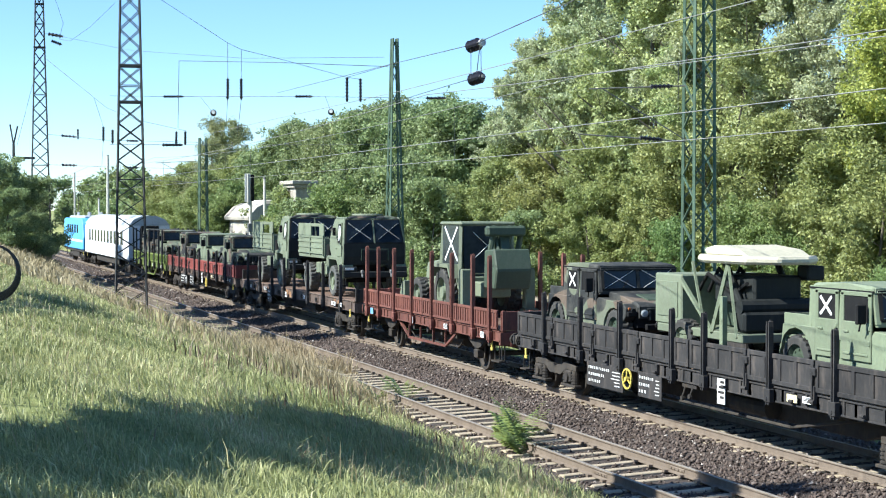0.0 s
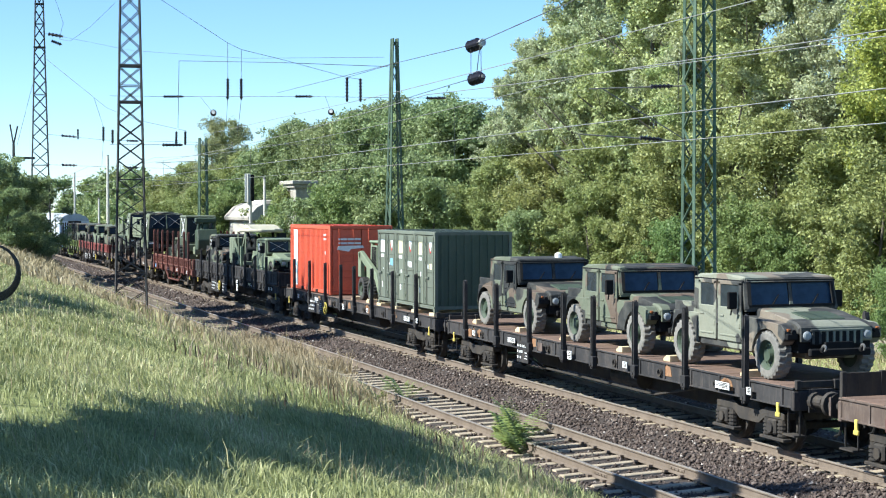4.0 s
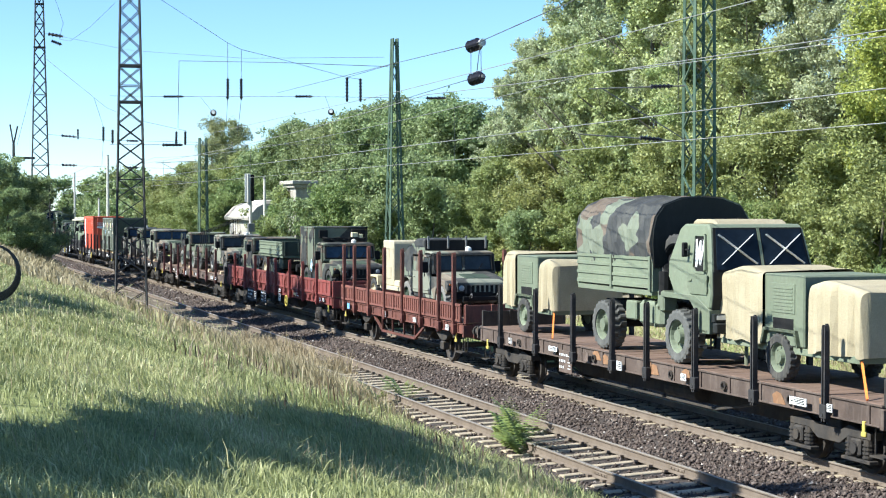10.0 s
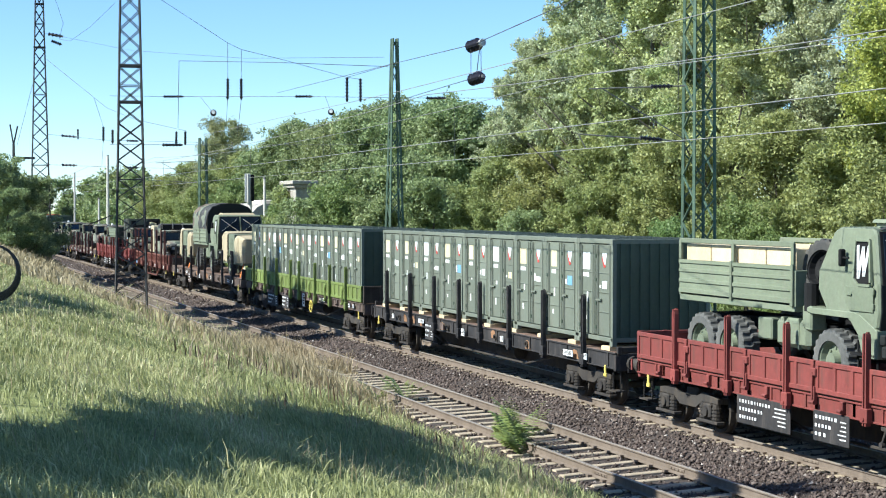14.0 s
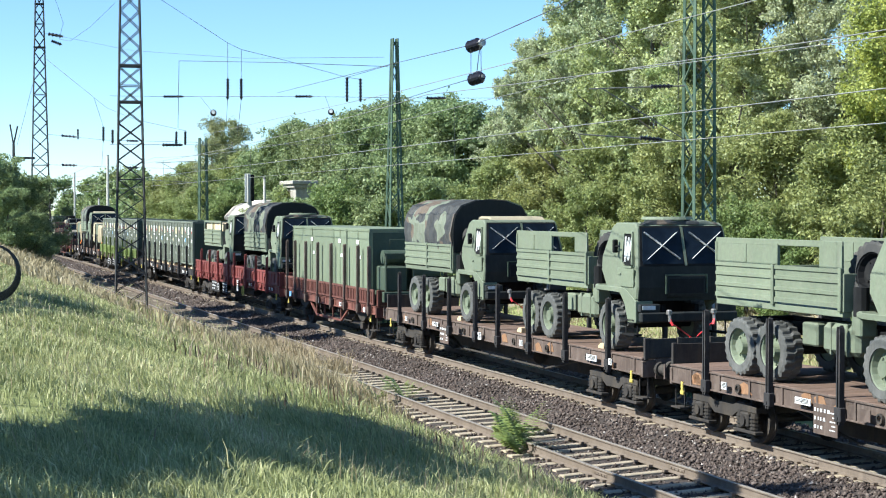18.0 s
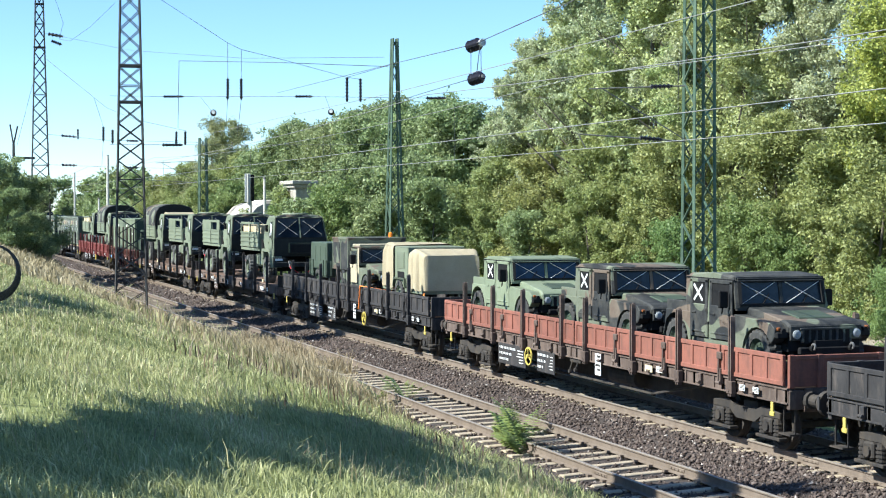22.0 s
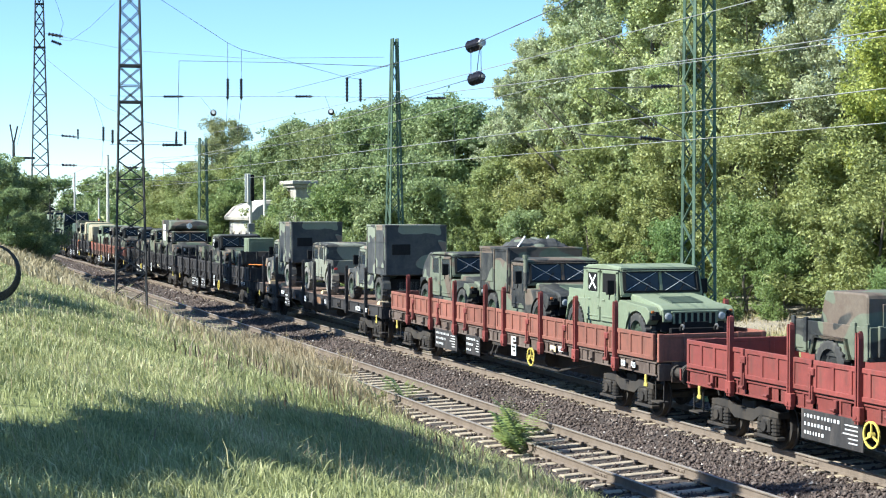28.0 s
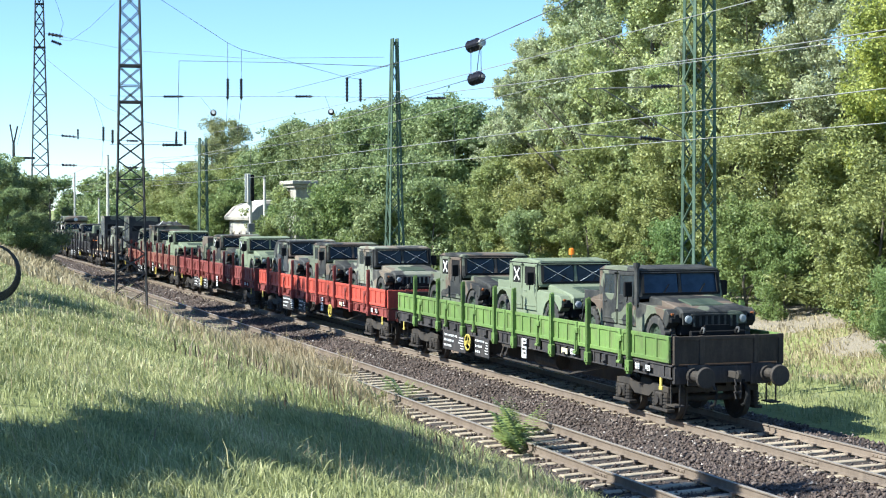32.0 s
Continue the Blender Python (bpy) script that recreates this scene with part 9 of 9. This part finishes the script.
def radar_trailer(q):
    """Green equipment trailer with a pale folded antenna panel on top."""
    v = tagged(new("radar_trailer"), "green antenna trailer with a pale folded panel on top", "trailer")
    part("chassis", "radar_chassis", "green", v, lambda bm: (box(bm, -1.0, 1.0, -2.4, 1.2, 0.6, 0.78, 0.02), bar(bm, (0, 1.2, 0.65), (0, 2.0, 0.6), 0.12)))
    part("cabinet", "radar_cabinet", "green", v, lambda bm: box(bm, -1.0, 1.0, 0.1, 1.3, 0.78, 1.86, 0.03))
    part("cabinet_door", "radar_cabinet_door", "green", v, lambda bm: box(bm, -1.02, -1.0, 0.25, 1.15, 0.95, 1.7, 0.006))
    part("equipment_case", "radar_case", "darkgreen", v, lambda bm: box(bm, -0.2, 0.9, -1.2, -0.1, 0.78, 1.6, 0.04))
    for k in range(4):
        part("cable", "radar_cable_%d" % k, "dark", v, lambda bm: tube(bm, [(-0.6 + 0.25 * k, 0.1, 1.5), (-0.7 + 0.25 * k, -0.5, 1.9 + 0.1 * (k % 2)), (-0.5 + 0.2 * k, -1.2, 1.5), (-0.6 + 0.3 * k, -1.9, 1.75)], 0.045, 6))
    part("mast_gear", "radar_gear", "blackpaint_shade", v, lambda bm: (box(bm, -0.5, 0.6, -2.0, -0.4, 1.3, 1.9, 0.05), rod(bm, (-0.6, -1.9, 1.0), (-0.6, -1.0, 2.2), 0.07, 8), rod(bm, (0.6, -1.9, 1.0), (0.6, -1.0, 2.2), 0.07, 8), box(bm, -0.9, 0.9, -2.3, -1.9, 0.8, 1.2, 0.05), rod(bm, (-0.9, -2.1, 1.3), (0.9, -2.1, 1.3), 0.15, 10), box(bm, 0.6, 1.0, -2.2, -1.8, 1.8, 2.1, 0.03)))
    part("brace", "radar_brace", "lightgreen", v, lambda bm: (bar(bm, (-1.0, 0.1, 1.75), (-1.0, -1.2, 0.75), 0.07), bar(bm, (-1.0, -1.2, 0.75), (-0.8, -1.5, 2.14), 0.07), bar(bm, (-0.8, -1.5, 2.14), (-1.0, -2.2, 0.7), 0.05), bar(bm, (-0.9, -0.2, 2.14), (-1.0, -0.9, 0.78), 0.05)))
    part("antenna_panel", "radar_panel", "radar", v, lambda bm: prism(bm, [(-0.85, -2.3), (-0.35, -2.8), (0.35, -2.8), (0.85, -2.3), (1.0, -0.9), (0.7, -0.15), (-0.7, -0.15), (-1.0, -0.9)], 2.14, 2.3, "z", 0.05), (0, 0.1, 0), label="pale sand-coloured folded antenna panel")
    part("antenna_cover", "radar_cover", "radar", v, lambda bm: prism(bm, [(-2.2, 2.27), (-0.5, 2.27), (-0.35, 2.42), (-0.8, 2.5), (-1.8, 2.42)], -0.75, 0.75, "x", 0.05))
    for s in (-1, 1):
        wheel(v, s * 0.92, 0, 0.47, 0.28, "green")
        part("jack_leg", "radar_jack", "lightgreen", v, lambda bm: (box(bm, -0.06, 0.06, -0.06, 0.06, 0.05, 1.5, 0.01), box(bm, -0.15, 0.15, -0.15, 0.15, 0.0, 0.05)), (s * 1.05, -1.75, 0))
    return ride(v, q, DECK)


# ---- what stands on which wagon, from the tail forward
def T(i):
    return TAILS[i - 1]


FR = 1.45   # front axle to vehicle centre
DKC = "dark camouflaged jeep with tape crosses lashed on a wagon"
PLC = "light green jeep with tape crosses lashed on a wagon"
jeep("cab4", "camo0", "dark camouflaged jeep with black bumper at the train's end", T(1) + 1.95 + FR, crosses="none", glassy="blueglass", extras=("snorkel",))
jeep("cab4", "lightgreen", PLC, T(1) + 7.6 + FR, extras=("beacon",))
jeep("cab4", "camo1", DKC, T(1) + 13.25 + FR)
for i, (m, st) in enumerate((("camo_pale", "cab4"), ("camo1", "cab4"), ("camo_mid", "soft"))):
    jeep(st, m, "camouflaged jeep with taped windscreen on a red wagon", T(2) + (2.18, 8.3, 14.3)[i] + FR, crosses="front")
jeep("cab4", "lightgreen", PLC, T(3) + 2.2 + FR)
jeep("cab4", "camo1", DKC, T(3) + 8.4 + FR)
cargo_trailer("small camouflaged box trailer on a red wagon", T(3) + 14.55, "camo3", "camo_box")
jeep("cab4", "lightgreen", PLC, T(4) + 2.2 + FR)
jeep("shelter", "camo1", "camouflaged shelter jeep with a bundled roof load", T(4) + 7.75 + FR, crosses="front", extras=("load", "snorkel"))
jeep("soft", "camo2", "camouflaged jeep with a rounded canvas back", T(4) + 13.45 + FR, crosses="front")
jeep("shelter", "camo_mid", "camouflaged shelter jeep with a slanting steel bar", T(5) + 5.0 - FR, 180, "none", extras=("ramp",))
jeep("cab4", "camo_pale", "faded camouflaged jeep chocked on a flat wagon", T(5) + 11.4 - FR, 180, "none", tyre="dusty_tyre")
jeep("shelter", "camo_mid", "camouflaged jeep with a tall equipment shelter", T(5) + 17.9 - FR, 180, "none", tyre="dusty_tyre")
cargo_trailer("dark camouflaged cargo trailer with a green generator box", T(6) + 4.9, "camo2", "box")
jeep("cab4", "camo0", DKC, T(6) + 7.95 + FR)
cargo_trailer("empty dark camouflaged cargo trailer", T(6) + 14.2, "camo3")
jeep("ambulance", "camo1", "camouflaged ambulance jeep with white side panel", T(7) + 2.05 + FR)
jeep("cab4", "camo2", DKC, T(7) + 8.1 + FR)
jeep("cab4", "camo0", DKC, T(7) + 13.6 + FR)
jeep("cab4", "camo0", DKC, T(8) + 2.2 + FR)
jeep("cab4", "camo1", DKC, T(8) + 7.8 + FR)
jeep("cab4", "lightgreen", "light green jeep with blue tape crosses", T(8) + 14.0 + FR, glassy="blueglass")
generator_trailer("green generator trailer with sand-coloured canvas hoods", T(9) + 4.6, "green", 3.6)
jeep("shelter", "camo3", "camouflaged shelter jeep with sand-coloured doors", T(9) + 8.4 + FR, crosses="front", extras=("tan_door", "beacon", "low"))
cargo_trailer("dark green box trailer behind a shelter jeep", T(9) + 14.9, "darkgreen", "big_box")
truck(2, "green cab-over truck loaded with pale wooden crates", T(10) + 3.2, "boxes", "hatch", "chain")
truck(3, "green six-wheeled cab-over truck with an open bed", T(10) + 12.02, "racks", "hatch", "chain")
truck(3, "green six-wheeled cab-over truck with an open bed", T(11) + 2.5, "racks", "hatch", "chain")
truck(3, "green six-wheeled truck with a camouflage canvas cover", T(11) + 11.9, "canvas", "cover", "chain")
green_shelters(1.55, 4.35, T(12) + 2.95, "tall green equipment box with pump machinery in front", True)
green_shelters(4.4, 6.1, T(12) + 5.27, "narrow green equipment box between two larger ones")
green_shelters(6.2, 12.3, T(12) + 9.2, "long green equipment box behind tall stanchions")
truck(3, "green six-wheeled truck with a camouflage canvas cover", T(13) + 2.3, "canvas", "hatch", "chain")
truck(3, "green six-wheeled truck loaded with pale wooden crates", T(13) + 12.0, "boxes", "hatch", "chain")
for i in range(9):
    tricon(T(14) + 1.75 + 1.945 * i, i)
    tricon(T(15) + 2.05 + 1.93 * i, i + 3)
for i in range(10):
    block(T(14) + 1.1 + 1.88 * i)
    block(T(15) + 1.3 + 1.88 * i)
generator_trailer("green generator trailer with sand-coloured canvas hoods", T(16) + 4.3, "green", 4.2)
truck(2, "green cab-over truck with a camouflage canvas cover", T(16) + 8.1, "canvas", "cover")
generator_trailer("green generator trailer with sand-coloured canvas hoods", T(16) + 16.8, "green", 2.6)
jeep("soft", "camo_pale", "faded camouflaged jeep with a sloping canvas canopy", T(17) + 3.3 + FR, crosses="none", extras=("dome", "canopy"), tyre="dusty_tyre")
tan_set("sand-coloured generator trailer behind tall stanchions", T(17) + 9.6)
jeep("shelter", "camo2", "camouflaged shelter jeep with a blue diamond sign", T(18) + 2.1 + FR, crosses="none", glassy="blueglass", extras=("diamond", "dome"))
tandem_trailer("green two-axle flatbed trailer with sand-coloured wheel rims", T(18) + 11.4)
jeep("cab4", "camo1", "camouflaged jeep with an open side window", T(18) + 14.3 + FR, crosses="none")
jeep("cab4", "camo_pale", "faded sand-green camouflaged jeep chocked on a flat wagon", T(19) + 1.58 + FR, crosses="none", rim="greysteel", extras=("dome",))
bow_trailer = cargo_trailer("camouflaged cargo trailer with bare steel bows behind a jeep", T(19) + 8.2, "camo3")
for y in (-1.15, -0.6, -0.05, 0.5):
    part("bow", "trailer_bow", "dark", bow_trailer, lambda bm: tube(bm, [(-0.9, 0, 0.75), (-0.9, 0, 1.95), (0.88, 0, 2.68), (0.9, 0, 0.75)], 0.022, 6), (0, y, 0), label="bare steel bow")
part("bow_rail", "trailer_bow_rail", "dark", bow_trailer, lambda bm: rod(bm, (0.88, -1.5, 2.69), (0.88, 1.5, 2.69), 0.02, 6))
jeep("cab2", "camo3", "camouflaged jeep with an open cargo bed", T(19) + 10.2 + FR, crosses="none", tyre="dusty_tyre")
cargo_trailer("camouflaged cargo trailer with dusty tyres", T(19) + 16.8, "camo2")
for i, m in enumerate(("camo_pale", "camo2", "camo0")):
    jeep("cab4", m, "dusty camouflaged jeep with grey tyres chocked on a wagon", T(20) + (1.95, 7.5, 13.6)[i] + FR, crosses="none", glassy="blueglass", tyre="dusty_tyre", extras=("dome",) if i == 2 else ())
for i in range(3):
    tricon(T(21) + 1.62 + 1.94 * i, i + 7)
for y in (0.9, 2.6, 4.6, 6.3):
    block(T(21) + y)
skid_loader(T(21) + 9.0)
orange_container(T(21) + 15.65)
jeep("cab4", "lightgreen", PLC, T(22) + 3.2 + FR)
radar_trailer(T(22) + 10.9)
jeep("cab4", "camo0", DKC, T(22) + 14.15 + FR)
backhoe(T(23) + 5.8)
truck(2, "green high-wheeled truck with an open bed", T(24) + 3.9, "racks", "hatch")
truck(2, "green high-wheeled truck with an open bed", T(24) + 12.2, "racks", "hatch")
jeep("cab4", "camo2", DKC, T(25) + 1.9 + FR, crosses="none")
jeep("cab4", "green", "olive green jeep on a red wagon", T(25) + 8.2 + FR, crosses="none")
jeep("cab4", "camo1", DKC, T(25) + 14.2 + FR, crosses="none")
jeep("cab4", "camo3", DKC, T(26) + 2.2 + FR, crosses="none")
jeep("soft", "camo0", DKC, T(26) + 7.8 + FR, crosses="none")
for base, spots in ((T(19), (2.2, 5.3, 10.8, 13.2, 17.3)), (T(20), (2.6, 5.8, 8.1, 11.3, 14.2, 17.4)), (T(21), (8.0, 9.8)), (T(5), (1.4, 5.4, 8.7, 11.8, 15.2, 17.4)), (T(11), (3.0, 8.0, 12.6)), (T(10), (4.0,))):
    for y in spots:
        chock(base + y, -1.0)


# ---- coach and locomotive at the head
def coach(q):
    v = tagged(new("passenger_coach"), "white passenger coach with a rounded grey roof", "coach")
    prof = [(-1.42, 1.05), (-1.42, 3.1), (-1.36, 3.4), (-1.05, 3.8), (-0.5, 4.02), (0, 4.06), (0.5, 4.02), (1.05, 3.8), (1.36, 3.4), (1.42, 3.1), (1.42, 1.05)]
    part("body", "coach_body", "coachwhite", v, lambda bm: prism(bm, prof, -12.2, 12.2, "y", 0.03))
    part("roof", "coach_roof", "coachroof", v, lambda bm: prism(bm, [(-1.38, 3.42), (-1.06, 3.83), (-0.5, 4.06), (0, 4.1), (0.5, 4.06), (1.06, 3.83), (1.38, 3.42)], -12.25, 12.25, "y"))
    for s in (-1, 1):
        for k in range(11):
            part("window", "coach_window", "glass", v, lambda bm: box(bm, -0.01, 0.01, -0.45, 0.45, 2.05, 2.95, 0.004), (s * 1.425, -9.0 + 1.8 * k, 0))
        for y in (-11.2, 11.2):
            part("door", "coach_door", "coachwhite", v, lambda bm: (box(bm, -0.015, 0.015, -0.4, 0.4, 1.1, 3.1, 0.004), box(bm, -0.02, 0.02, -0.25, 0.25, 2.2, 2.9)), (s * 1.425, y, 0))
    part("gangway", "coach_gangway", "dark", v, lambda bm: [box(bm, -0.6, 0.6, s * 12.2, s * 12.5, 1.2, 3.4, 0.05) for s in (-1, 1)])
    part("skirt", "coach_skirt", "steel", v, lambda bm: (box(bm, -1.2, 1.2, -6.5, 6.5, 0.55, 1.05, 0.03), box(bm, -1.3, 1.3, -12.2, 12.2, 0.98, 1.1)))
    ends(v, 12.2, "steel")
    bogie(v, -9.5)
    bogie(v, 9.5)
    return ride(v, q)


def locomotive(q):
    v = tagged(new("electric_locomotive"), "light blue electric locomotive at the head of the train", "locomotive")
    part("body", "loco_body", "locoblue", v, lambda bm: prism(bm, [(-7.3, 1.1), (-7.5, 2.1), (-7.0, 3.3), (-6.4, 3.75), (6.4, 3.75), (7.0, 3.3), (7.5, 2.1), (7.3, 1.1)], -1.45, 1.45, "x", 0.08))
    part("roof", "loco_roof", "coachroof", v, lambda bm: (box(bm, -1.1, 1.1, -5.5, 5.5, 3.7, 3.95, 0.08), [rod(bm, (x, y, 3.95), (x, y, 4.25), 0.08, 8) for x in (-0.5, 0.5) for y in (-4.5, -3.5, 3.5, 4.5)]))
    part("stripe", "loco_stripe", "white", v, lambda bm: [box(bm, s * 1.455 - 0.004, s * 1.455 + 0.004, -7.2, 7.2, 1.75, 1.95) for s in (-1, 1)])
    for s in (-1, 1):
        for k in range(5):
            part("side_louvre", "loco_louvre", "dark", v, lambda bm: box(bm, -0.01, 0.01, -0.5, 0.5, 2.5, 3.2, 0.005), (s * 1.46, -3.6 + 1.8 * k, 0))
        part("cab_window", "loco_window", "glass", v, lambda bm: prism(bm, [(-7.42, 2.3), (-7.05, 3.15), (-7.03, 3.15), (-7.40, 2.3)], -1.1, 1.1, "x"), (0, 0, 0), (0, 0, 0 if s < 0 else 180))
    part("pantograph", "loco_panto", "steel", v, lambda bm: [(bar(bm, (-0.5, y, 4.2), (-0.4, y + 1.0, 5.0), 0.04), bar(bm, (0.5, y, 4.2), (0.4, y + 1.0, 5.0), 0.04), bar(bm, (-0.4, y + 1.0, 5.0), (-0.5, y, 5.95), 0.04), bar(bm, (0.4, y + 1.0, 5.0), (0.5, y, 5.95), 0.04), bar(bm, (-0.8, y, 5.97), (0.8, y, 5.97), 0.06)) for y in (4.0,)])
    part("underframe", "loco_frame", "steel", v, lambda bm: (box(bm, -1.3, 1.3, -7.2, 7.2, 0.9, 1.15, 0.03), box(bm, -1.2, 1.2, -2.5, 2.5, 0.4, 0.95, 0.05)))
    ends(v, 7.3, "steel")
    bogie(v, -4.3)
    bogie(v, 4.3)
    return ride(v, q)


coach(T(26) + 13.86 + 13.2)
locomotive(T(26) + 13.86 + 26.4 + 7.9)


def lashing_strap(q, points):
    v = tagged(new("lashing_strap"), "taut orange lashing strap on a wagon", "strap")
    for a, b in zip(points, points[1:]):
        part("webbing", "webbing_%.1f_%.2f" % (q, a[1]), "strap", v, lambda bm: bar(bm, a, b, 0.05, 0.03))
    return ride(v, q)


lashing_strap(166.87, [(-1.43, 0.18, 1.08), (-1.42, 0.0, 1.9), (-0.95, -2.5, 1.8)])
lashing_strap(100.0, [(-0.75, 2.9, 1.95), (-0.2, 1.0, 1.96), (-0.9, -2.0, 2.02)])
lashing_strap(106.4, [(-0.9, 1.2, 1.75), (-0.5, 0.2, 1.85)])
# ---- the pieces of the tracks
def far_sleepers(t, first, count, skew):
    """The sleepers too far off to be told apart, as one piece."""
    bm = bmesh.new()
    for i in range(count):
        k = len(bm.verts)
        sleeper_mesh(bm)
        bm.verts.ensure_lookup_table()
        bmesh.ops.transform(bm, matrix=pose(0, first + 0.6 * i, random.uniform(-0.014, 0.004), 0, 0, skew), verts=bm.verts[k:])
    me = bpy.data.meshes.new("far_sleepers")
    bm.to_mesh(me)
    bm.free()
    me.materials.append(M["concrete"])
    tagged(put("far_sleepers", me, t), kind="stuff")


# the sleepers lie askew, dragged by the creep of the rails
for t, first, near, far, skew in ((track_near, 15.0, 130, 85, 11.0), (track_train, 18.0, 125, 85, 9.0)):
    for i in range(near):
        part("sleeper", "sleeper", "concrete", t, sleeper_mesh, (random.uniform(-0.07, 0.07), first + 0.6 * i + random.uniform(-0.03, 0.03), random.uniform(-0.012, 0.008)), (random.uniform(-2.5, 2.5), 0, skew + random.uniform(-3, 3)))
    far_sleepers(t, first + 0.6 * near, far, skew)


def travelled(t):
    """How far the tail of the train is along the line at t seconds: it gathers speed."""
    d = t - 16.0
    return -195.10 + 12.975 * d + 0.1237 * d * d / 2 + 0.00041 * d ** 3 / 6


def motions():
    times = [2.0 * i for i in range(17)]
    for ob, q, z, turn, x in RIDERS:
        walk(ob, [(t, pose(TRAIN_X + x, travelled(t) + q, z, 0, 0, turn)) for t in times])
    # wheels roll: one turning for each place in a bogie, shared by all wheelsets in that place
    first = {}
    for w, y, z in WHEELSETS:
        if (y, z) not in first:
            walk(w, [(i / 30, pose(0, y, z, -math.degrees((travelled(i / 30) - travelled(0)) / 0.46))) for i in range(961)])
            first[(y, z)] = w.animation_data
        else:
            w.rotation_mode = "QUATERNION"
            w.animation_data_create()
            w.animation_data.action = first[(y, z)].action
            w.animation_data.action_slot = first[(y, z)].action_slot


motions()
